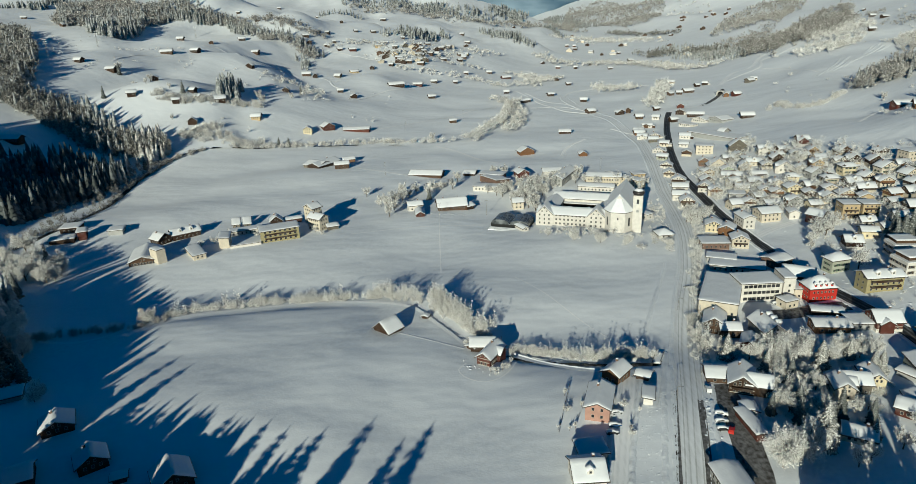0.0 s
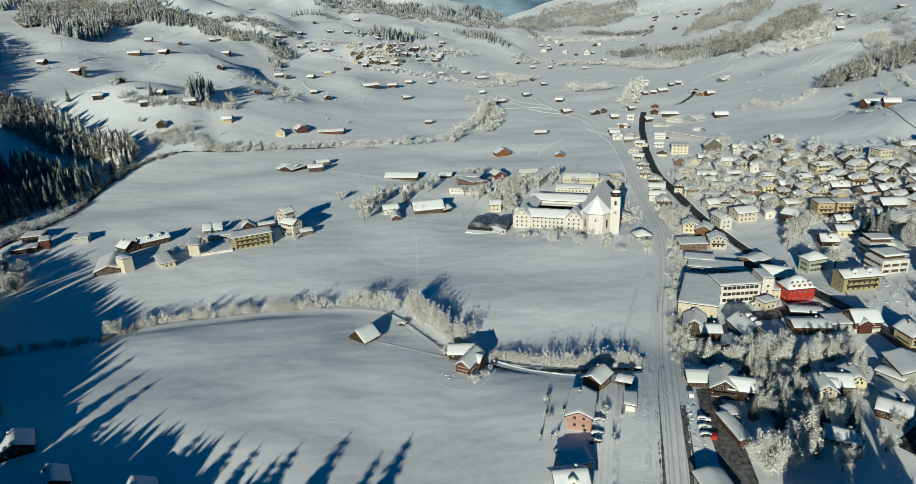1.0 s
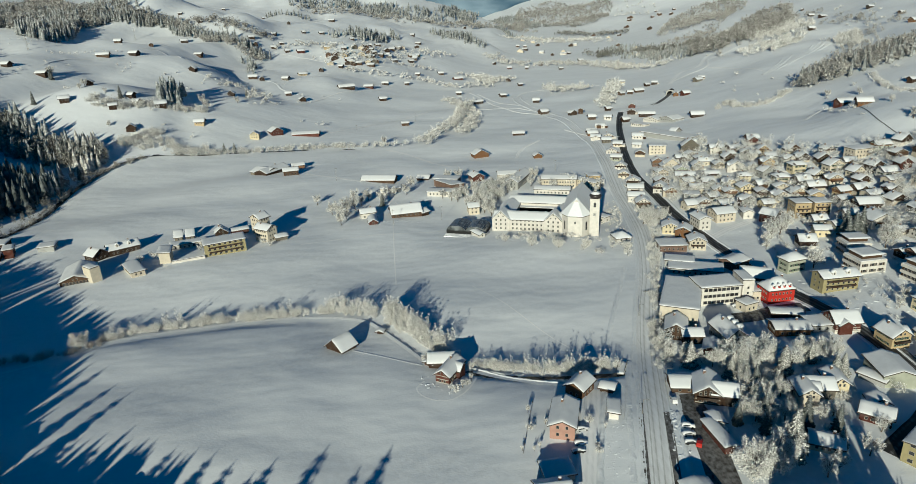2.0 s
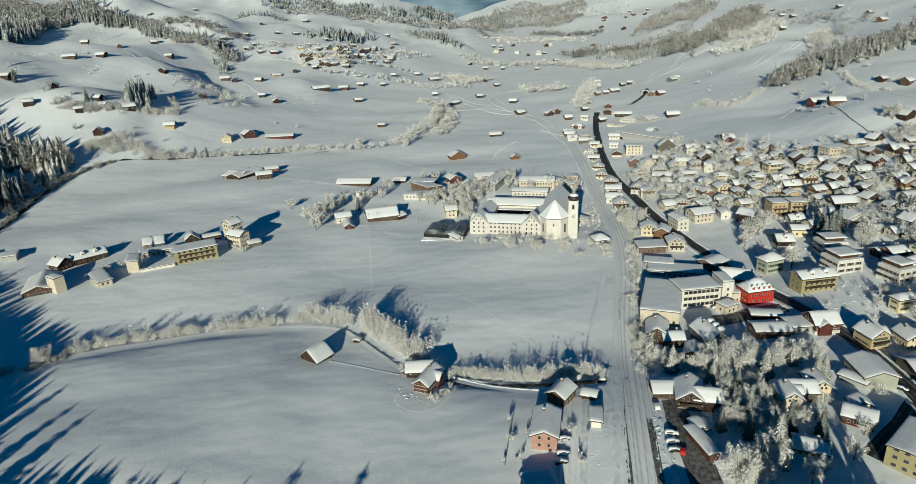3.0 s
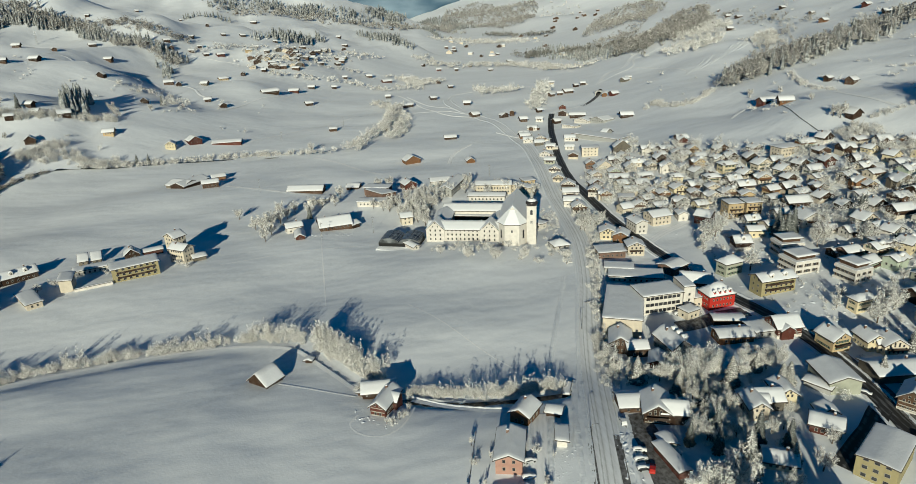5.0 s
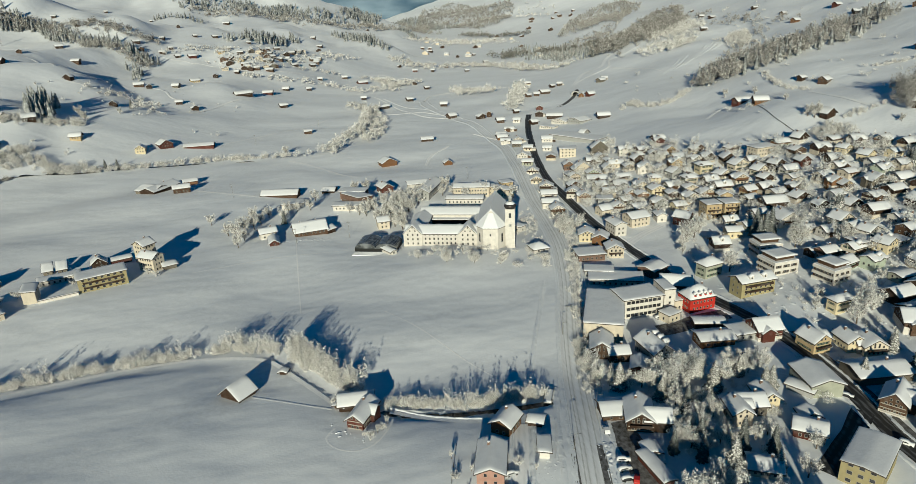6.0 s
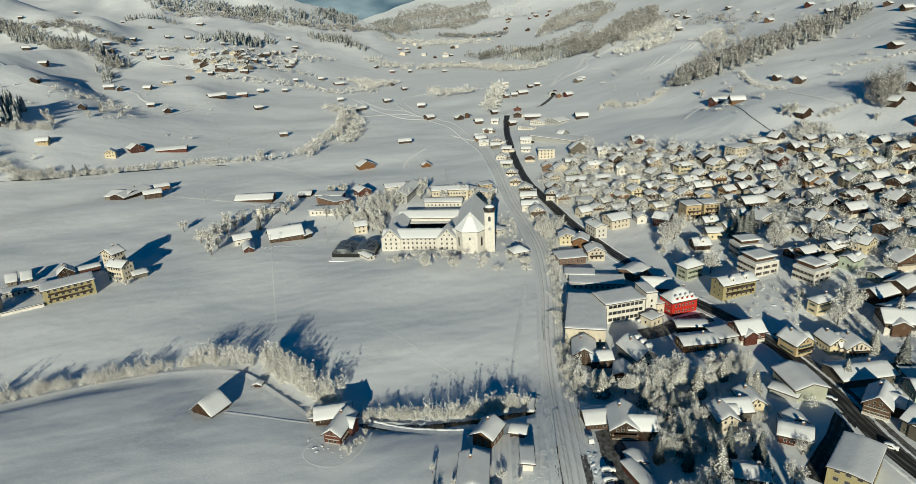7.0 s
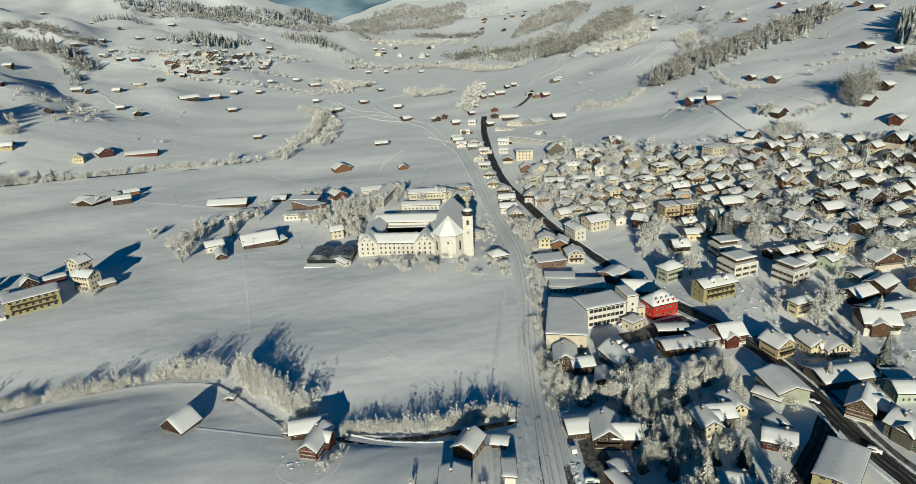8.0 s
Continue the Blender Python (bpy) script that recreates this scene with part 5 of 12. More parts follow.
ribbon("crossing_track", [(-8.4, 655.9), (27.2, 600.9), (46.4, 570.0)], 3.0, TRACK, "farm track across the white meadow", "path", lift=0.3)
ribbon("stream", STREAM_NEAR, 3.4, WATER, "narrow dark stream between snowy banks", "stream", lift=-1.35, step=3)
ribbon("brook", STREAM_FAR, 4.2, WATER, "dark brook along the foot of the hills", "stream", lift=-1.0, step=5)

# convent, church, nursery
convent(57.2, 400.3, -21)
church(105.2, 379.1, -21)
greenhouse(42.5, 403.5, -22, 25.0, 15.0)
house(46.6, 392.4, 24.3, 3.9, 12.0, 2.6, wall='white', ridge='y', pitch=25, rows=1, chim=0, label='small snowy shed beside the greenhouse', name='shed', category='shed', wins='f')
house(50.5, 444.2, 2.9, 7.4, 8.0, 5.5, wall='cream', roof='gable', ridge='x', rows=2, label='small cream house under snow by the convent garden')
house(121.1, 483.3, -15.9, 25.7, 10.0, 7, wall='cream', ridge='x', pitch=18, rows=3, gap=2.0, label='long cream school wing under a white roof', name='school_wing', category='school', chim=0)
house(112.4, 468.3, -20.5, 25.6, 9.0, 4, wall='white', ridge='x', pitch=15, rows=1, label='long low snow-covered annex', name='annex', category='building', chim=0)
house(92.2, 496.3, 61.0, 33.1, 10.0, 6, wall='grey', ridge='x', pitch=28, rows=2, label='grey house with steep snowy roof behind the convent')
house(136.9, 482.1, 33.0, 7.1, 34.0, 6, wall='cream', roof='flat', rows=2, label='flat-roofed cream school building', name='school_wing', category='school', chim=0)
house(149.4, 489.5, 2.5, 8.7, 8.0, 6, wall='ochre', roof='flat', rows=2, label='small ochre house with flat snowy roof', chim=0)
house(128.0, 408.2, 30.7, 5.4, 16.0, 4, wall='white', roof='flat', rows=1, label='low flat annex beside the church', name='annex', category='building', chim=0)
house(128.0, 362.7, 4.5, 8.6, 8.0, 3, wall='white', roof='hip', pitch=30, rows=1, label='small pavilion with hipped snowy roof', name='pavilion', category='pavilion', chim=0)

# school, hall and houses beside the through road
house(127.0, 276.7, -27.1, 16.4, 34.0, 8, wall='cream', roof='flat', rows=0, wins='f', chim=0, over=0.5, label='large cream flat-roofed hall under smooth snow', name='hall', category='hall')
house(145.8, 282.3, -0.4, 19.1, 13.0, 9.5, wall='white', roof='flat', rows=3, wins='fl', chim=0, over=0.6, gap=2.1, size=(1.9, 1.6), storey=3.1, label='white three-storey school with long window bands', name='school', category='school')
house(160.4, 283.7, -5.1, 5.4, 12.0, 11, wall='white', roof='flat', rows=3, chim=0, over=0.2, label='white stair tower of the school', name='stair_tower', category='building')
house(166.1, 281.9, -1.8, 7.4, 10.0, 5, wall='cream', roof='flat', rows=1, chim=0, over=0.2, label='low cream link building with flat snowy roof', name='annex', category='building')
house(155.4, 270.1, 17.0, 7.1, 6.1, 4, wall='cream', roof='flat', rows=1, chim=0, over=0.4, label='low cream entrance building under snow', name='annex', category='building')
house(172.6, 276.2, 2.5, 13.0, 9.4, 7.2, wall='red', roof='hip', pitch=42, rows=2, size=(0.8, 1.1), gap=1.9, wins='flr', label='bright red three-storey house with steep snowy hipped roof', dormers=4, small=True, dormer_wall='red', first=1.6, storey=2.9, chim=1, over=0.5)
house(202.8, 278.0, 1.5, 17.9, 8.7, 7.6, wall='olive', ridge='x', rows=3, label='olive green apartment house with snowy gable roof', balc='f', name='apartment_house', category='apartment house', dormers=2, wins='flb', pitch=24)
house(198.3, 305.4, 10.9, 10.7, 6.9, 7.5, wall='green', roof='hip', pitch=35, rows=3, gap=2.0, label='grey-green villa with hipped snowy roof', shutters=True, name='villa', category='villa')
house(174.2, 318.3, 25.4, 11.9, 10.0, 4.2, wall='brick', ridge='x', pitch=14, rows=1, label='low red-brick workshop under snow', name='workshop', category='workshop', chim=0)
house(175.4, 298.1, -28, 15, 9, 4.5, wall='wood', ridge='x', pitch=36, rows=1, label='timber house with broad steep snowy roof')
house(150.8, 313.4, -24, 26, 11, 3.6, wall='grey', roof='flat', rows=1, label='row of low flat-roofed workshops in the shade', name='workshop', category='workshop', chim=0)
house(146.7, 324.2, -24, 14, 8, 3.2, wall='grey', roof='flat', rows=1, label='low flat-roofed garage in the shade', name='garage', category='garage', chim=0)
house(150.6, 344.5, -7.3, 14.5, 11.0, 3.8, wall='brick', roof='flat', rows=1, label='flat-roofed brick shop under snow', name='shop', category='shop', chim=0)
house(165.1, 344.0, -14, 9, 9, 5.5, wall='beige', ridge='y', rows=2, label='beige house with timber balconies', balc='f')
house(160.2, 369.1, -20, 9, 9, 4.8, wall='yellow', ridge='y', rows=2, label='pale yellow house with snowy roof')
house(165.7, 362.3, -30, 8.5, 9, 4.6, wall='orange', ridge='y', rows=2, label='timber-fronted house with snowy roof')
house(182.2, 375.9, 2.9, 7.4, 12.0, 7, wall='white', ridge='y', pitch=22, rows=3, label='white apartment house with snowy gable', name='apartment_house', category='apartment house')
house(201.0, 386.6, 5.6, 12.7, 11.0, 6, wall='beige', ridge='x', pitch=22, rows=2, label='beige house with red-brown gable boards', wins='flr')
house(226.2, 374.5, -52.2, 9.4, 9.0, 5, wall='redwood', ridge='x', pitch=30, rows=2, label='red-stained timber farmhouse with snowy roof', wins='flr', gap=2.0)
house(217.3, 386.0, -12, 6, 8, 4.5, wall='white', ridge='y', rows=2, label='small white house with red ground floor')
house(166.8, 257.9, -17.1, 12.5, 6.0, 3, wall='dark', ridge='x', pitch=8, rows=0, label='open car shelter under thick snow', name='car_shelter', category='shelter', chim=0)
house(160.8, 245.1, -9.6, 14.0, 9.0, 3.6, wall='orange', ridge='x', pitch=14, rows=1, label='long timber shed with broad snowy roof', name='shed', category='shed', chim=1)
house(173.3, 244.9, -3.1, 8.8, 9.0, 3.4, wall='grey', roof='flat', rows=1, label='grey flat-roofed garage under snow', name='garage', category='garage', chim=0)
house(182.3, 242.6, -5.1, 10.5, 10.0, 4.8, wall='redwood', bands=2, ridge='x', pitch=32, rows=2, size=(0.8, 1.1), label='old timber house with red and white front', wins='flr', gap=1.8, base='white', wings=[(-1.5, -3.0, 5.4, 6.6, 4.2, 'y')])
house(133.5, 244.9, 3.3, 8.5, 14.0, 5.5, wall='grey', ridge='y', pitch=38, rows=2, balc='f', gap=1.8, size=(0.8, 1.1), label='grey house with dormers in its steep snowy roof', dormers=3)
house(115.2, 254.6, -24, 8.5, 12, 5, wall='wood', ridge='y', pitch=32, rows=2, gap=1.8, size=(0.8, 1.1), label='brown timber house with snowy roof close to the road')
house(119.0, 247.9, -10, 8, 7, 4.2, wall='wood', ridge='x', pitch=26, rows=1, label='small brown house among frosted trees')
house(123.1, 237.5, -30, 6, 9, 3, wall='redwood', ridge='y', pitch=24, rows=1, label='small red shed with snowy roof', name='shed', category='shed', chim=0)

# farm beside the road
house(98.9, 211.5, -11.3, 8.8, 9.0, 2.9, wall='wood', ridge='x', pitch=22, rows=1, label='brown barn with snowy roof beside the yard', name='barn', category='barn', chim=0, wins='f')
house(105.0, 204.6, -22.0, 8.8, 12.5, 4.6, wall='dark', ridge='y', pitch=35, rows=2, gap=1.5, size=(0.9, 1.1), label='dark timber farmhouse with carved gable, cross wing and balcony', name='farmhouse', category='farmhouse', balc='f', wins='fl', bands=2, wings=[(5.6, -2.2, 8.4, 7.6, 4.6, 'x')])
house(100.3, 188.2, -7.5, 4.6, 5.0, 2.5, wall='white', ridge='y', pitch=20, rows=0, label='small garage under a snow cap', name='garage', category='garage', chim=0)
house(80.6, 154.4, 2.3, 8.2, 13.0, 4, wall='grey', ridge='y', pitch=14, rows=1, label='low workshop with blue-shaded snowy roof', name='workshop', category='workshop', chim=0)
house(97.4, 180.0, 4, 3.5, 14, 3, wall='redwood', ridge='y', pitch=10, rows=0, label='narrow red shed under snow', name='shed', category='shed', chim=0)
house(129.0, 172.2, -30.8, 9.3, 7.0, 3, wall='cream', ridge='x', pitch=24, rows=1, label='long low cream house with red end wall', wins='f', gap=1.7)
house(136.9, 196.1, -13.5, 6.4, 9.0, 5.2, wall='beige', ridge='y', pitch=34, rows=2, size=(0.8, 1.1), label='beige shingled house with dark windows', wins='flr', gap=1.7, wings=[(2.4, 2.2, 5.0, 4.6, 4.4, 'x')])
house(143.5, 199.3, -12, 9, 8, 4.6, wall='greywood', ridge='x', pitch=30, rows=2, gap=1.8, size=(0.8, 1.1), label='weathered shingled house between its neighbours')
house(151.1, 201.3, -12, 6.5, 9, 5, wall='yellow', ridge='y', pitch=34, rows=2, size=(0.8, 1.1), label='bright yellow shingled house', gap=1.7)
house(137.4, 201.9, -20, 4, 7, 3, wall='dark', ridge='y', pitch=30, rows=0, label='small dark shed with snowy roof', name='shed', category='shed', chim=0)
house(154.0, 182.9, -40.9, 9.3, 8.0, 3.6, wall='redwood', ridge='x', pitch=22, rows=1, label='red timber house with wide snowy roof', wins='f', gap=2.0)
house(159.1, 189.3, -14, 6, 5, 3, wall='grey', ridge='y', pitch=30, rows=1, label='small grey outbuilding in the shade', name='shed', category='shed', chim=0)
house(175.9, 205.6, -10.7, 11.5, 14.6, 5.2, wall='green', ridge='y', pitch=20, rows=2, size=(0.8, 1.1), wins='l', gap=2.0, label='grey-green workshop with plain gable and snowy roof', name='workshop', category='workshop', chim=0)
house(168.8, 204.0, -60, 9, 5, 2.6, wall='grey', ridge='x', pitch=10, rows=0, label='low snow-covered lean-to beside the workshop', name='shed', category='shed', chim=0)
house(158.6, 164.0, -57.0, 11.0, 20.0, 7.5, wall='olive', roof='gable', ridge='y', pitch=5, rows=3, snow=0.12, over=0.5, gap=2.6, size=(1.5, 1.3), label='olive apartment house with thin snow on its metal roof', name='apartment_house', category='apartment house', chim=0)
house(203.1, 206.4, -8.1, 20.7, 12.0, 4, wall='greywood', ridge='x', pitch=16, rows=0, label='long open timber shed with snowy roof', name='shed', category='shed', chim=1)
house(193.4, 188.2, -55.0, 8.0, 12.0, 5.4, wall='wood', bands=3, ridge='y', pitch=40, rows=2, size=(0.8, 1.1), label='half-timbered gable house beside the through road', wins='flr', gap=1.5, base='white', wings=[(3.6, 1.5, 7.0, 6.0, 4.6, 'x')])
house(197.8, 190.0, -20, 8, 7, 4, wall='greywood', ridge='x', pitch=28, rows=1, label='weathered annex of the gable house', name='annex', category='building')
house(195.6, 171.0, 8.0, 9.0, 13.0, 5.4, wall='greywood', ridge='y', pitch=36, rows=2, size=(0.8, 1.1), label='grey shingled gable house with long dormer', wins='flr', gap=1.6, shutters=True, wings=[(-2.8, 0.5, 4.6, 6.4, 5.0, 'x')])
house(213.8, 189.0, -20, 10, 8, 4.5, wall='mint', ridge='x', pitch=24, rows=2, gap=1.8, size=(0.8, 1.1), label='pale green house with snowy roof')
house(220.0, 197.2, -20, 9, 7, 3, wall='grey', roof='flat', rows=1, label='flat-roofed grey garage under snow', name='garage', category='garage', chim=0)
house(194.9, 229.1, 4.1, 8.4, 9.3, 5.5, wall='ochre', ridge='y', pitch=34, rows=2, balc='f', size=(0.8, 1.1), label='ochre timber house with many small windows', gap=1.7, wins='flr', shutters=True, wings=[(3.4, 0.8, 6.0, 5.2, 4.6, 'x')])
house(209.6, 226.5, -6.0, 7.3, 9.0, 4.8, wall='yellow', ridge='y', pitch=34, rows=2, size=(0.8, 1.1), label='yellow shingled house with snowy gable', gap=1.7, wings=[(2.8, 1.0, 5.0, 5.0, 4.2, 'x')])
house(214.9, 221.5, -14, 9, 9, 4.6, wall='cream', ridge='y', pitch=32, rows=2, balc='f', size=(0.8, 1.1), label='cream shingled house with white roof', gap=1.7, wings=[(-3.2, 0.5, 5.0, 5.4, 4.2, 'x')])
house(227.7, 251.1, 4.4, 10.5, 5.2, 6.4, wall='yellow', roof='hip', pitch=26, rows=2, size=(0.8, 1.1), label='pale yellow villa with hipped snowy roof', gap=1.8, name='villa', category='villa', shutters=True)
house(244.1, 228.0, -29.5, 13.3, 13.0, 5, wall='wood', ridge='x', pitch=26, rows=2, size=(0.8, 1.1), label='large brown chalet with cross gable and balconies', balc='f', base='tall', wins='fl', gap=2.0, name='chalet', category='chalet', wings=[(-1.0, -5.0, 6.6, 6.0, 4.6, 'y')])
house(254.6, 231.3, -6, 24, 10, 4.4, wall='wood', ridge='x', pitch=20, rows=1, label='long timber stable with broad snowy roof', name='stable', category='stable')
house(257.0, 248.4, 6.5, 15.2, 9.2, 3.3, wall='dark', ridge='x', pitch=28, rows=0, label='big dark timber barn with sheer snowy roof', name='barn', category='barn', chim=0)
house(267.8, 248.0, 16, 12, 9, 4, wall='dark', ridge='x', pitch=26, rows=0, label='dark timber barn with snowy roof', name='barn', category='barn', chim=0)
house(268.1, 258.9, 4, 10, 7, 3, wall='green', ridge='x', pitch=12, rows=1, label='low green shed under snow', name='shed', category='shed', chim=0)
modern_block(229.5, 294.6, 2.6, 14.2, 12.6, 6)
modern_block(237.4, 314.2, -6.4, 12.9, 10.6, 6)
modern_block(244.0, 275.5, 9.6, 11.2, 12.0, 6)
house(273.3, 290.1, 4, 11, 9, 5, wall='concrete', roof='flat', rows=2, label='flat-roofed grey house on the slope', chim=0)

# village on the slope
house(256.6, 292.9, 4, 9.0, 7.2, 4.6, wall='pink', ridge='x', pitch=26, rows=2, label='salmon pink village house under a thick white gable roof', group='village houses')
house(267.3, 288.0, 12, 9.0, 7.2, 4.8, wall='beige', ridge='x', pitch=30, rows=2, label='beige village house under a thick white gable roof', group='village houses', dormers=1, shutters=True)
house(255.2, 279.7, 16, 9.0, 7.2, 4.8, wall='mint', ridge='x', pitch=30, rows=2, label='pale green village house under a thick white gable roof', group='village houses')
house(266.4, 274.7, 14, 9.5, 7.2, 4.6, wall='mint', ridge='x', pitch=24, rows=2, label='pale green village house under a thick white gable roof', group='village houses', dormers=1)
house(283.3, 296.2, 13, 9.0, 7.2, 5, wall='white', ridge='y', pitch=28, rows=2, label='white plastered village house with gable to the street, snowy roof', group='village houses')
house(280.0, 282.1, 15, 9.0, 7.7, 5, wall='yellow', ridge='y', pitch=28, rows=2, label='pale yellow village house with gable to the street, snowy roof', group='village houses', dormers=1)
house(283.3, 261.3, -9, 14, 9, 4.4, wall='wood', ridge='y', pitch=28, rows=2, label='brown timber village house with gable to the street, snowy roof', group='village houses', dormers=1)
house(303.1, 271.1, 15, 10.8, 8.1, 4.6, wall='green', ridge='x', pitch=28, rows=2, label='grey-green village house under a thick white gable roof', group='village houses', dormers=1)
house(245.5, 356.8, -5, 8.1, 7.2, 3.4, wall='white', ridge='x', pitch=30, rows=1, label='white plastered village house under a thick white gable roof', group='village houses', dormers=1)
house(236.9, 340.9, -14, 8.6, 7.2, 4.4, wall='yellow', ridge='x', pitch=24, rows=2, label='pale yellow village house under a thick white gable roof', group='village houses')
house(221.1, 330.1, -12, 8.6, 8.1, 5, wall='dark', ridge='x', pitch=32, rows=2, label='dark timber village house under a thick white gable roof', group='village houses', dormers=1)
house(268.5, 338.8, -4, 14, 12, 4.4, wall='white', ridge='y', pitch=28, rows=2, label='white plastered village house with gable to the street, snowy roof', group='village houses')
house(279.8, 363.3, -6, 14, 9, 5, wall='white', ridge='x', pitch=32, rows=2, label='white plastered village house under a thick white gable roof', group='village houses')
house(225.1, 424.1, -6, 8.1, 7.2, 4.8, wall='white', ridge='y', pitch=26, rows=2, label='white plastered village house with gable to the street, snowy roof', group='village houses')
house(241.5, 413.0, -10, 7.2, 7.2, 5, wall='white', ridge='y', pitch=24, rows=2, label='white plastered village house with gable to the street, snowy roof', group='village houses')
house(247.5, 401.5, -4, 9.0, 8.1, 5, wall='cream', ridge='y', pitch=28, rows=2, label='cream plastered village house with gable to the street, snowy roof', group='village houses')
house(260.1, 403.0, -5, 10.8, 7.2, 4, wall='cream', ridge='y', pitch=26, rows=2, label='cream plastered village house with gable to the street, snowy roof', group='village houses', dormers=1)
house(266.4, 392.4, -13, 8.1, 7.2, 4.6, wall='ochre', ridge='y', pitch=26, rows=2, label='ochre village house with gable to the street, snowy roof', group='village houses')
house(237.3, 426.0, -4, 9.9, 8.1, 5, wall='yellow', ridge='y', pitch=26, rows=2, label='pale yellow village house with gable to the street, snowy roof', group='village houses')
house(251.7, 430.4, 5, 9.9, 7.2, 2.6, wall='white', ridge='x', pitch=34, rows=2, label='white plastered village house under a thick white gable roof', group='village houses', fine=False, over=0.9, shutters=True)
house(275.0, 407.4, -4, 10.8, 7.2, 4, wall='dark', ridge='x', pitch=34, rows=2, label='dark timber village house under a thick white gable roof', group='village houses', balc='f', fine=False, over=0.9, dormers=1)
house(273.7, 419.8, 8, 9.9, 7.2, 4, wall='dark', ridge='x', pitch=38, rows=2, label='dark timber village house under a thick white gable roof', group='village houses', fine=False, over=0.9, dormers=1)
house(263.0, 427.9, -2, 9.0, 8.1, 6.4, wall='beige', ridge='y', pitch=32, rows=3, label='beige village house with hipped snowy roof', group='village houses', roof='hip', fine=False, over=0.9, shutters=True)
house(246.7, 445.8, -11, 7.2, 7.2, 5.4, wall='yellow', ridge='y', pitch=34, rows=2, label='pale yellow village house with hipped snowy roof', group='village houses', roof='hip', fine=False, over=0.9)
house(232.6, 467.1, -1, 10.8, 7.2, 2.6, wall='cream', ridge='x', pitch=34, rows=2, label='cream plastered village house under a thick white gable roof', group='village houses', fine=False, over=0.9)
house(288.7, 409.2, -7, 9.0, 8.1, 4.6, wall='beige', ridge='y', pitch=30, rows=2, label='beige plastered village house with gable to the street, snowy roof', group='village houses', balc='f', fine=False, over=0.9)
house(281.7, 389.6, 8, 8.1, 7.2, 5, wall='ochre', ridge='x', pitch=30, rows=2, label='ochre village house under a thick white gable roof', group='village houses')
house(299.7, 426.3, 5, 11.7, 8.1, 5, wall='cream', ridge='y', pitch=30, rows=2, label='cream plastered village house with gable to the street, snowy roof', group='village houses', fine=False, over=0.9, shutters=True)
house(301.2, 440.8, -13, 9.0, 9.0, 5, wall='dark', ridge='y', pitch=36, rows=2, label='dark timber village house with gable to the street, snowy roof', group='village houses', balc='f', fine=False, over=0.9)
house(282.0, 440.3, 0, 9.9, 8.1, 6, wall='yellow', ridge='y', pitch=32, rows=2, label='pale yellow village house with hipped snowy roof', group='village houses', roof='hip', fine=False, over=0.9, shutters=True)
house(285.1, 456.1, 1, 8.1, 8.1, 4.6, wall='white', ridge='y', pitch=30, rows=2, label='white plastered village house with gable to the street, snowy roof', group='village houses', fine=False, over=0.9)
house(293.4, 453.5, -3, 8.1, 8.1, 4.6, wall='dark', ridge='y', pitch=34, rows=2, label='dark timber village house with gable to the street, snowy roof', group='village houses', fine=False, over=0.9)
house(270.8, 459.5, -5, 8.1, 8.1, 5.4, wall='ochre', ridge='y', pitch=32, rows=2, label='ochre village house with gable to the street, snowy roof', group='village houses', fine=False, over=0.9, dormers=1)
house(252.9, 470.0, -13, 10.8, 8.1, 4.6, wall='white', ridge='y', pitch=32, rows=2, label='white plastered village house with gable to the street, snowy roof', group='village houses', fine=False, over=0.9)
house(258.2, 492.8, -6, 8.1, 8.1, 5, wall='dark', ridge='y', pitch=38, rows=2, label='dark timber village house with gable to the street, snowy roof', group='village houses', balc='f', fine=False, over=0.9)
house(244.3, 500.7, -17, 10.8, 7.2, 4, wall='cream', ridge='x', pitch=30, rows=2, label='cream plastered village house under a thick white gable roof', group='village houses', fine=False, over=0.9, dormers=1)
house(218.9, 509.0, -7, 15, 8, 4.6, wall='cream', ridge='y', pitch=36, rows=2, label='cream plastered village house with gable to the street, snowy roof', group='village houses', fine=False, over=0.9, shutters=True)
house(215.8, 528.2, -13, 8.1, 7.2, 4.6, wall='brick', ridge='y', pitch=32, rows=2, label='brick-red village house with gable to the street, snowy roof', group='village houses', fine=False, over=0.9)
house(275.6, 497.9, -16, 8.1, 7.2, 2.6, wall='white', ridge='y', pitch=30, rows=2, label='white plastered village house with gable to the street, snowy roof', group='village houses', fine=False, over=0.9)
house(284.9, 490.5, -14, 7.2, 7.2, 3.8, wall='ochre', ridge='y', pitch=36, rows=2, label='ochre village house with gable to the street, snowy roof', group='village houses', fine=False, over=0.9)
house(264.9, 526.4, -11, 10.8, 7.2, 5.4, wall='white', ridge='x', pitch=30, rows=2, label='white plastered village house under a thick white gable roof', group='village houses', fine=False, over=0.9, dormers=1, shutters=True)
house(254.0, 551.9, -12, 14, 8, 6, wall='greywood', ridge='y', pitch=38, rows=2, label='weathered grey timber village house with its gable streetward, snowy roof', group='village houses', fine=False, over=0.9, dormers=1)
house(229.4, 563.0, -18, 14, 9, 8, wall='cream', ridge='x', pitch=11, rows=3, label='cream plastered village house with flat snowy roof', group='village houses', roof='flat', chim=0, fine=False, over=0.9)
house(293.8, 521.9, -18, 7.2, 8.1, 4.6, wall='redwood', ridge='y', pitch=32, rows=2, label='red-stained timber village house, gable to the street, snowy roof', group='village houses', fine=False, over=0.9)
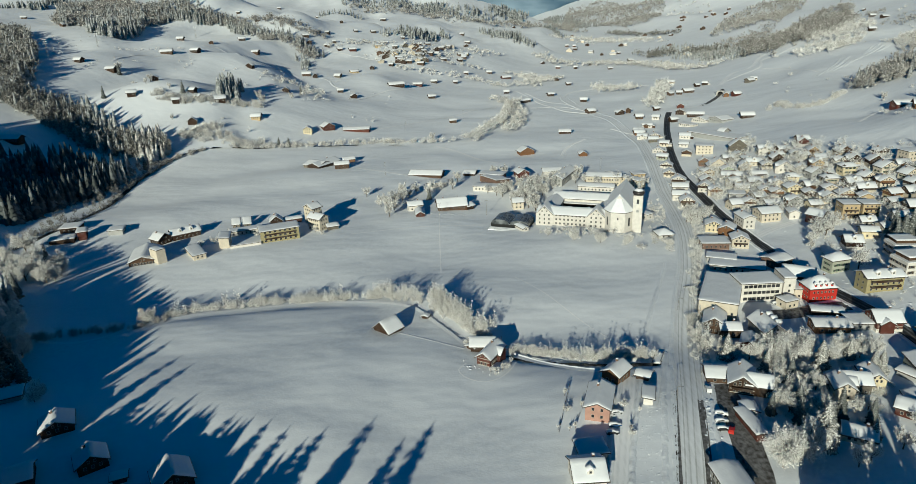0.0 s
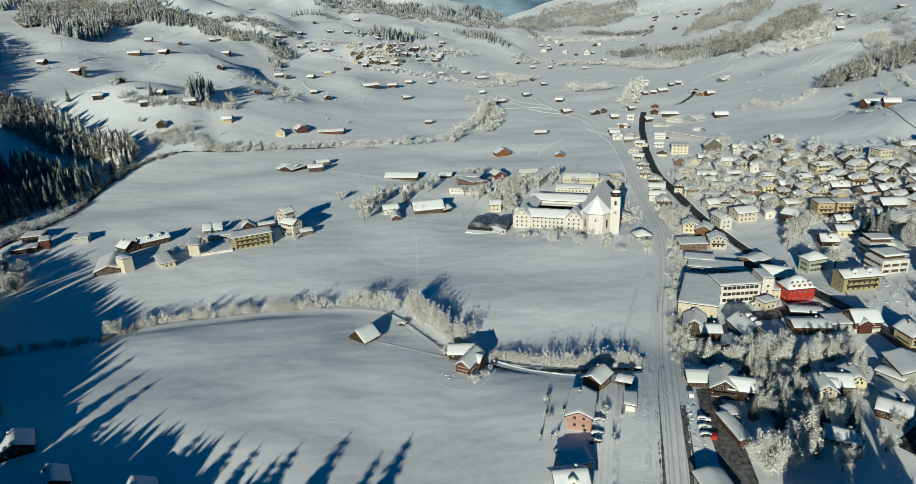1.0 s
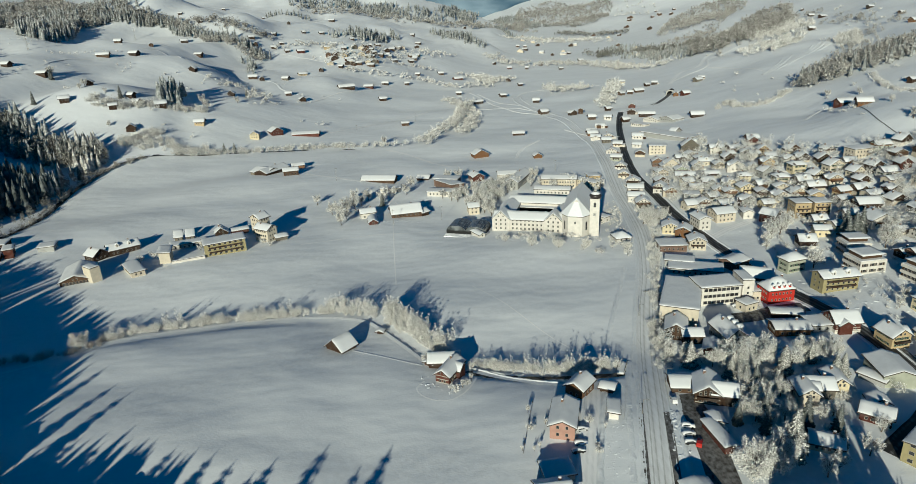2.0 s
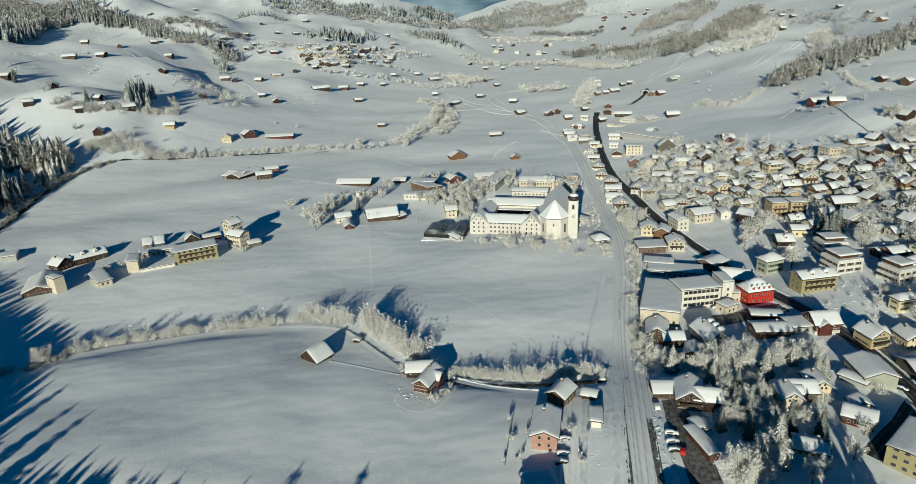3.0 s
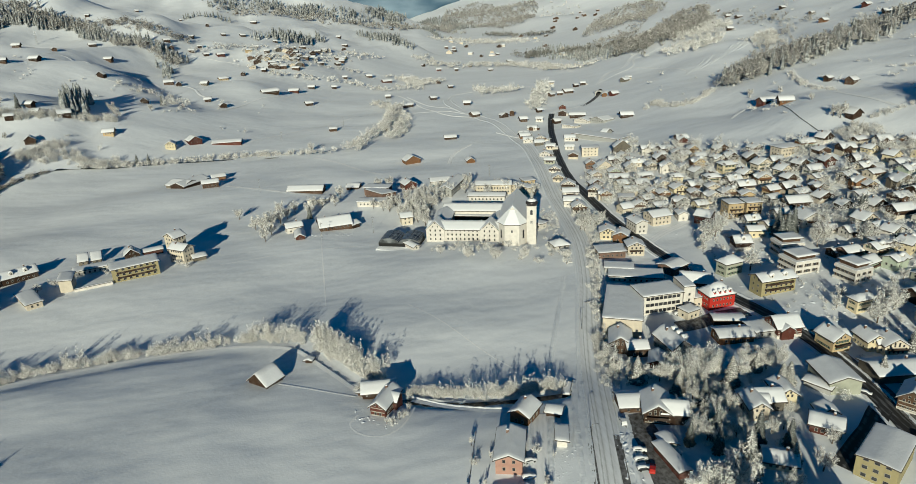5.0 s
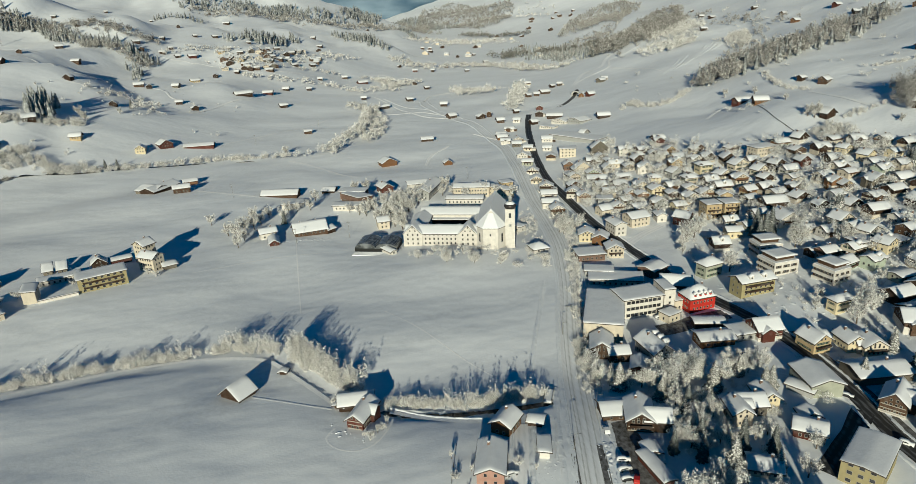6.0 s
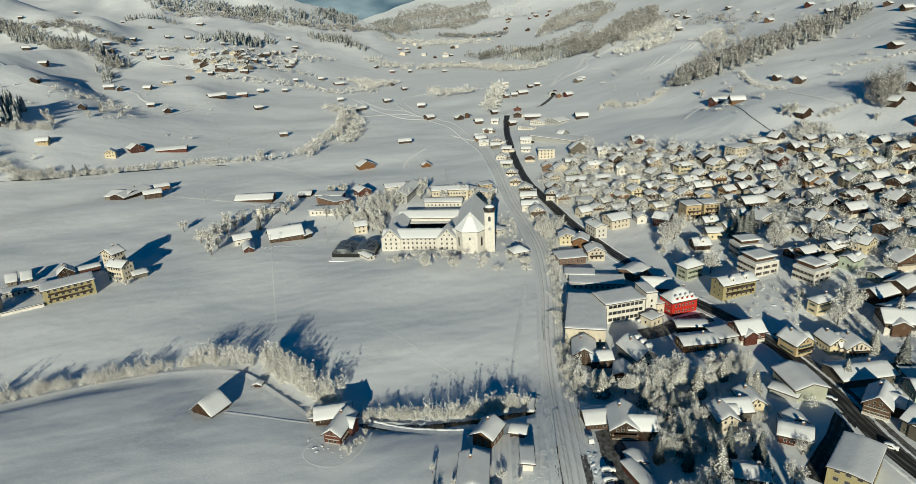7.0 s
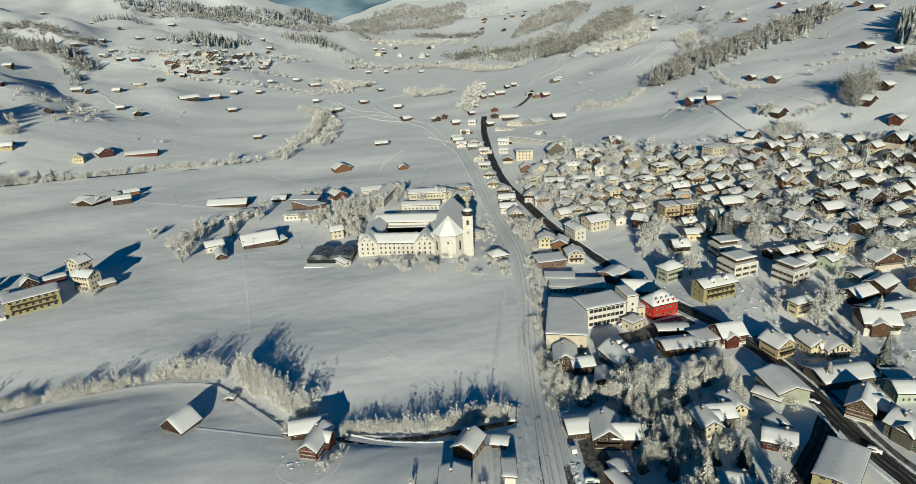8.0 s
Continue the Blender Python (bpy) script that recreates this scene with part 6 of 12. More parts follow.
house(189.7, 439.3, -12, 8.1, 8.1, 5, wall='cream', ridge='y', pitch=28, rows=2, label='cream plastered village house with gable to the street, snowy roof', group='village houses')
house(187.2, 452.2, -28, 8.1, 8.1, 5, wall='white', ridge='y', pitch=30, rows=2, label='white plastered village house with gable to the street, snowy roof', group='village houses')
house(216.6, 476.4, -16, 14, 7, 3, wall='white', ridge='x', pitch=30, rows=1, label='white plastered village house under a thick white gable roof', group='village houses', fine=False, over=0.9, shutters=True)
house(199.7, 427.8, -18, 9.9, 8.1, 4.4, wall='grey', ridge='x', pitch=5, rows=2, label='grey village house with flat snowy roof', group='village houses', roof='flat', chim=0)
house(163.7, 422.7, -13, 9.0, 8.1, 5, wall='white', ridge='y', pitch=32, rows=2, label='white plastered village house with gable to the street, snowy roof', group='village houses')
house(165.2, 439.9, -16, 10.8, 7.2, 4.6, wall='white', ridge='x', pitch=28, rows=2, label='white plastered village house under a thick white gable roof', group='village houses')
house(172.0, 460.0, -15, 10.8, 7.2, 4.6, wall='white', ridge='x', pitch=28, rows=2, label='white plastered village house under a thick white gable roof', group='village houses')
house(177.3, 478.3, -20, 9.9, 7.2, 4.6, wall='white', ridge='y', pitch=28, rows=2, label='white plastered village house with gable to the street, snowy roof', group='village houses')
house(243.6, 373.4, -7, 9.6, 10, 9.5, wall='ochre', roof='flat', rows=3, label='ochre apartment block with balconies and flat snowy roof', name='apartment_house', category='apartment house', group='ochre apartment blocks', chim=0, over=0.4, balc='f', wins='flr', gap=2.2)
house(254.4, 371.2, -7, 9.6, 10, 8.5, wall='ochre', roof='flat', rows=3, label='ochre apartment block with balconies and flat snowy roof', name='apartment_house', category='apartment house', group='ochre apartment blocks', chim=0, over=0.4, balc='f', wins='flr', gap=2.2)
house(323.3, 433.6, 8, 18, 10, 6.5, wall='beige', ridge='x', pitch=11, rows=3, label='beige village house with flat snowy roof', group='village houses', roof='flat', chim=0, fine=False, over=0.9)
house(315.1, 407.6, 12, 9.0, 7.2, 4.4, wall='dark', ridge='y', pitch=30, rows=2, label='dark timber village house with gable to the street, snowy roof', group='village houses', fine=False, over=0.9)
house(326.1, 396.7, -4, 7.7, 7.2, 4.4, wall='redwood', ridge='y', pitch=36, rows=2, label='red-stained timber village house, gable to the street, snowy roof', group='village houses', fine=False, over=0.9)
house(315.6, 395.2, 3, 10.8, 7.2, 3.6, wall='white', ridge='x', pitch=32, rows=2, label='white plastered village house under a thick white gable roof', group='village houses', fine=False, over=0.9, shutters=True)
house(344.5, 402.8, -2, 9.9, 8.1, 4.4, wall='dark', ridge='x', pitch=32, rows=2, label='dark timber village house under a thick white gable roof', group='village houses', balc='f', fine=False, over=0.9)
house(341.0, 387.2, 2, 9.0, 7.2, 2.6, wall='dark', ridge='x', pitch=36, rows=2, label='dark timber village house under a thick white gable roof', group='village houses', fine=False, over=0.9)
house(336.4, 376.8, 9, 9.0, 7.2, 2.6, wall='beige', ridge='x', pitch=32, rows=2, label='beige village house under a thick white gable roof', group='village houses', fine=False, over=0.9, dormers=1)
house(368.9, 399.2, 1, 9.9, 7.2, 4.6, wall='white', ridge='x', pitch=38, rows=2, label='white plastered village house under a thick white gable roof', group='village houses', fine=False, over=0.9)
house(348.6, 427.9, 10, 9.0, 7.2, 4, wall='dark', ridge='y', pitch=38, rows=2, label='dark timber village house with gable to the street, snowy roof', group='village houses', fine=False, over=0.9, dormers=1)
house(337.4, 432.8, -1, 10.8, 7.2, 4, wall='mint', ridge='x', pitch=30, rows=2, label='pale green village house under a thick white gable roof', group='village houses', fine=False, over=0.9)
house(381.5, 389.6, 15, 9.9, 7.2, 4.6, wall='white', ridge='x', pitch=38, rows=2, label='white plastered village house under a thick white gable roof', group='village houses', fine=False, over=0.9, shutters=True)
house(356.6, 377.0, 14, 9.0, 7.2, 4.6, wall='yellow', ridge='y', pitch=30, rows=2, label='pale yellow village house with gable to the street, snowy roof', group='village houses', fine=False, over=0.9)
house(352.2, 366.1, 5, 9.0, 7.2, 4.4, wall='white', ridge='x', pitch=30, rows=2, label='white plastered village house under a thick white gable roof', group='village houses', fine=False, over=0.9)
house(349.3, 356.8, 10, 9.9, 8.1, 4.6, wall='mint', ridge='x', pitch=30, rows=2, label='pale green village house under a thick white gable roof', group='village houses', fine=False, over=0.9, dormers=1)
house(388.5, 377.9, 10, 9.9, 7.2, 3.6, wall='dark', ridge='x', pitch=36, rows=2, label='dark timber village house under a thick white gable roof', group='village houses', balc='f', fine=False, over=0.9)
house(385.6, 361.9, 14, 9.9, 7.2, 5, wall='cream', ridge='x', pitch=36, rows=2, label='cream plastered village house under a thick white gable roof', group='village houses', fine=False, over=0.9)
house(382.9, 345.0, 14, 9.9, 8.1, 4.6, wall='dark', ridge='x', pitch=30, rows=2, label='dark timber village house under a thick white gable roof', group='village houses', balc='f', fine=False, over=0.9)
house(398.8, 356.8, 16, 14, 10, 4.8, wall='dark', ridge='x', pitch=38, rows=2, label='dark timber village house under a thick white gable roof', group='village houses', fine=False, over=0.9)
house(370.9, 342.9, 3, 9.0, 7.2, 2.6, wall='yellow', ridge='x', pitch=36, rows=2, label='pale yellow village house under a thick white gable roof', group='village houses', fine=False, over=0.9, dormers=1)
house(373.0, 330.5, -1, 9.9, 7.2, 2.6, wall='green', ridge='x', pitch=32, rows=2, label='grey-green village house under a thick white gable roof', group='village houses', fine=False, over=0.9)
house(349.1, 341.8, 3, 9.9, 7.2, 4.4, wall='white', ridge='x', pitch=36, rows=2, label='white plastered village house under a thick white gable roof', group='village houses', fine=False, over=0.9)
house(336.0, 347.2, -3, 11.7, 8.1, 4.4, wall='greywood', ridge='y', pitch=32, rows=2, label='weathered grey timber village house with its gable streetward, snowy roof', group='village houses', fine=False, over=0.9)
house(334.8, 332.8, 7, 10.8, 8.1, 4.4, wall='dark', ridge='x', pitch=26, rows=2, label='dark timber village house under a thick white gable roof', group='village houses', balc='f')
house(352.2, 330.6, 19, 10.8, 8.1, 4.6, wall='dark', ridge='x', pitch=30, rows=2, label='dark timber village house under a thick white gable roof', group='village houses', fine=False, over=0.9, dormers=1)
house(351.6, 314.1, 11, 10.8, 8.1, 4.6, wall='dark', ridge='x', pitch=32, rows=2, label='dark timber village house under a thick white gable roof', group='village houses', balc='f')
house(335.1, 315.3, 3, 11.7, 8.1, 4.6, wall='dark', ridge='y', pitch=32, rows=2, label='dark timber village house with gable to the street, snowy roof', group='village houses', balc='f', dormers=1)
house(319.2, 359.9, -12, 8.1, 8.1, 4.6, wall='orange', ridge='y', pitch=34, rows=2, label='light larch village house with gable to the street, snowy roof', group='village houses', fine=False, over=0.9)
house(320.8, 354.1, -10, 7.2, 7.2, 4, wall='ochre', ridge='y', pitch=30, rows=2, label='ochre village house with gable to the street, snowy roof', group='village houses', fine=False, over=0.9)
house(331.0, 298.1, 13, 10.8, 8.1, 5, wall='green', ridge='x', pitch=28, rows=2, label='grey-green village house under a thick white gable roof', group='village houses')
house(306.6, 315.7, -1, 11.7, 8.1, 4.8, wall='wood', ridge='x', pitch=32, rows=2, label='brown timber village house under a thick white gable roof', group='village houses', balc='f')
house(284.3, 316.0, 8, 9.9, 8.1, 5, wall='beige', ridge='y', pitch=32, rows=2, label='beige village house with gable to the street, snowy roof', group='village houses')
house(281.7, 303.9, 16, 9.0, 7.2, 5, wall='white', ridge='x', pitch=28, rows=2, label='white plastered village house under a thick white gable roof', group='village houses')
house(307.7, 302.5, 11, 7.2, 7.2, 4, wall='white', ridge='x', pitch=28, rows=2, label='white plastered village house under a thick white gable roof', group='village houses', dormers=1, shutters=True)
house(311.7, 295.9, -6, 7.2, 7.2, 4.4, wall='white', ridge='y', pitch=26, rows=2, label='white plastered village house with gable to the street, snowy roof', group='village houses')
house(295.4, 343.0, 0, 8.1, 6.3, 3.4, wall='dark', ridge='y', pitch=28, rows=1, label='dark timber village house with gable to the street, snowy roof', group='village houses')
house(296.4, 361.4, 3, 10.8, 7.2, 3.4, wall='dark', ridge='y', pitch=28, rows=1, label='dark timber village house with gable to the street, snowy roof', group='village houses')
house(266.4, 320.9, 2, 9.0, 6.3, 3.2, wall='wood', ridge='x', pitch=26, rows=1, label='brown timber village house under a thick white gable roof', group='village houses', balc='f')
house(254.5, 299.0, 7, 7.2, 6.3, 2.8, wall='dark', ridge='x', pitch=24, rows=1, label='dark timber village house under a thick white gable roof', group='village houses')
house(363.2, 313.6, 0, 9.9, 8.1, 4.6, wall='dark', ridge='x', pitch=30, rows=2, label='dark timber village house under a thick white gable roof', group='village houses', fine=False, over=0.9)
house(386.2, 332.2, -1, 9.9, 8.1, 4.6, wall='dark', ridge='x', pitch=32, rows=2, label='dark timber village house under a thick white gable roof', group='village houses', balc='f', fine=False, over=0.9)
house(343.2, 293.0, 1, 9.9, 8.1, 4.6, wall='cream', ridge='x', pitch=24, rows=2, label='cream plastered village house under a thick white gable roof', group='village houses')
house(313.7, 267.7, 17, 9.9, 8.1, 4.6, wall='white', ridge='y', pitch=24, rows=2, label='white plastered village house with gable to the street, snowy roof', group='village houses', dormers=1)
house(402.3, 343.2, 6, 9.9, 8.1, 4.6, wall='dark', ridge='y', pitch=32, rows=2, label='dark timber village house with gable to the street, snowy roof', group='village houses', fine=False, over=0.9)
house(298.0, 251.3, 9, 10.8, 8.1, 4.6, wall='beige', ridge='x', pitch=30, rows=2, label='beige village house under a thick white gable roof', group='village houses', shutters=True)
house(282.4, 238.2, 6, 10.8, 8.1, 4.6, wall='wood', ridge='x', pitch=30, rows=2, label='brown timber village house under a thick white gable roof', group='village houses')
house(288.5, 283.2, 8, 8.1, 7.2, 3, wall='grey', ridge='x', pitch=5, rows=1, label='grey village house with flat snowy roof', group='village houses', roof='flat', chim=0)
house(272.6, 311.6, 4, 8.1, 7.2, 3.2, wall='white', ridge='x', pitch=32, rows=1, label='white plastered village house under a thick white gable roof', group='village houses')
house(291.9, 387.8, 8, 9.0, 7.2, 4, wall='wood', ridge='x', pitch=36, rows=2, label='brown timber village house under a thick white gable roof', group='village houses', fine=False, over=0.9)
house(304.3, 409.9, 9, 9.0, 7.2, 4, wall='cream', ridge='y', pitch=36, rows=2, label='cream plastered village house with gable to the street, snowy roof', group='village houses', fine=False, over=0.9, shutters=True)
house(309.4, 424.9, -4, 8.1, 7.2, 4.4, wall='white', ridge='x', pitch=32, rows=2, label='white plastered village house under a thick white gable roof', group='village houses', fine=False, over=0.9)
house(234.1, 493.3, -11, 8.1, 7.2, 4.4, wall='beige', ridge='y', pitch=38, rows=2, label='beige village house with gable to the street, snowy roof', group='village houses', fine=False, over=0.9)
house(220.8, 431.5, -12, 7.2, 7.2, 4.4, wall='white', ridge='y', pitch=30, rows=2, label='white plastered village house with gable to the street, snowy roof', group='village houses', shutters=True)
house(222.1, 451.5, -7, 8.1, 7.2, 4, wall='grey', ridge='x', pitch=30, rows=2, label='grey village house under a thick white gable roof', group='village houses', fine=False, over=0.9)
house(260.3, 461.0, -11, 7.2, 7.2, 4, wall='white', ridge='y', pitch=34, rows=2, label='white plastered village house with gable to the street, snowy roof', group='village houses', fine=False, over=0.9)
house(235.6, 527.6, -13, 8.1, 7.2, 4, wall='white', ridge='x', pitch=30, rows=2, label='white plastered village house under a thick white gable roof', group='village houses', fine=False, over=0.9)

# houses and barns on the meadow
house(-28.9, 262.7, -42.6, 9.5, 8.4, 1.9, wall='dark', ridge='y', pitch=40, rows=0, chim=0, label='small dark timber hay barn alone in the snow', name='barn', category='barn')
house(15.1, 235.8, -31.9, 5.9, 13.0, 4.4, wall='redwood', bands=3, ridge='y', pitch=36, rows=2, label='red and white banded farmhouse beside the stream', name='farmhouse', category='farmhouse', wins='flr', gap=1.6, wings=[(1.8, 2.0, 5.4, 5.0, 3.8, 'x')])
house(13.6, 246.0, -5.6, 12.3, 8.0, 3.6, wall='dark', ridge='x', pitch=26, rows=0, label='dark timber stable behind the farmhouse', name='stable', category='stable', chim=0)
house(9.0, 246.6, -39.6, 4.0, 6.0, 2, wall='wood', ridge='y', pitch=18, rows=0, label='low snowy lean-to beside the stable', name='shed', category='shed', chim=0)
house(-12.4, 274.4, -20, 2.6, 2.2, 1.4, wall='dark', ridge='y', pitch=20, rows=0, label='tiny snow-capped hut by the path', name='hut', category='hut', chim=0)
house(50.3, 194.9, -19.4, 8.2, 15, 5.2, wall='pink', ridge='y', pitch=24, rows=2, label='salmon pink house with long snowy roof', wins='flr', gap=2.4)
house(61.1, 214.0, -43.0, 6.9, 9.0, 4.4, wall='orange', ridge='y', pitch=30, rows=2, label='larch-clad house with snowy roof above the stream', wins='flr')
house(68.7, 198.4, -17.9, 3.2, 7.5, 2.8, wall='white', ridge='y', roof='mono', pitch=6, rows=0, label='white garden shed under snow', name='shed', category='shed', chim=0)
house(71.8, 214.0, -30.8, 4.8, 5.0, 2.2, wall='dark', ridge='x', pitch=16, rows=0, label='small dark shed with snowy roof', name='shed', category='shed', chim=0)
house(42.4, 172.7, 3.5, 8.7, 7.0, 2.8, wall='grey', roof='flat', rows=0, label='flat-roofed garages in blue shade', name='garage', category='garage', chim=0)
house(38.4, 160.5, 0.7, 9.3, 11.0, 5, wall='white', ridge='x', pitch=30, rows=2, label='white house with red shutters and dormer', dormers=1, dormer_wall=None)
house(-138.8, 195.5, 28, 10, 9, 2.8, wall='dark', ridge='y', pitch=26, rows=1, label='dark timber house in blue shade', wins='fr')
house(-119.1, 178.1, 32, 9, 8.5, 3.0, wall='dark', ridge='y', pitch=32, rows=1, label='dark timber farmhouse with half-lit snowy roof', wins='fr')
house(-89.7, 168.8, 30, 11, 10.5, 3.4, wall='dark', ridge='y', pitch=32, rows=1, label='dark barn with broad snowy roof', name='barn', category='barn', chim=0)
house(-107.0, 170.6, 20, 4, 3, 2.2, wall='redwood', ridge='x', pitch=14, rows=0, label='tiny red hut under snow', name='hut', category='hut', chim=0)
house(-139.7, 169.9, 24, 12, 9, 3.6, wall='dark', ridge='x', pitch=22, rows=0, label='low timber shed in blue shade', name='shed', category='shed', chim=0)
house(-172.3, 221.7, 24, 9, 8, 3, wall='grey', roof='flat', rows=0, label='flat snow-covered shed in the shade', name='shed', category='shed', chim=0)

# settlement by the brook
house(-180.2, 368.6, 14.5, 15.4, 24.0, 3.6, wall='wood', ridge='y', pitch=20, rows=1, gap=1.6, size=(1.2, 2.0), label='wooden hall with glazed gable and snowy roof', name='hall', category='hall', chim=0, wins='f', gable_win=True)
house(-169.1, 360.2, 50.0, 5.4, 8.0, 8.6, wall='cream', roof='flat', rows=0, label='windowless cream stair tower', name='stair_tower', category='building', chim=0, over=0.1)
house(-175.1, 417.7, 31.6, 17.7, 10.0, 4, wall='dark', ridge='x', pitch=28, rows=1, label='long dark timber house with dormers in the snow', dormers=2, wins='f')
house(-187.1, 407.4, 55.5, 9.7, 9.0, 4, wall='dark', ridge='y', pitch=34, rows=2, label='dark timber house with snowy gable')
house(-151.6, 370.6, 33.4, 7.1, 20.0, 3.2, wall='beige', roof='flat', rows=1, label='low beige flat-roofed building', chim=0, wins='f', name='workshop', category='workshop')
house(-138.2, 385.6, 10.7, 5.9, 12.0, 6.8, wall='cream', roof='mono', ridge='y', pitch=6, rows=0, label='plain cream block with sloping snowy roof', chim=0, name='hall', category='hall')
house(-132.6, 411.1, 18.2, 20.6, 7.0, 3.2, wall='white', roof='flat', rows=1, label='low white link building round a court', chim=0, name='annex', category='building')
house(-124.6, 381.4, 17.4, 18.4, 0.6, 1.6, wall='white', roof='flat', rows=0, over=0.05, snow=0.3, label='white garden wall capped with snow', chim=0, name='garden_wall', category='wall')
house(-106.8, 395.2, 19.4, 23.4, 12.0, 8, wall='olive', roof='flat', rows=3, chim=0, gap=3.1, size=(1.5, 1.3), wins='flr', label='olive flat-roofed apartment block on the meadow edge', name='apartment_house', category='apartment house', balc='f')
house(-116.2, 426.8, 14, 8, 7, 4, wall='dark', ridge='y', pitch=38, rows=1, label='dark house with steep snowy gable')
house(-105.9, 432.0, 19.5, 10.7, 6.0, 3, wall='redwood', ridge='x', pitch=14, rows=0, label='long red shed with snowy roof', chim=0, name='shed', category='shed')
house(-144.1, 428.9, 14, 4.5, 6, 3, wall='greywood', roof='mono', ridge='x', pitch=22, rows=1, label='grey house with sloping roof', chim=0)
house(-136.5, 428.7, 14, 4.5, 6, 3, wall='greywood', roof='mono', ridge='x', pitch=22, rows=1, label='grey house with sloping roof', chim=0)
house(-84.8, 411.5, 53.3, 7.9, 11.0, 8.6, wall='cream', ridge='y', rows=3, label='tall pale cream house with snowy gable', wins='flr', gap=1.9, pitch=30)
house(-90.9, 427.8, 47.9, 7.9, 9.0, 11.5, wall='cream', ridge='x', rows=4, label='higher rear part of the cream house', wins='fl', pitch=28, gap=2.2)
house(-91.5, 426.9, 17.8, 5.9, 8.0, 3.2, wall='white', roof='flat', rows=1, label='round-cornered glazed annex under snow', chim=0, name='annex', category='building')
house(-76.1, 411.1, 21.8, 7.0, 7.0, 2.6, wall='greywood', ridge='x', pitch=14, rows=0, label='low garage with snowy roof', chim=0, name='garage', category='garage')
house(-240.2, 413.8, 22.2, 5.1, 10.0, 5.5, wall='redwood', roof='flat', rows=0, label='red-brown block with flat snowy roof', chim=0)
house(-254.6, 428.4, 9.8, 11.5, 12.0, 3.4, wall='dark', roof='flat', rows=1, label='low dark building under snow', chim=0)
house(-249.7, 406.9, 19.1, 14.2, 9.0, 2.8, wall='dark', roof='flat', rows=0, label='low dark carport in blue shade', chim=0, name='carport', category='carport')
house(-221.9, 422.3, 11.1, 9.0, 9.0, 3, wall='grey', roof='flat', rows=0, label='low flat shed in the snow', chim=0, name='shed', category='shed')

# farms beyond the meadow
house(3.5, 443.9, 7.9, 20.3, 13.0, 3.2, wall='wood', ridge='x', pitch=33, rows=1, label='long timber farmhouse under a thick white roof', name='farmhouse', category='farmhouse', chim=2)
house(15.2, 443.4, 36.0, 5.8, 7.0, 2.6, wall='dark', ridge='x', pitch=24, rows=0, label='dark lean-to of the farmhouse', name='shed', category='shed', chim=0)
house(-18.4, 428.6, 4.5, 5.6, 12.0, 2.2, wall='redwood', ridge='y', pitch=32, rows=1, label='small red-brown barn with snowy roof', name='barn', category='barn', chim=0, wins='f')
house(-22.4, 443.9, 12, 10, 7, 4.4, wall='white', ridge='x', pitch=30, rows=1, label='white cottage behind the small barn')
house(-15.3, 542.8, -15.0, 27.6, 11.0, 2.3, wall='wood', ridge='x', pitch=26, rows=0, label='long stable with a wide snowy roof', name='stable', category='stable', chim=0)
house(21.7, 541.7, -20.0, 9.8, 9.0, 2.2, wall='dark', ridge='x', pitch=22, rows=0, label='dark barn with snowy roof by the track', name='barn', category='barn', chim=0)
house(38.2, 506.5, -22.7, 18.5, 10.0, 6, wall='brick', roof='flat', rows=2, label='flat-roofed brick school with window rows', name='school_wing', category='school', chim=0, gap=1.8)
house(38.9, 494.1, 32.1, 12.5, 20.0, 5, wall='brick', roof='mono', ridge='y', pitch=5, rows=1, label='long brick gym with snowy roof', name='gym', category='gym', chim=0)
house(31.7, 480.8, -16.0, 20.3, 9.0, 3.6, wall='white', roof='flat', rows=1, label='low white school wing', name='school_wing', category='school', chim=0)
house(-6.2, 505.1, -3.8, 15.3, 10.0, 4, wall='white', roof='flat', rows=1, label='low flat-roofed kindergarten under snow', name='kindergarten', category='school', chim=0)
house(62.2, 517.1, 14.5, 9.1, 11.0, 4.6, wall='redwood', ridge='y', pitch=30, rows=2, label='red timber house with snowy roof', chim=1)
house(87.2, 517.6, -3.2, 15.1, 10.0, 5, wall='white', ridge='x', pitch=18, rows=1, label='white building behind the frosted trees', chim=0)
house(-115.8, 592.1, -34.0, 18.2, 18.6, 2.9, wall='greywood', ridge='x', pitch=16, rows=0, label='big open cattle barn under snow', name='barn', category='barn', chim=0)
house(-110.3, 592.7, 55.8, 28.6, 14.0, 3.3, wall='dark', ridge='x', pitch=20, rows=0, label='dark cattle barn with broad snowy roof', name='barn', category='barn', chim=1)
house(-91.8, 577.4, 9.4, 12.4, 8.0, 4.4, wall='wood', ridge='x', pitch=26, rows=2, label='brown farmhouse beside the cattle barn', name='farmhouse', category='farmhouse')
house(-89.7, 607.8, 13.3, 10.9, 8.0, 3.4, wall='orange', ridge='x', pitch=22, rows=0, label='timber shed with snowy roof', name='shed', category='shed', chim=0)
house(-147.4, 719.8, 4, 9, 9, 4.8, wall='yellow', ridge='y', pitch=32, rows=2, label='yellow house at the foot of the hill')
house(-129.1, 740.0, 28.7, 12.9, 12.0, 3.6, wall='redwood', ridge='y', pitch=30, rows=1, label='red barn with snowy roof', name='barn', category='barn', chim=0, wins='f')
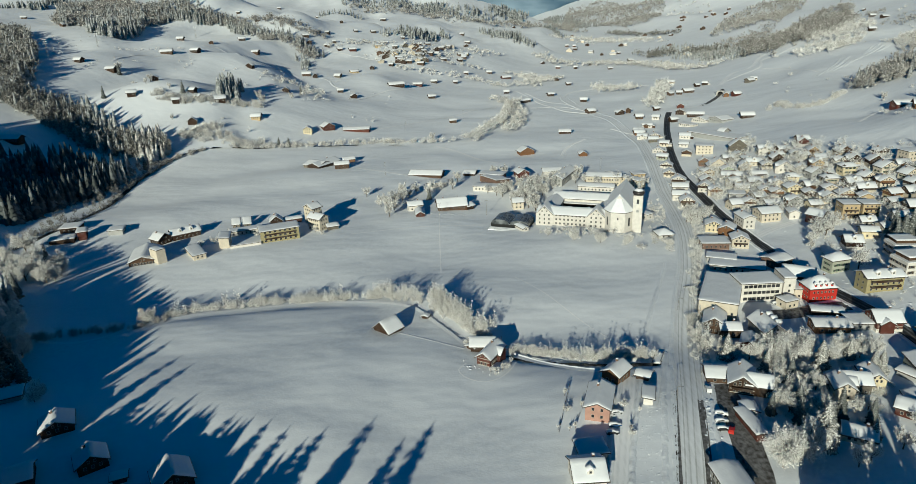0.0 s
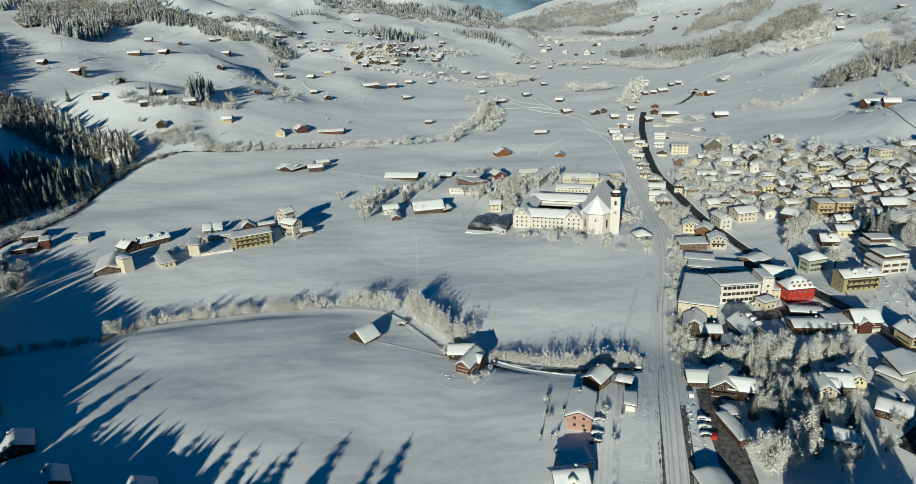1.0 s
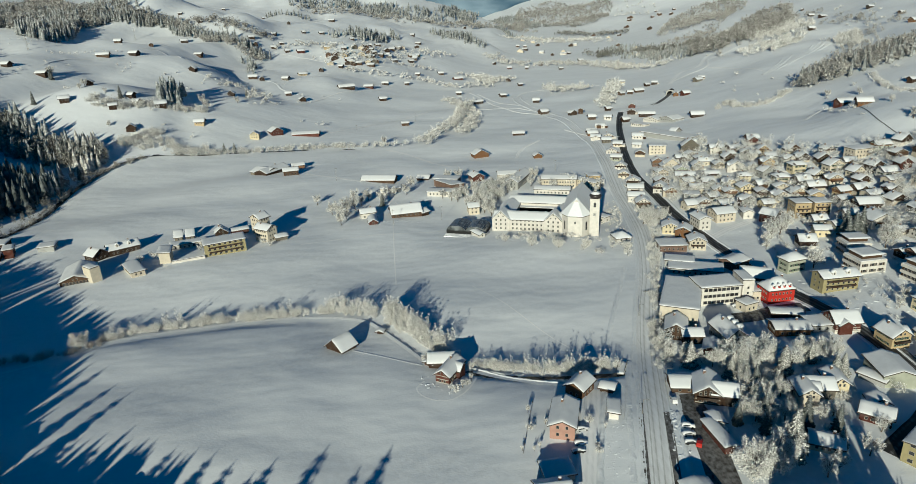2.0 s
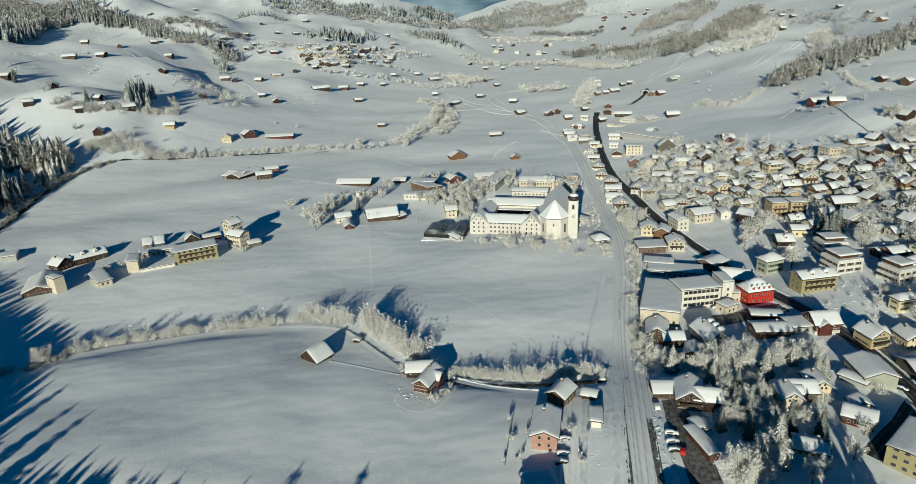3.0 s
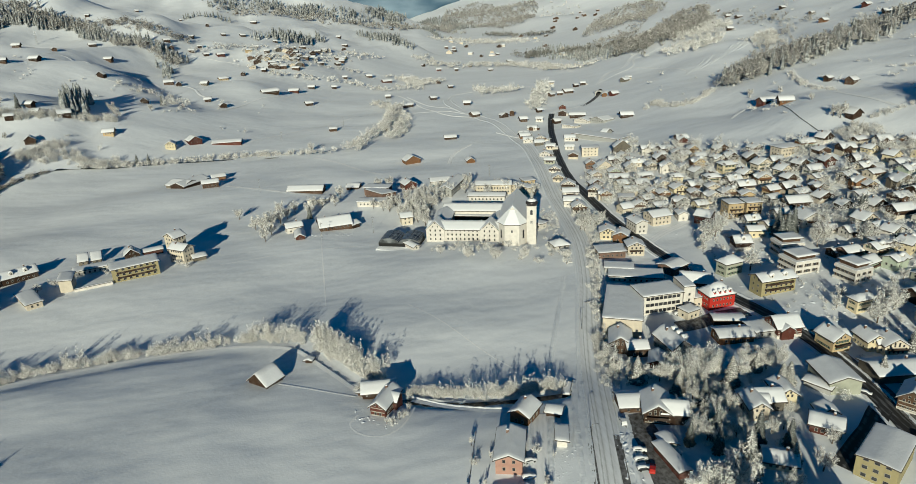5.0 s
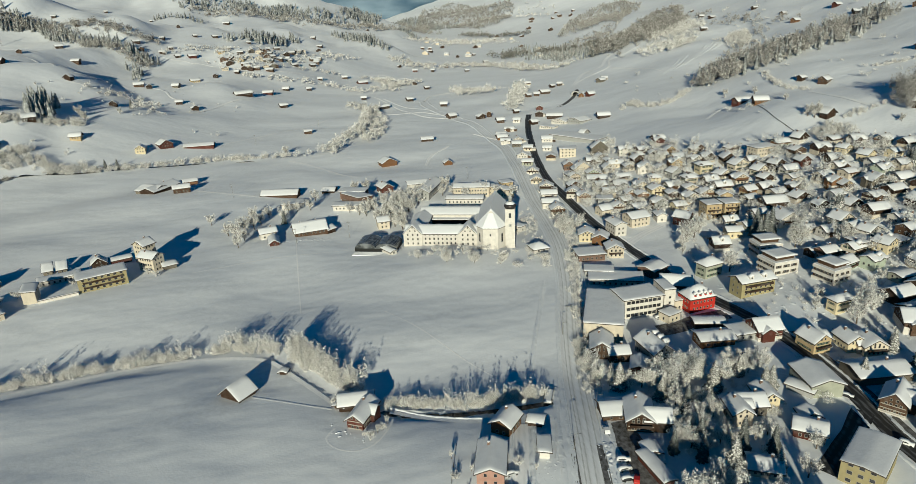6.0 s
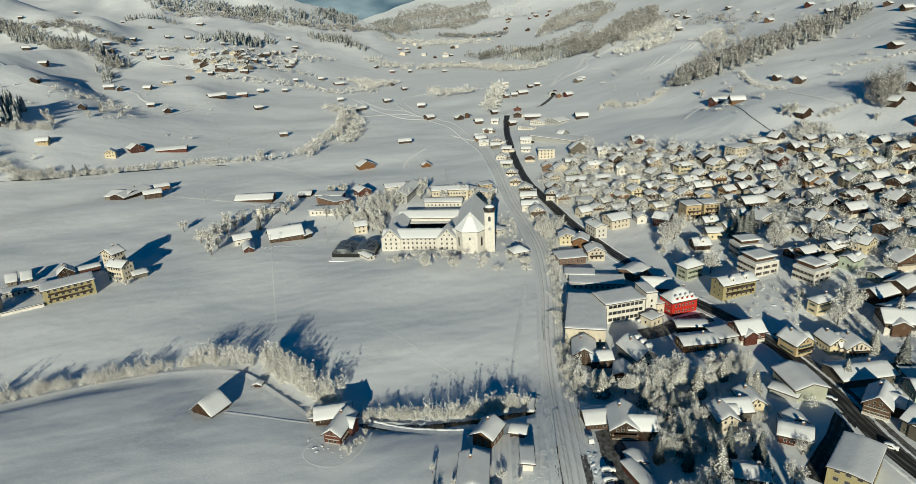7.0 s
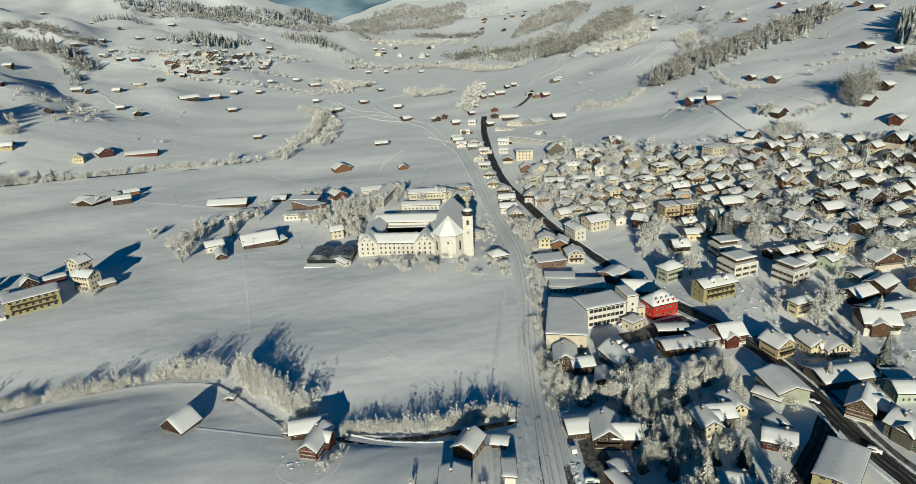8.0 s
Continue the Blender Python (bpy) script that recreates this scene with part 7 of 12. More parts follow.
house(-96.7, 741.5, -2.1, 28.7, 11.0, 2.4, wall='redwood', ridge='x', pitch=18, rows=0, label='long red barn with snowy roof', name='barn', category='barn', chim=0)
house(12.7, 774.4, 6, 8, 6, 3, wall='wood', ridge='x', pitch=24, rows=0, label='lone timber hay barn in the snow', name='barn', category='barn', chim=0)
house(77.4, 609.6, 14, 14, 10, 3.4, wall='orange', ridge='y', pitch=28, rows=0, label='orange timber barn with snowy roof', name='barn', category='barn', chim=0)
house(127.4, 588.2, 0, 7, 7, 2.6, wall='orange', ridge='y', pitch=32, rows=0, label='small timber hay barn', name='barn', category='barn', chim=0)
house(128.0, 681.8, -8, 12, 8, 2.6, wall='dark', ridge='x', pitch=24, rows=0, label='low hay barn with snowy roof', name='barn', category='barn', chim=0)

# scattered farmsteads on the hills and down the valley
house(183.2, 808.1, 24, 10.1, 7.8, 3.8, wall='wood', ridge='x', pitch=34, rows=1, label='brown timber farmhouse on the snowy valley floor', name='house', category='house', chim=0, fine=False, over=1.3, group='scattered farmsteads')
house(210.7, 775.5, 16, 8.6, 6.6, 3.8, wall='dark', ridge='y', pitch=30, rows=1, label='dark timber farmhouse on the snowy valley floor', name='house', category='house', chim=0, fine=False, over=1.3, group='scattered farmsteads')
house(223.1, 783.5, -20, 5.5, 2.6, 5.2, wall='wood', ridge='y', pitch=30, rows=1, label='brown timber farmhouse on the snowy valley floor', name='house', category='house', chim=0, fine=False, over=1.3, group='scattered farmsteads')
house(191.0, 885.4, -10, 8.6, 6.6, 3.8, wall='dark', ridge='x', pitch=36, rows=0, label='dark timber barn on the snowy valley floor', name='barn', category='barn', chim=0, fine=False, over=1.3, group='scattered farmsteads')
house(159.3, 963.7, 16, 8.6, 6.6, 3.8, wall='dark', ridge='x', pitch=30, rows=1, label='dark timber farmhouse on the snowy valley floor', name='house', category='house', chim=0, fine=False, over=1.3, group='scattered farmsteads')
house(207.0, 1077.9, 16, 7.0, 5.4, 3.8, wall='dark', ridge='x', pitch=30, rows=0, label='dark timber barn on the snowy valley floor', name='barn', category='barn', chim=0, fine=False, over=1.3, group='scattered farmsteads')
house(205.2, 1178.3, -20, 7.8, 6.0, 3.8, wall='dark', ridge='y', pitch=34, rows=1, label='dark timber farmhouse on the snowy valley floor', name='house', category='house', chim=0, fine=False, over=1.3, group='scattered farmsteads')
house(179.4, 1199.7, -20, 7.0, 5.4, 3.8, wall='dark', ridge='x', pitch=36, rows=1, label='dark timber farmhouse on the snowy valley floor', name='house', category='house', chim=0, fine=False, over=1.3, group='scattered farmsteads')
house(164.2, 1285.4, 0, 9.4, 7.2, 3.8, wall='orange', ridge='x', pitch=36, rows=1, label='light larch farmhouse on the snowy valley floor', name='house', category='house', chim=0, fine=False, over=1.3, group='scattered farmsteads')
house(120.4, 1223.3, 24, 17.2, 8.0, 3.8, wall='redwood', ridge='x', pitch=36, rows=1, label='red-stained timber farmhouse on the snowy valley floor', name='house', category='house', chim=0, fine=False, over=1.3, group='scattered farmsteads')
house(99.2, 1002.0, -10, 7.0, 5.4, 3.8, wall='dark', ridge='x', pitch=36, rows=1, label='dark timber farmhouse on the snowy valley floor', name='house', category='house', chim=0, fine=False, over=1.3, group='scattered farmsteads')
house(115.2, 917.7, 24, 15.6, 8.0, 3.8, wall='dark', ridge='x', pitch=30, rows=1, label='dark timber farmhouse on the snowy valley floor', name='house', category='house', chim=0, fine=False, over=1.3, group='scattered farmsteads')
house(-13.6, 962.5, 16, 9.4, 7.2, 3.8, wall='dark', ridge='x', pitch=30, rows=0, label='dark timber barn on the snowy valley floor', name='barn', category='barn', chim=0, fine=False, over=1.3, group='scattered farmsteads')
house(-65.5, 995.3, 24, 23.4, 8.0, 3.8, wall='dark', ridge='x', pitch=36, rows=1, label='dark timber farmhouse on the snowy valley floor', name='house', category='house', chim=0, fine=False, over=1.3, group='scattered farmsteads')
house(-34.9, 1052.5, -10, 13.3, 8.0, 3.8, wall='redwood', ridge='x', pitch=30, rows=0, label='red-stained timber barn on the snowy valley floor', name='barn', category='barn', chim=0, fine=False, over=1.3, group='scattered farmsteads')
house(-9.6, 1107.2, -10, 9.4, 7.2, 3.8, wall='dark', ridge='x', pitch=34, rows=1, label='dark timber farmhouse on the snowy valley floor', name='house', category='house', chim=0, fine=False, over=1.3, group='scattered farmsteads')
house(25.2, 1117.9, 8, 7.0, 5.4, 3.8, wall='dark', ridge='x', pitch=34, rows=1, label='dark timber farmhouse on the snowy valley floor', name='house', category='house', chim=0, fine=False, over=1.3, group='scattered farmsteads')
house(47.7, 1209.3, -10, 7.0, 5.4, 3.8, wall='dark', ridge='x', pitch=36, rows=0, label='dark timber barn on the snowy valley floor', name='barn', category='barn', chim=0, fine=False, over=1.3, group='scattered farmsteads')
house(94.1, 1282.5, 8, 9.4, 7.2, 3.8, wall='wood', ridge='x', pitch=36, rows=1, label='weathered timber farmhouse on the snowy valley floor', name='house', category='house', chim=0, fine=False, over=1.3, group='scattered farmsteads')
house(-118.2, 906.5, 24, 7.8, 6.0, 3.8, wall='dark', ridge='y', pitch=30, rows=0, label='dark timber barn on the snowy valley floor', name='barn', category='barn', chim=0, fine=False, over=1.3, group='scattered farmsteads')
house(-140.2, 938.5, 8, 7.8, 6.0, 3.8, wall='dark', ridge='x', pitch=34, rows=0, label='dark timber barn on the snowy valley floor', name='barn', category='barn', chim=0, fine=False, over=1.3, group='scattered farmsteads')
house(-141.1, 1119.0, 24, 12.5, 8.0, 3.8, wall='ochre', ridge='x', pitch=30, rows=1, label='ochre farmhouse on the snowy valley floor', name='house', category='house', chim=0, fine=False, over=1.3, group='scattered farmsteads')
house(-113.7, 1145.9, 0, 7.0, 5.4, 3.8, wall='dark', ridge='y', pitch=30, rows=1, label='dark timber farmhouse on the snowy valley floor', name='house', category='house', chim=0, fine=False, over=1.3, group='scattered farmsteads')
house(-160.1, 1062.6, -20, 9.4, 7.2, 3.8, wall='greywood', ridge='x', pitch=36, rows=1, label='weathered timber farmhouse on the snowy valley floor', name='house', category='house', chim=0, fine=False, over=1.3, group='scattered farmsteads')
house(-82.8, 1173.0, -20, 7.0, 5.4, 3.8, wall='dark', ridge='x', pitch=34, rows=0, label='dark timber barn on the snowy valley floor', name='barn', category='barn', chim=0, fine=False, over=1.3, group='scattered farmsteads')
house(-162.9, 1298.4, 24, 12.5, 8.0, 3.8, wall='redwood', ridge='x', pitch=34, rows=0, label='red-stained timber barn on the snowy valley floor', name='barn', category='barn', chim=0, fine=False, over=1.3, group='scattered farmsteads')
house(-187.2, 1301.2, 24, 8.6, 6.6, 3.8, wall='dark', ridge='x', pitch=36, rows=1, label='dark timber farmhouse on the snowy valley floor', name='house', category='house', chim=0, fine=False, over=1.3, group='scattered farmsteads')
house(-212.8, 1312.8, 8, 9.4, 7.2, 3.8, wall='dark', ridge='x', pitch=30, rows=0, label='dark timber barn on the snowy valley floor', name='barn', category='barn', chim=0, fine=False, over=1.3, group='scattered farmsteads')
house(-202.6, 1343.1, 16, 7.0, 5.4, 3.8, wall='dark', ridge='x', pitch=30, rows=1, label='dark timber farmhouse on the snowy valley floor', name='house', category='house', chim=0, fine=False, over=1.3, group='scattered farmsteads')
house(-102.0, 1327.5, 8, 7.0, 5.4, 3.8, wall='wood', ridge='x', pitch=34, rows=1, label='brown timber farmhouse on the snowy valley floor', name='house', category='house', chim=0, fine=False, over=1.3, group='scattered farmsteads')
house(-35.9, 1344.8, 0, 6.2, 4.8, 3.8, wall='wood', ridge='x', pitch=34, rows=1, label='weathered timber farmhouse on the snowy valley floor', name='house', category='house', chim=0, fine=False, over=1.3, group='scattered farmsteads')
house(-73.5, 1434.9, 16, 7.0, 5.4, 3.8, wall='dark', ridge='x', pitch=30, rows=1, label='dark timber farmhouse on the snowy valley floor', name='house', category='house', chim=0, fine=False, over=1.3, group='scattered farmsteads')
house(224.8, 744.6, 0, 7.8, 6.0, 3.8, wall='wood', ridge='x', pitch=36, rows=1, label='weathered timber farmhouse on the snowy valley floor', name='house', category='house', chim=0, fine=False, over=1.3, group='scattered farmsteads')
house(258.1, 787.8, 16, 6.2, 4.8, 3.8, wall='dark', ridge='x', pitch=36, rows=0, label='dark timber barn on the snowy valley floor', name='barn', category='barn', chim=0, fine=False, over=1.3, group='scattered farmsteads')
house(202.1, 667.5, 0, 9.4, 7.2, 3.8, wall='orange', ridge='x', pitch=30, rows=1, label='light larch farmhouse on the snowy valley floor', name='house', category='house', chim=0, fine=False, over=1.3, group='scattered farmsteads')
house(201.7, 619.6, -10, 7.8, 6.0, 3.8, wall='greywood', ridge='x', pitch=30, rows=1, label='weathered timber farmhouse on the snowy valley floor', name='house', category='house', chim=0, fine=False, over=1.3, group='scattered farmsteads')
house(308.0, 884.7, 24, 7.0, 5.4, 3.8, wall='wood', ridge='x', pitch=30, rows=1, label='brown timber farmhouse on the snowy valley floor', name='house', category='house', chim=0, fine=False, over=1.3, group='scattered farmsteads')
house(339.5, 907.5, 16, 14.0, 8.0, 3.8, wall='wood', ridge='x', pitch=34, rows=1, label='weathered timber farmhouse on the snowy valley floor', name='house', category='house', chim=0, fine=False, over=1.3, group='scattered farmsteads')
house(377.9, 974.4, 16, 7.0, 5.4, 3.8, wall='dark', ridge='x', pitch=30, rows=0, label='dark timber barn on the snowy valley floor', name='barn', category='barn', chim=0, fine=False, over=1.3, group='scattered farmsteads')
house(321.9, 891.0, -10, 7.0, 5.4, 3.8, wall='wood', ridge='x', pitch=34, rows=1, label='brown timber farmhouse on the snowy valley floor', name='house', category='house', chim=0, fine=False, over=1.3, group='scattered farmsteads')
house(370.1, 824.3, 16, 9.4, 7.2, 3.8, wall='redwood', ridge='x', pitch=36, rows=0, label='red-stained timber barn on the snowy valley floor', name='barn', category='barn', chim=0, fine=False, over=1.3, group='scattered farmsteads')
house(431.0, 921.6, 24, 10.9, 8.0, 3.8, wall='greywood', ridge='x', pitch=30, rows=1, label='weathered timber farmhouse on the snowy valley floor', name='house', category='house', chim=0, fine=False, over=1.3, group='scattered farmsteads')
house(288.3, 741.4, -20, 17.2, 8.0, 3.8, wall='dark', ridge='x', pitch=30, rows=1, label='dark timber farmhouse on the snowy valley floor', name='house', category='house', chim=0, fine=False, over=1.3, group='scattered farmsteads')
house(273.4, 626.8, 24, 7.8, 6.0, 3.8, wall='grey', ridge='y', pitch=36, rows=1, label='grey farmhouse on the snowy valley floor', name='house', category='house', chim=0, fine=False, over=1.3, group='scattered farmsteads')
house(324.5, 691.2, -10, 12.5, 8.0, 3.8, wall='dark', ridge='x', pitch=36, rows=1, label='dark timber farmhouse on the snowy valley floor', name='house', category='house', chim=0, fine=False, over=1.3, group='scattered farmsteads')
house(297.9, 531.5, 0, 8.6, 6.6, 3.8, wall='redwood', ridge='x', pitch=36, rows=0, label='red-stained timber barn on the snowy valley floor', name='barn', category='barn', chim=0, fine=False, over=1.3, group='scattered farmsteads')
house(360.9, 831.6, -20, 6.2, 4.8, 3.8, wall='orange', ridge='y', pitch=30, rows=1, label='light larch farmhouse on the snowy valley floor', name='house', category='house', chim=0, fine=False, over=1.3, group='scattered farmsteads')
house(258.4, 727.7, 16, 7.8, 6.0, 3.8, wall='dark', ridge='x', pitch=36, rows=0, label='dark timber barn on the snowy valley floor', name='barn', category='barn', chim=0, fine=False, over=1.3, group='scattered farmsteads')
house(-443.4, 849.7, -20, 9.4, 7.2, 3.8, wall='dark', ridge='x', pitch=36, rows=0, label='dark timber barn on the snowy hillside', name='barn', category='barn', chim=0, fine=False, over=1.3, group='scattered farmsteads')
house(-397.4, 831.0, -10, 10.9, 8.0, 3.8, wall='dark', ridge='x', pitch=30, rows=0, label='dark timber barn on the snowy hillside', name='barn', category='barn', chim=0, fine=False, over=1.3, group='scattered farmsteads')
house(-331.0, 723.8, 24, 8.6, 6.6, 3.8, wall='dark', ridge='x', pitch=34, rows=1, label='dark timber farmhouse on the snowy hillside', name='house', category='house', chim=0, fine=False, over=1.3, group='scattered farmsteads')
house(-319.1, 762.5, 8, 6.2, 4.8, 3.8, wall='dark', ridge='y', pitch=30, rows=1, label='dark timber farmhouse on the snowy hillside', name='house', category='house', chim=0, fine=False, over=1.3, group='scattered farmsteads')
house(-392.0, 995.0, 8, 15.6, 8.0, 3.8, wall='wood', ridge='x', pitch=34, rows=1, label='brown timber farmhouse on the snowy hillside', name='house', category='house', chim=0, fine=False, over=1.3, group='scattered farmsteads')
house(-362.4, 1027.8, -20, 12.5, 8.0, 3.8, wall='dark', ridge='x', pitch=36, rows=1, label='dark timber farmhouse on the snowy hillside', name='house', category='house', chim=0, fine=False, over=1.3, group='scattered farmsteads')
house(-405.5, 1093.6, 0, 9.4, 7.2, 3.8, wall='wood', ridge='x', pitch=36, rows=1, label='brown timber farmhouse on the snowy hillside', name='house', category='house', chim=0, fine=False, over=1.3, group='scattered farmsteads')
house(-361.2, 1100.8, 24, 6.2, 4.8, 3.8, wall='wood', ridge='y', pitch=30, rows=1, label='brown timber farmhouse on the snowy hillside', name='house', category='house', chim=0, fine=False, over=1.3, group='scattered farmsteads')
house(-362.0, 1277.6, 24, 10.9, 8.0, 3.8, wall='dark', ridge='x', pitch=34, rows=1, label='dark timber farmhouse on the snowy hillside', name='house', category='house', chim=0, fine=False, over=1.3, group='scattered farmsteads')
house(-305.9, 1148.0, -10, 10.9, 8.0, 3.8, wall='wood', ridge='x', pitch=30, rows=1, label='weathered timber farmhouse on the snowy hillside', name='house', category='house', chim=0, fine=False, over=1.3, group='scattered farmsteads')
house(-266.1, 961.8, -20, 8.6, 6.6, 3.8, wall='dark', ridge='y', pitch=34, rows=0, label='dark timber barn on the snowy hillside', name='barn', category='barn', chim=0, fine=False, over=1.3, group='scattered farmsteads')
house(-203.6, 886.1, 0, 7.8, 6.0, 3.8, wall='dark', ridge='y', pitch=36, rows=1, label='dark timber farmhouse on the snowy hillside', name='house', category='house', chim=0, fine=False, over=1.3, group='scattered farmsteads')
house(-206.7, 1051.7, 8, 12.5, 8.0, 3.8, wall='wood', ridge='x', pitch=34, rows=1, label='weathered timber farmhouse on the snowy hillside', name='house', category='house', chim=0, fine=False, over=1.3, group='scattered farmsteads')
house(-192.3, 1043.0, 16, 7.0, 5.4, 3.8, wall='dark', ridge='y', pitch=34, rows=1, label='dark timber farmhouse on the snowy hillside', name='house', category='house', chim=0, fine=False, over=1.3, group='scattered farmsteads')
house(-258.7, 688.6, 16, 8.6, 6.6, 3.8, wall='dark', ridge='y', pitch=36, rows=0, label='dark timber barn on the snowy hillside', name='barn', category='barn', chim=0, fine=False, over=1.3, group='scattered farmsteads')
house(-202.6, 725.4, 0, 9.4, 7.2, 3.8, wall='ochre', ridge='x', pitch=36, rows=1, label='ochre farmhouse on the snowy hillside', name='house', category='house', chim=0, fine=False, over=1.3, group='scattered farmsteads')
house(-246.9, 750.0, 24, 10.9, 8.0, 3.8, wall='dark', ridge='x', pitch=34, rows=0, label='dark timber barn on the snowy hillside', name='barn', category='barn', chim=0, fine=False, over=1.3, group='scattered farmsteads')
house(-267.7, 742.0, -20, 6.2, 4.8, 3.8, wall='dark', ridge='x', pitch=36, rows=1, label='dark timber farmhouse on the snowy hillside', name='house', category='house', chim=0, fine=False, over=1.3, group='scattered farmsteads')
house(-276.0, 751.8, -20, 7.8, 6.0, 3.8, wall='dark', ridge='x', pitch=34, rows=1, label='dark timber farmhouse on the snowy hillside', name='house', category='house', chim=0, fine=False, over=1.3, group='scattered farmsteads')
house(-286.5, 726.0, 24, 7.0, 5.4, 3.8, wall='dark', ridge='x', pitch=30, rows=0, label='dark timber barn on the snowy hillside', name='barn', category='barn', chim=0, fine=False, over=1.3, group='scattered farmsteads')
house(-815.6, 1395.1, 24, 9.4, 7.2, 3.8, wall='wood', ridge='x', pitch=34, rows=1, label='brown timber farmhouse on the snowy hillside', name='house', category='house', chim=0, fine=False, over=1.3, group='scattered farmsteads')
house(-686.5, 1287.3, -20, 7.8, 6.0, 3.8, wall='wood', ridge='y', pitch=30, rows=1, label='brown timber farmhouse on the snowy hillside', name='house', category='house', chim=0, fine=False, over=1.3, group='scattered farmsteads')
house(-388.6, 598.2, -10, 20.3, 8.0, 3.8, wall='dark', ridge='x', pitch=30, rows=1, label='dark timber farmhouse on the snowy hillside', name='house', category='house', chim=0, fine=False, over=1.3, group='scattered farmsteads')
house(-361.4, 1405.5, -10, 7.8, 6.0, 3.8, wall='dark', ridge='y', pitch=34, rows=0, label='dark timber barn on the snowy hillside', name='barn', category='barn', chim=0, fine=False, over=1.3, group='scattered farmsteads')
house(-413.4, 1462.9, 0, 7.0, 5.4, 3.8, wall='dark', ridge='x', pitch=30, rows=1, label='dark timber farmhouse on the snowy hillside', name='house', category='house', chim=0, fine=False, over=1.3, group='scattered farmsteads')
house(-277.9, 1277.6, 24, 7.8, 6.0, 3.8, wall='dark', ridge='y', pitch=30, rows=1, label='dark timber farmhouse on the snowy hillside', name='house', category='house', chim=0, fine=False, over=1.3, group='scattered farmsteads')
house(-252.9, 1320.7, 24, 10.9, 8.0, 3.8, wall='dark', ridge='x', pitch=30, rows=1, label='dark timber farmhouse on the snowy hillside', name='house', category='house', chim=0, fine=False, over=1.3, group='scattered farmsteads')
house(-242.4, 1293.7, 24, 7.8, 6.0, 3.8, wall='wood', ridge='y', pitch=30, rows=1, label='weathered timber farmhouse on the snowy hillside', name='house', category='house', chim=0, fine=False, over=1.3, group='scattered farmsteads')
house(-480.4, 2141.5, 16, 9.4, 7.2, 3.8, wall='dark', ridge='x', pitch=34, rows=0, label='dark timber barn on the snowy hillside', name='barn', category='barn', chim=0, fine=False, over=1.3, group='scattered farmsteads')
house(-352.6, 2049.7, 24, 6.2, 4.8, 3.8, wall='dark', ridge='x', pitch=34, rows=1, label='dark timber farmhouse on the snowy hillside', name='house', category='house', chim=0, fine=False, over=1.3, group='scattered farmsteads')
house(-235.2, 1368.0, -10, 6.2, 4.8, 3.8, wall='dark', ridge='y', pitch=30, rows=0, label='dark timber barn on the snowy hillside', name='barn', category='barn', chim=0, fine=False, over=1.3, group='scattered farmsteads')
house(-221.4, 1389.5, -10, 7.8, 6.0, 3.8, wall='dark', ridge='x', pitch=30, rows=1, label='dark timber farmhouse on the snowy valley floor', name='house', category='house', chim=0, fine=False, over=1.3, group='scattered farmsteads')
house(-170.5, 1442.3, 24, 7.0, 5.4, 3.8, wall='dark', ridge='x', pitch=36, rows=1, label='dark timber farmhouse on the snowy valley floor', name='house', category='house', chim=0, fine=False, over=1.3, group='scattered farmsteads')
house(-136.2, 1460.0, 24, 9.4, 7.2, 3.8, wall='dark', ridge='x', pitch=30, rows=1, label='dark timber farmhouse on the snowy valley floor', name='house', category='house', chim=0, fine=False, over=1.3, group='scattered farmsteads')
house(-153.2, 1968.1, -10, 15.6, 8.0, 3.8, wall='dark', ridge='x', pitch=34, rows=1, label='dark timber farmhouse on the snowy valley floor', name='house', category='house', chim=0, fine=False, over=1.3, group='scattered farmsteads')
house(-210.3, 1528.4, 8, 7.0, 5.4, 3.8, wall='dark', ridge='y', pitch=34, rows=1, label='dark timber farmhouse on the snowy valley floor', name='house', category='house', chim=0, fine=False, over=1.3, group='scattered farmsteads')
house(-216.7, 2206.8, 0, 7.8, 6.0, 3.8, wall='dark', ridge='y', pitch=30, rows=0, label='dark timber barn on the snowy valley floor', name='barn', category='barn', chim=0, fine=False, over=1.3, group='scattered farmsteads')
house(58.8, 1669.9, -20, 9.4, 7.2, 3.8, wall='dark', ridge='x', pitch=34, rows=0, label='dark timber barn on the snowy valley floor', name='barn', category='barn', chim=0, fine=False, over=1.3, group='scattered farmsteads')
house(177.1, 2061.1, -10, 7.8, 6.0, 3.8, wall='dark', ridge='y', pitch=30, rows=0, label='dark timber barn on the snowy valley floor', name='barn', category='barn', chim=0, fine=False, over=1.3, group='scattered farmsteads')
house(249.9, 2252.6, 16, 7.8, 6.0, 3.8, wall='dark', ridge='y', pitch=36, rows=1, label='dark timber farmhouse on the snowy valley floor', name='house', category='house', chim=0, fine=False, over=1.3, group='scattered farmsteads')
house(227.7, 1485.7, 24, 7.0, 5.4, 3.8, wall='dark', ridge='y', pitch=34, rows=0, label='dark timber barn on the snowy valley floor', name='barn', category='barn', chim=0, fine=False, over=1.3, group='scattered farmsteads')
house(248.6, 1411.3, -10, 9.4, 7.2, 3.8, wall='redwood', ridge='x', pitch=30, rows=1, label='red-stained timber farmhouse on the snowy valley floor', name='house', category='house', chim=0, fine=False, over=1.3, group='scattered farmsteads')
house(418.7, 1734.6, -20, 7.8, 6.0, 3.8, wall='dark', ridge='y', pitch=36, rows=0, label='dark timber barn on the snowy valley floor', name='barn', category='barn', chim=0, fine=False, over=1.3, group='scattered farmsteads')
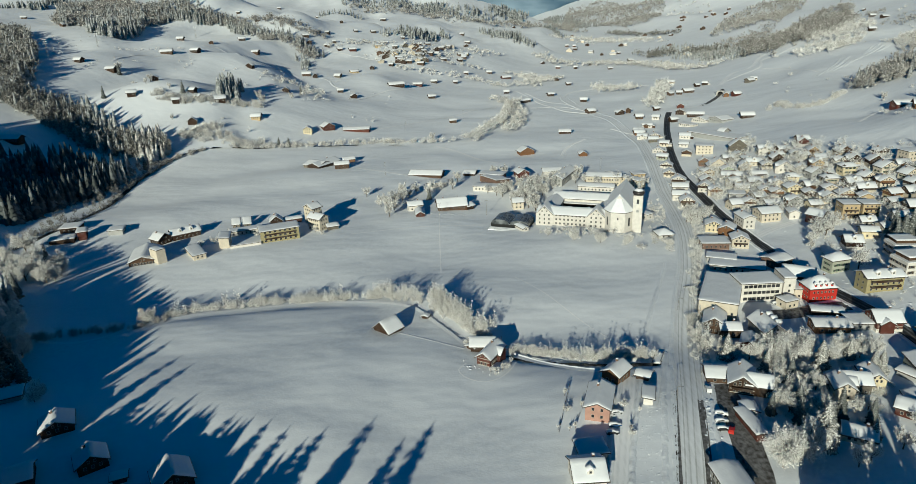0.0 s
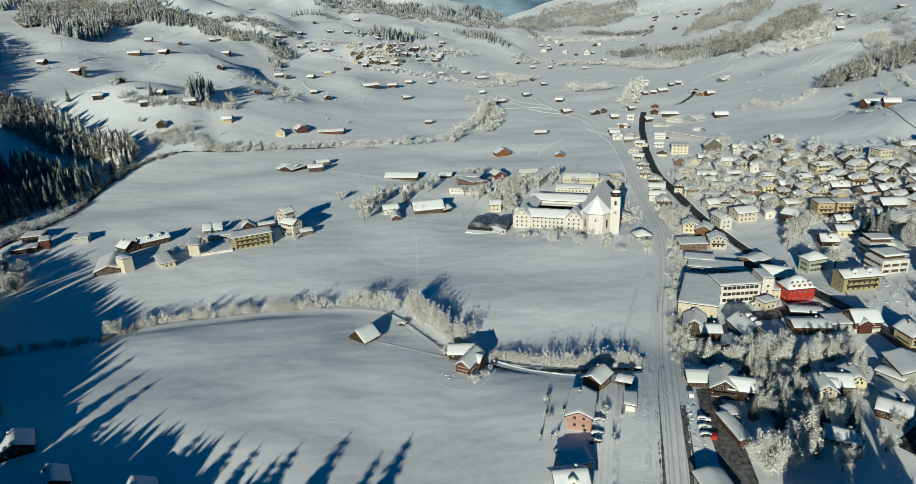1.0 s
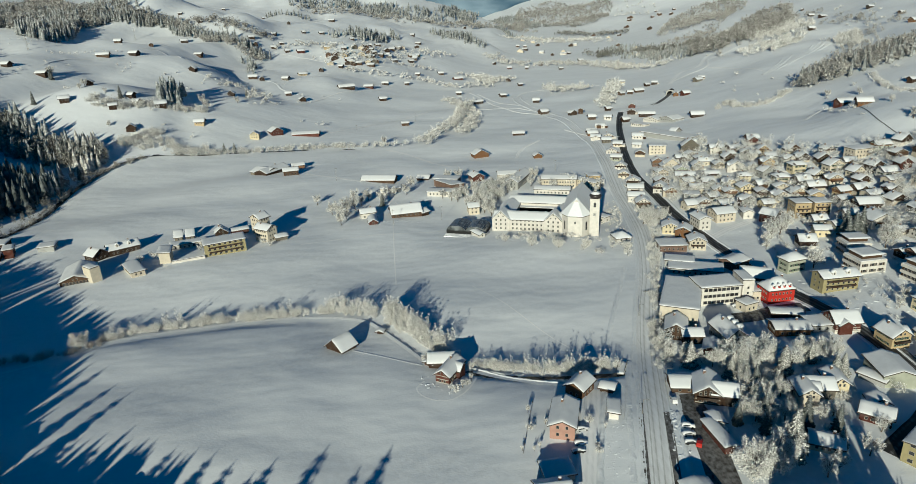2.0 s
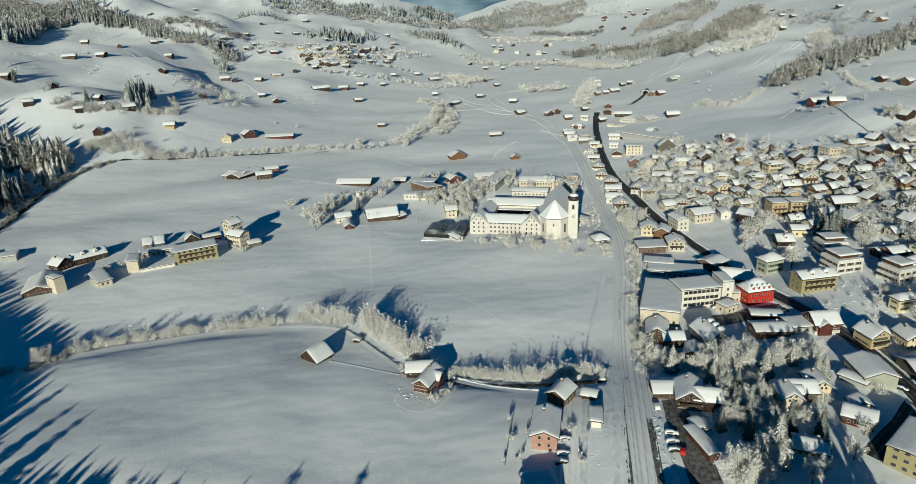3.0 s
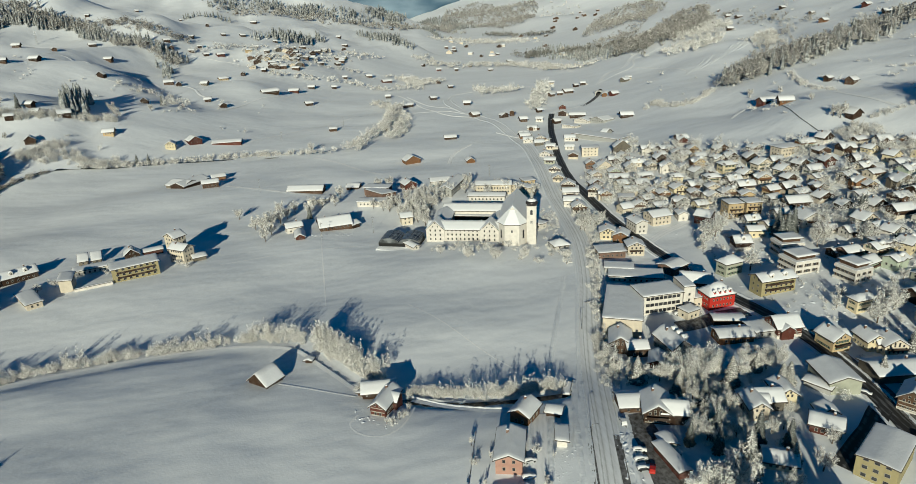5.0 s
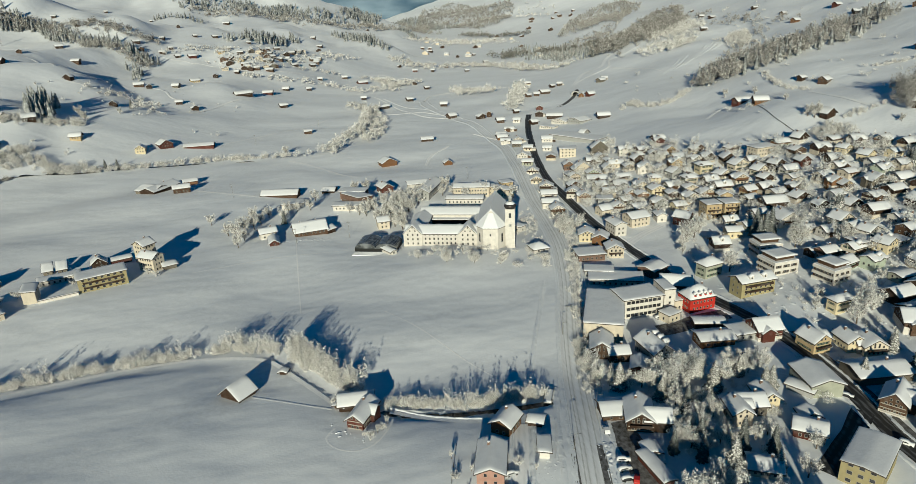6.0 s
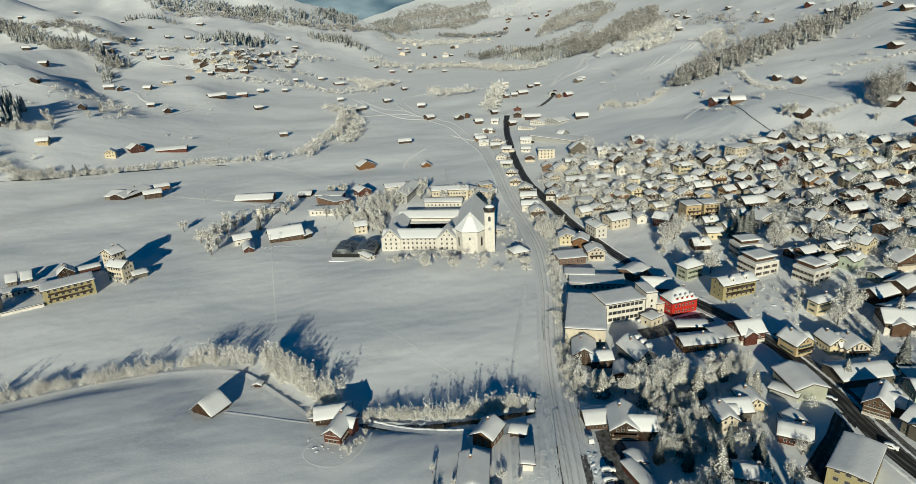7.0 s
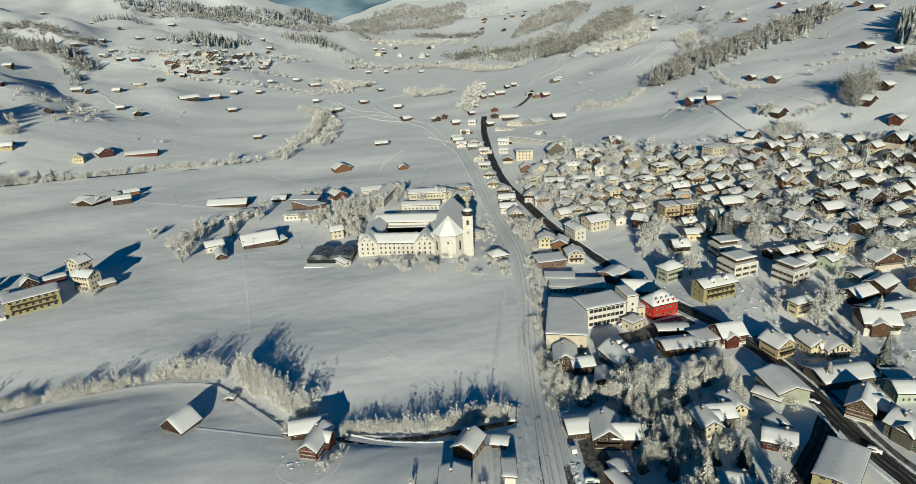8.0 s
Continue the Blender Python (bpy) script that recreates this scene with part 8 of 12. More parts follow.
house(472.4, 1776.4, 24, 9.4, 7.2, 3.8, wall='dark', ridge='x', pitch=36, rows=0, label='dark timber barn on the snowy valley floor', name='barn', category='barn', chim=0, fine=False, over=1.3, group='scattered farmsteads')
house(438.5, 1543.1, 8, 10.9, 8.0, 3.8, wall='dark', ridge='x', pitch=30, rows=1, label='dark timber farmhouse on the snowy valley floor', name='house', category='house', chim=0, fine=False, over=1.3, group='scattered farmsteads')
house(349.6, 1374.0, 0, 8.6, 6.6, 3.8, wall='dark', ridge='x', pitch=30, rows=1, label='dark timber farmhouse on the snowy valley floor', name='house', category='house', chim=0, fine=False, over=1.3, group='scattered farmsteads')
house(283.3, 1400.0, -10, 7.0, 5.4, 3.8, wall='dark', ridge='x', pitch=36, rows=1, label='dark timber farmhouse on the snowy valley floor', name='house', category='house', chim=0, fine=False, over=1.3, group='scattered farmsteads')
house(327.5, 1465.2, 8, 7.0, 5.4, 3.8, wall='wood', ridge='y', pitch=30, rows=1, label='weathered timber farmhouse on the snowy valley floor', name='house', category='house', chim=0, fine=False, over=1.3, group='scattered farmsteads')
house(403.0, 568.6, 8, 15.6, 8.0, 3.8, wall='redwood', ridge='x', pitch=34, rows=1, label='red-stained timber farmhouse on the snowy hillside', name='house', category='house', chim=0, fine=False, over=1.3, group='scattered farmsteads')
house(394.8, 532.9, -20, 10.9, 8.0, 3.8, wall='orange', ridge='x', pitch=36, rows=1, label='light larch farmhouse on the snowy hillside', name='house', category='house', chim=0, fine=False, over=1.3, group='scattered farmsteads')
house(463.8, 539.4, 24, 9.4, 7.2, 3.8, wall='wood', ridge='x', pitch=36, rows=1, label='brown timber farmhouse on the snowy hillside', name='house', category='house', chim=0, fine=False, over=1.3, group='scattered farmsteads')
house(387.9, 448.0, 8, 8.6, 6.6, 3.8, wall='dark', ridge='y', pitch=36, rows=0, label='dark timber barn on the snowy hillside', name='barn', category='barn', chim=0, fine=False, over=1.3, group='scattered farmsteads')
house(431.3, 411.9, 16, 8.6, 6.6, 3.8, wall='dark', ridge='y', pitch=30, rows=0, label='dark timber barn on the snowy hillside', name='barn', category='barn', chim=0, fine=False, over=1.3, group='scattered farmsteads')
house(419.7, 377.5, 24, 9.4, 7.2, 3.8, wall='redwood', ridge='x', pitch=30, rows=0, label='red-stained timber barn on the snowy hillside', name='barn', category='barn', chim=0, fine=False, over=1.3, group='scattered farmsteads')
house(456.9, 421.2, 16, 9.4, 7.2, 3.8, wall='dark', ridge='x', pitch=34, rows=0, label='dark timber barn on the snowy hillside', name='barn', category='barn', chim=0, fine=False, over=1.3, group='scattered farmsteads')
house(458.3, 561.5, 16, 6.2, 4.8, 3.8, wall='dark', ridge='x', pitch=34, rows=0, label='dark timber barn on the snowy hillside', name='barn', category='barn', chim=0, fine=False, over=1.3, group='scattered farmsteads')
house(846.1, 1154.8, 8, 9.4, 7.2, 3.8, wall='dark', ridge='x', pitch=30, rows=1, label='dark timber farmhouse on the snowy hillside', name='house', category='house', chim=0, fine=False, over=1.3, group='scattered farmsteads')
house(845.4, 1283.8, 16, 14.0, 8.0, 3.8, wall='dark', ridge='x', pitch=30, rows=0, label='dark timber barn on the snowy hillside', name='barn', category='barn', chim=0, fine=False, over=1.3, group='scattered farmsteads')
house(867.7, 1355.3, -10, 9.4, 7.2, 3.8, wall='dark', ridge='x', pitch=34, rows=0, label='dark timber barn on the snowy hillside', name='barn', category='barn', chim=0, fine=False, over=1.3, group='scattered farmsteads')
house(690.6, 1074.7, -10, 9.4, 7.2, 3.8, wall='dark', ridge='x', pitch=34, rows=0, label='dark timber barn on the snowy hillside', name='barn', category='barn', chim=0, fine=False, over=1.3, group='scattered farmsteads')
house(788.8, 1278.1, 16, 6.2, 4.8, 3.8, wall='dark', ridge='x', pitch=30, rows=1, label='dark timber farmhouse on the snowy hillside', name='house', category='house', chim=0, fine=False, over=1.3, group='scattered farmsteads')
house(1076.8, 1721.1, 24, 6.2, 4.8, 3.8, wall='wood', ridge='y', pitch=36, rows=1, label='brown timber farmhouse on the snowy hillside', name='house', category='house', chim=0, fine=False, over=1.3, group='scattered farmsteads')
house(720.4, 893.7, 16, 10.9, 8.0, 3.8, wall='orange', ridge='x', pitch=36, rows=1, label='light larch farmhouse on the snowy hillside', name='house', category='house', chim=0, fine=False, over=1.3, group='scattered farmsteads')
house(784.0, 999.6, 16, 7.8, 6.0, 3.8, wall='wood', ridge='x', pitch=34, rows=1, label='brown timber farmhouse on the snowy hillside', name='house', category='house', chim=0, fine=False, over=1.3, group='scattered farmsteads')
house(803.9, 911.1, 16, 12.5, 8.0, 3.8, wall='redwood', ridge='x', pitch=36, rows=0, label='red-stained timber barn on the snowy hillside', name='barn', category='barn', chim=0, fine=False, over=1.3, group='scattered farmsteads')
house(738.0, 802.6, -20, 9.4, 7.2, 3.8, wall='wood', ridge='x', pitch=36, rows=1, label='brown timber farmhouse on the snowy hillside', name='house', category='house', chim=0, fine=False, over=1.3, group='scattered farmsteads')
house(649.9, 717.1, -10, 9.4, 7.2, 3.8, wall='dark', ridge='x', pitch=30, rows=0, label='dark timber barn on the snowy hillside', name='barn', category='barn', chim=0, fine=False, over=1.3, group='scattered farmsteads')
house(571.2, 544.5, 8, 10.9, 8.0, 3.8, wall='dark', ridge='x', pitch=30, rows=0, label='dark timber barn on the snowy hillside', name='barn', category='barn', chim=0, fine=False, over=1.3, group='scattered farmsteads')
house(564.2, 506.2, -20, 6.2, 4.8, 3.8, wall='dark', ridge='x', pitch=30, rows=1, label='dark timber farmhouse on the snowy hillside', name='house', category='house', chim=0, fine=False, over=1.3, group='scattered farmsteads')
house(706.4, 658.9, -10, 10.9, 8.0, 3.8, wall='wood', ridge='x', pitch=36, rows=1, label='weathered timber farmhouse on the snowy hillside', name='house', category='house', chim=0, fine=False, over=1.3, group='scattered farmsteads')
house(776.4, 748.7, 24, 10.9, 8.0, 3.8, wall='wood', ridge='x', pitch=30, rows=1, label='brown timber farmhouse on the snowy hillside', name='house', category='house', chim=0, fine=False, over=1.3, group='scattered farmsteads')
house(788.7, 809.8, 16, 7.8, 6.0, 3.8, wall='dark', ridge='x', pitch=36, rows=1, label='dark timber farmhouse on the snowy hillside', name='house', category='house', chim=0, fine=False, over=1.3, group='scattered farmsteads')

# works buildings beside the through road
house(262.9, 616.7, -57.6, 52.2, 20.0, 3.6, wall='grey', roof='flat', rows=0, gap=5.0, chim=0, snow=0.5, over=0.3, wins='f', label='long flat-roofed works hall under deep snow', name='works_hall', category='hall')
house(287.0, 714.0, -57.2, 18.5, 16.0, 3.2, wall='white', ridge='y', pitch=16, rows=1, chim=0, wins='f', label='low white hall with a shallow snowy roof', name='hall', category='hall')
house(299.2, 696.9, -66.5, 18.7, 16.0, 3.2, wall='grey', ridge='y', pitch=16, rows=1, chim=0, wins='f', label='low grey hall with a shallow snowy roof', name='hall', category='hall')
house(264.8, 698.5, -54.0, 17.6, 9.0, 3.0, wall='white', roof='flat', rows=1, chim=0, wins='f', label='low flat shed under deep snow', name='shed', category='shed')

# houses where the roads meet
house(208.9, 637.1, -12, 10, 8, 3.8, wall='white', ridge='y', pitch=26, rows=1, chim=1, label='white plastered house under snow near the road junction', fine=False, group='village houses')
house(206.2, 599.5, -24, 8, 7, 3.2, wall='cream', ridge='x', pitch=30, rows=1, chim=0, label='cream plastered house under snow near the road junction', fine=False, group='village houses')
house(193.1, 576.8, -24, 9, 7, 3.2, wall='white', ridge='y', pitch=26, rows=1, chim=1, label='white plastered house under snow near the road junction', fine=False, group='village houses')
house(187.9, 549.1, -24, 9, 7, 3.8, wall='green', ridge='x', pitch=26, rows=1, chim=1, label='grey-green house under snow near the road junction', fine=False, group='village houses')
house(223.3, 595.5, -24, 8, 7, 3.2, wall='white', ridge='x', pitch=26, rows=1, chim=0, label='white plastered house under snow near the road junction', fine=False, group='village houses')
house(213.1, 560.1, -24, 8, 8, 3.8, wall='wood', ridge='y', pitch=26, rows=1, chim=0, label='brown timber house under snow near the road junction', fine=False, group='village houses')
house(234.1, 624.1, -18, 10, 7, 3.8, wall='white', ridge='x', pitch=30, rows=1, chim=1, label='white plastered house under snow near the road junction', fine=False, group='village houses')
house(242.9, 740.8, -24, 8, 7, 3.8, wall='white', ridge='x', pitch=30, rows=1, chim=0, label='white plastered house under snow near the road junction', fine=False, group='village houses')
house(205.8, 681.1, -18, 10, 8, 3.2, wall='orange', ridge='x', pitch=30, rows=1, chim=1, label='light larch house under snow near the road junction', fine=False, group='village houses')
house(223.0, 706.7, -18, 10, 8, 3.2, wall='white', ridge='x', pitch=26, rows=1, chim=0, label='white plastered house under snow near the road junction', fine=False, group='village houses')
house(197.9, 641.8, -18, 9, 7, 3.8, wall='white', ridge='x', pitch=30, rows=1, chim=1, label='white plastered house under snow near the road junction', fine=False, group='village houses')
house(276.0, 756.7, -24, 9, 7, 3.8, wall='dark', ridge='y', pitch=26, rows=1, chim=0, label='dark timber house under snow near the road junction', fine=False, group='village houses')
house(289.5, 793.3, -18, 8, 7, 3.8, wall='redwood', ridge='y', pitch=30, rows=1, chim=1, label='red timber house under snow near the road junction', fine=False, group='village houses')
house(357.9, 1027.2, -18, 9, 7, 3.8, wall='wood', ridge='x', pitch=30, rows=1, chim=0, label='brown timber house under snow near the road junction', fine=False, group='village houses')
house(392.6, 982.5, -24, 8, 8, 3.8, wall='dark', ridge='x', pitch=30, rows=1, chim=0, label='dark timber house under snow near the road junction', fine=False, group='village houses')
house(441.7, 933.3, -24, 9, 8, 3.8, wall='cream', ridge='x', pitch=26, rows=1, chim=1, label='cream plastered house under snow near the road junction', fine=False, group='village houses')
house(183.5, 524.7, -24, 9, 7, 3.2, wall='white', ridge='y', pitch=30, rows=1, chim=0, label='white plastered house under snow near the road junction', fine=False, group='village houses')
house(178.0, 502.1, -18, 8, 8, 3.8, wall='cream', ridge='y', pitch=30, rows=1, chim=0, label='cream plastered house under snow near the road junction', fine=False, group='village houses')

# hamlet on the rise across the valley
house(-38.9, 1259.4, 25, 12, 8, 3.8, wall='greywood', ridge='x', pitch=28, rows=1, label='small timber house of the hillside hamlet under snow', chim=0, fine=False, group='hamlet houses')
house(-78.7, 1240.7, -15, 10, 8, 3.8, wall='ochre', ridge='y', pitch=28, rows=1, label='small timber house of the hillside hamlet under snow', chim=0, fine=False, group='hamlet houses')
house(-63.4, 1286.6, 25, 9, 8, 3.8, wall='greywood', ridge='y', pitch=28, rows=1, label='small timber house of the hillside hamlet under snow', chim=0, fine=False, group='hamlet houses')
house(-3.2, 1332.0, -15, 9, 8, 3.8, wall='dark', ridge='x', pitch=28, rows=1, label='small timber house of the hillside hamlet under snow', chim=0, fine=False, group='hamlet houses')
house(-102.5, 1196.9, 25, 9, 8, 3.8, wall='beige', ridge='y', pitch=28, rows=1, label='small timber house of the hillside hamlet under snow', chim=0, fine=False, group='hamlet houses')
house(-39.2, 1217.7, 10, 10, 8, 3.8, wall='beige', ridge='y', pitch=28, rows=1, label='small timber house of the hillside hamlet under snow', chim=0, fine=False, group='hamlet houses')
house(-115.0, 1310.0, 25, 11, 8, 3.8, wall='ochre', ridge='x', pitch=28, rows=1, label='small timber house of the hillside hamlet under snow', chim=0, fine=False, group='hamlet houses')
house(6.8, 1377.7, -15, 11, 8, 3.8, wall='dark', ridge='x', pitch=28, rows=1, label='small timber house of the hillside hamlet under snow', chim=0, fine=False, group='hamlet houses')
house(-23.0, 1462.9, 25, 11, 8, 3.8, wall='wood', ridge='x', pitch=28, rows=1, label='small timber house of the hillside hamlet under snow', chim=0, fine=False, group='hamlet houses')
house(48.9, 1352.8, 0, 10, 8, 3.8, wall='wood', ridge='x', pitch=28, rows=1, label='small timber house of the hillside hamlet under snow', chim=0, fine=False, group='hamlet houses')
house(-32.5, 1198.5, -15, 12, 8, 3.8, wall='wood', ridge='x', pitch=28, rows=1, label='small timber house of the hillside hamlet under snow', chim=0, fine=False, group='hamlet houses')
house(18.2, 1403.7, 10, 11, 8, 3.8, wall='wood', ridge='x', pitch=28, rows=1, label='small timber house of the hillside hamlet under snow', chim=0, fine=False, group='hamlet houses')
house(50.6, 1367.3, 0, 10, 8, 3.8, wall='wood', ridge='x', pitch=28, rows=1, label='small timber house of the hillside hamlet under snow', chim=0, fine=False, group='hamlet houses')
house(-109.6, 1265.5, 0, 10, 8, 3.8, wall='wood', ridge='y', pitch=28, rows=1, label='small timber house of the hillside hamlet under snow', chim=0, fine=False, group='hamlet houses')
house(-29.6, 1230.0, 25, 10, 8, 3.8, wall='greywood', ridge='y', pitch=28, rows=1, label='small timber house of the hillside hamlet under snow', chim=0, fine=False, group='hamlet houses')
house(-92.2, 1257.0, 10, 9, 8, 3.8, wall='dark', ridge='y', pitch=28, rows=1, label='small timber house of the hillside hamlet under snow', chim=0, fine=False, group='hamlet houses')
house(68.4, 1598.4, -15, 12, 8, 3.8, wall='dark', ridge='x', pitch=28, rows=1, label='small timber house of the hillside hamlet under snow', chim=0, fine=False, group='hamlet houses')
house(62.8, 1554.2, 10, 9, 8, 3.8, wall='dark', ridge='y', pitch=28, rows=1, label='small timber house of the hillside hamlet under snow', chim=0, fine=False, group='hamlet houses')
house(-47.4, 1300.3, -15, 10, 8, 3.8, wall='dark', ridge='y', pitch=28, rows=1, label='small timber house of the hillside hamlet under snow', chim=0, fine=False, group='hamlet houses')
house(-50.2, 1259.4, 0, 12, 8, 3.8, wall='beige', ridge='y', pitch=28, rows=1, label='small timber house of the hillside hamlet under snow', chim=0, fine=False, group='hamlet houses')
house(-81.5, 1280.4, 0, 10, 8, 3.8, wall='dark', ridge='x', pitch=28, rows=1, label='small timber house of the hillside hamlet under snow', chim=0, fine=False, group='hamlet houses')
house(8.0, 1308.1, 25, 12, 8, 3.8, wall='dark', ridge='x', pitch=28, rows=1, label='small timber house of the hillside hamlet under snow', chim=0, fine=False, group='hamlet houses')
house(-42.7, 1303.4, 0, 11, 8, 3.8, wall='wood', ridge='y', pitch=28, rows=1, label='small timber house of the hillside hamlet under snow', chim=0, fine=False, group='hamlet houses')
house(-67.6, 1208.6, 10, 12, 8, 3.8, wall='beige', ridge='x', pitch=28, rows=1, label='small timber house of the hillside hamlet under snow', chim=0, fine=False, group='hamlet houses')
house(41.0, 1324.7, 25, 10, 8, 3.8, wall='dark', ridge='x', pitch=28, rows=1, label='small timber house of the hillside hamlet under snow', chim=0, fine=False, group='hamlet houses')
house(-62.0, 1199.6, -15, 9, 8, 3.8, wall='dark', ridge='y', pitch=28, rows=1, label='small timber house of the hillside hamlet under snow', chim=0, fine=False, group='hamlet houses')
house(-44.8, 1286.0, 10, 10, 8, 3.8, wall='wood', ridge='y', pitch=28, rows=1, label='small timber house of the hillside hamlet under snow', chim=0, fine=False, group='hamlet houses')
house(-24.4, 1235.6, 0, 11, 8, 3.8, wall='wood', ridge='y', pitch=28, rows=1, label='small timber house of the hillside hamlet under snow', chim=0, fine=False, group='hamlet houses')
house(55.4, 1384.1, -15, 10, 8, 3.8, wall='ochre', ridge='x', pitch=28, rows=1, label='small timber house of the hillside hamlet under snow', chim=0, fine=False, group='hamlet houses')
house(-32.9, 1302.0, -15, 9, 8, 3.8, wall='dark', ridge='x', pitch=28, rows=1, label='small timber house of the hillside hamlet under snow', chim=0, fine=False, group='hamlet houses')
house(-31.5, 1265.6, -15, 10, 8, 3.8, wall='dark', ridge='x', pitch=28, rows=1, label='small timber house of the hillside hamlet under snow', chim=0, fine=False, group='hamlet houses')
house(-38.0, 1281.0, 10, 10, 8, 3.8, wall='wood', ridge='y', pitch=28, rows=1, label='small timber house of the hillside hamlet under snow', chim=0, fine=False, group='hamlet houses')
house(-95.5, 1252.6, -15, 12, 8, 3.8, wall='wood', ridge='y', pitch=28, rows=1, label='small timber house of the hillside hamlet under snow', chim=0, fine=False, group='hamlet houses')
house(-16.9, 1299.0, -15, 12, 8, 3.8, wall='wood', ridge='x', pitch=28, rows=1, label='small timber house of the hillside hamlet under snow', chim=0, fine=False, group='hamlet houses')
house(-97.1, 1236.1, 10, 12, 8, 3.8, wall='dark', ridge='y', pitch=28, rows=1, label='small timber house of the hillside hamlet under snow', chim=0, fine=False, group='hamlet houses')
house(43.9, 1372.8, 25, 12, 8, 3.8, wall='wood', ridge='x', pitch=28, rows=1, label='small timber house of the hillside hamlet under snow', chim=0, fine=False, group='hamlet houses')
house(-28.4, 1294.1, 25, 9, 8, 3.8, wall='dark', ridge='x', pitch=28, rows=1, label='small timber house of the hillside hamlet under snow', chim=0, fine=False, group='hamlet houses')
house(-72.2, 1219.6, 10, 12, 8, 3.8, wall='wood', ridge='x', pitch=28, rows=1, label='small timber house of the hillside hamlet under snow', chim=0, fine=False, group='hamlet houses')
house(-51.3, 1289.1, 0, 10, 8, 3.8, wall='beige', ridge='y', pitch=28, rows=1, label='small timber house of the hillside hamlet under snow', chim=0, fine=False, group='hamlet houses')
house(-4.6, 1351.5, 25, 11, 8, 3.8, wall='dark', ridge='y', pitch=28, rows=1, label='small timber house of the hillside hamlet under snow', chim=0, fine=False, group='hamlet houses')
house(-77.8, 1251.0, 0, 10, 8, 3.8, wall='greywood', ridge='y', pitch=28, rows=1, label='small timber house of the hillside hamlet under snow', chim=0, fine=False, group='hamlet houses')
house(-72.7, 1203.1, 0, 10, 8, 3.8, wall='dark', ridge='y', pitch=28, rows=1, label='small timber house of the hillside hamlet under snow', chim=0, fine=False, group='hamlet houses')
house(-52.9, 1202.1, 10, 9, 8, 3.8, wall='wood', ridge='x', pitch=28, rows=1, label='small timber house of the hillside hamlet under snow', chim=0, fine=False, group='hamlet houses')
house(-93.5, 1250.8, 25, 12, 8, 3.8, wall='dark', ridge='y', pitch=28, rows=1, label='small timber house of the hillside hamlet under snow', chim=0, fine=False, group='hamlet houses')
house(-2.1, 1324.8, 10, 12, 8, 3.8, wall='greywood', ridge='x', pitch=28, rows=1, label='small timber house of the hillside hamlet under snow', chim=0, fine=False, group='hamlet houses')
house(27.5, 1415.5, 10, 9, 8, 3.8, wall='beige', ridge='y', pitch=28, rows=1, label='small timber house of the hillside hamlet under snow', chim=0, fine=False, group='hamlet houses')

# village far down the valley
house(547.9, 2035.5, -2, 14, 9, 4.5, wall='dark', ridge='y', pitch=36, rows=0, label='dark timber house under snow far down the valley', fine=False, chim=0, group='far village houses')
house(677, 2263, -11, 11, 8, 6, wall='dark', ridge='x', pitch=35, rows=0, label='dark timber house under snow far down the valley', fine=False, chim=0, group='far village houses')
house(607, 1651, 11, 11, 8, 6, wall='beige', ridge='x', pitch=26, rows=0, label='beige house under snow far down the valley', fine=False, chim=0, group='far village houses')
house(358, 1851, -29, 16, 11, 5, wall='beige', ridge='y', pitch=35, rows=0, label='beige house under snow far down the valley', fine=False, chim=0, group='far village houses')
house(664, 1945, 1, 10, 8, 5, wall='wood', ridge='y', pitch=32, rows=0, label='brown timber house under snow far down the valley', fine=False, chim=0, group='far village houses')
house(606, 1634, 15, 12, 10, 4.5, wall='white', ridge='y', pitch=26, rows=0, label='white plastered house under snow far down the valley', fine=False, chim=0, group='far village houses')
house(385, 1926, -24, 16, 10, 5, wall='dark', ridge='x', pitch=26, rows=0, label='dark timber house under snow far down the valley', fine=False, chim=0, group='far village houses')
house(805, 2349, 29, 10, 11, 5, wall='wood', ridge='y', pitch=32, rows=0, label='brown timber house under snow far down the valley', fine=False, chim=0, group='far village houses')
house(401, 2004, -9, 10, 10, 5, wall='wood', ridge='x', pitch=32, rows=0, label='brown timber house under snow far down the valley', fine=False, chim=0, group='far village houses')
house(743, 2281, 15, 10, 8, 4.5, wall='cream', ridge='y', pitch=33, rows=0, label='cream plastered house under snow far down the valley', fine=False, chim=0, group='far village houses')
house(452, 2064, 2, 11, 9, 5, wall='dark', ridge='y', pitch=27, rows=0, label='dark timber house under snow far down the valley', fine=False, chim=0, group='far village houses')
house(453, 1757, -13, 16, 10, 4.5, wall='white', ridge='x', pitch=28, rows=0, label='white plastered house under snow far down the valley', fine=False, chim=0, group='far village houses')
house(474, 1836, -24, 10, 9, 4.5, wall='beige', ridge='y', pitch=30, rows=0, label='beige house under snow far down the valley', fine=False, chim=0, group='far village houses')
house(376, 1989, -6, 10, 8, 4.5, wall='wood', ridge='x', pitch=35, rows=0, label='brown timber house under snow far down the valley', fine=False, chim=0, group='far village houses')
house(734, 2417, -7, 14, 11, 4.5, wall='wood', ridge='y', pitch=35, rows=0, label='brown timber house under snow far down the valley', fine=False, chim=0, group='far village houses')
house(463, 2185, -11, 11, 9, 6, wall='cream', ridge='x', pitch=28, rows=0, label='cream plastered house under snow far down the valley', fine=False, chim=0, group='far village houses')
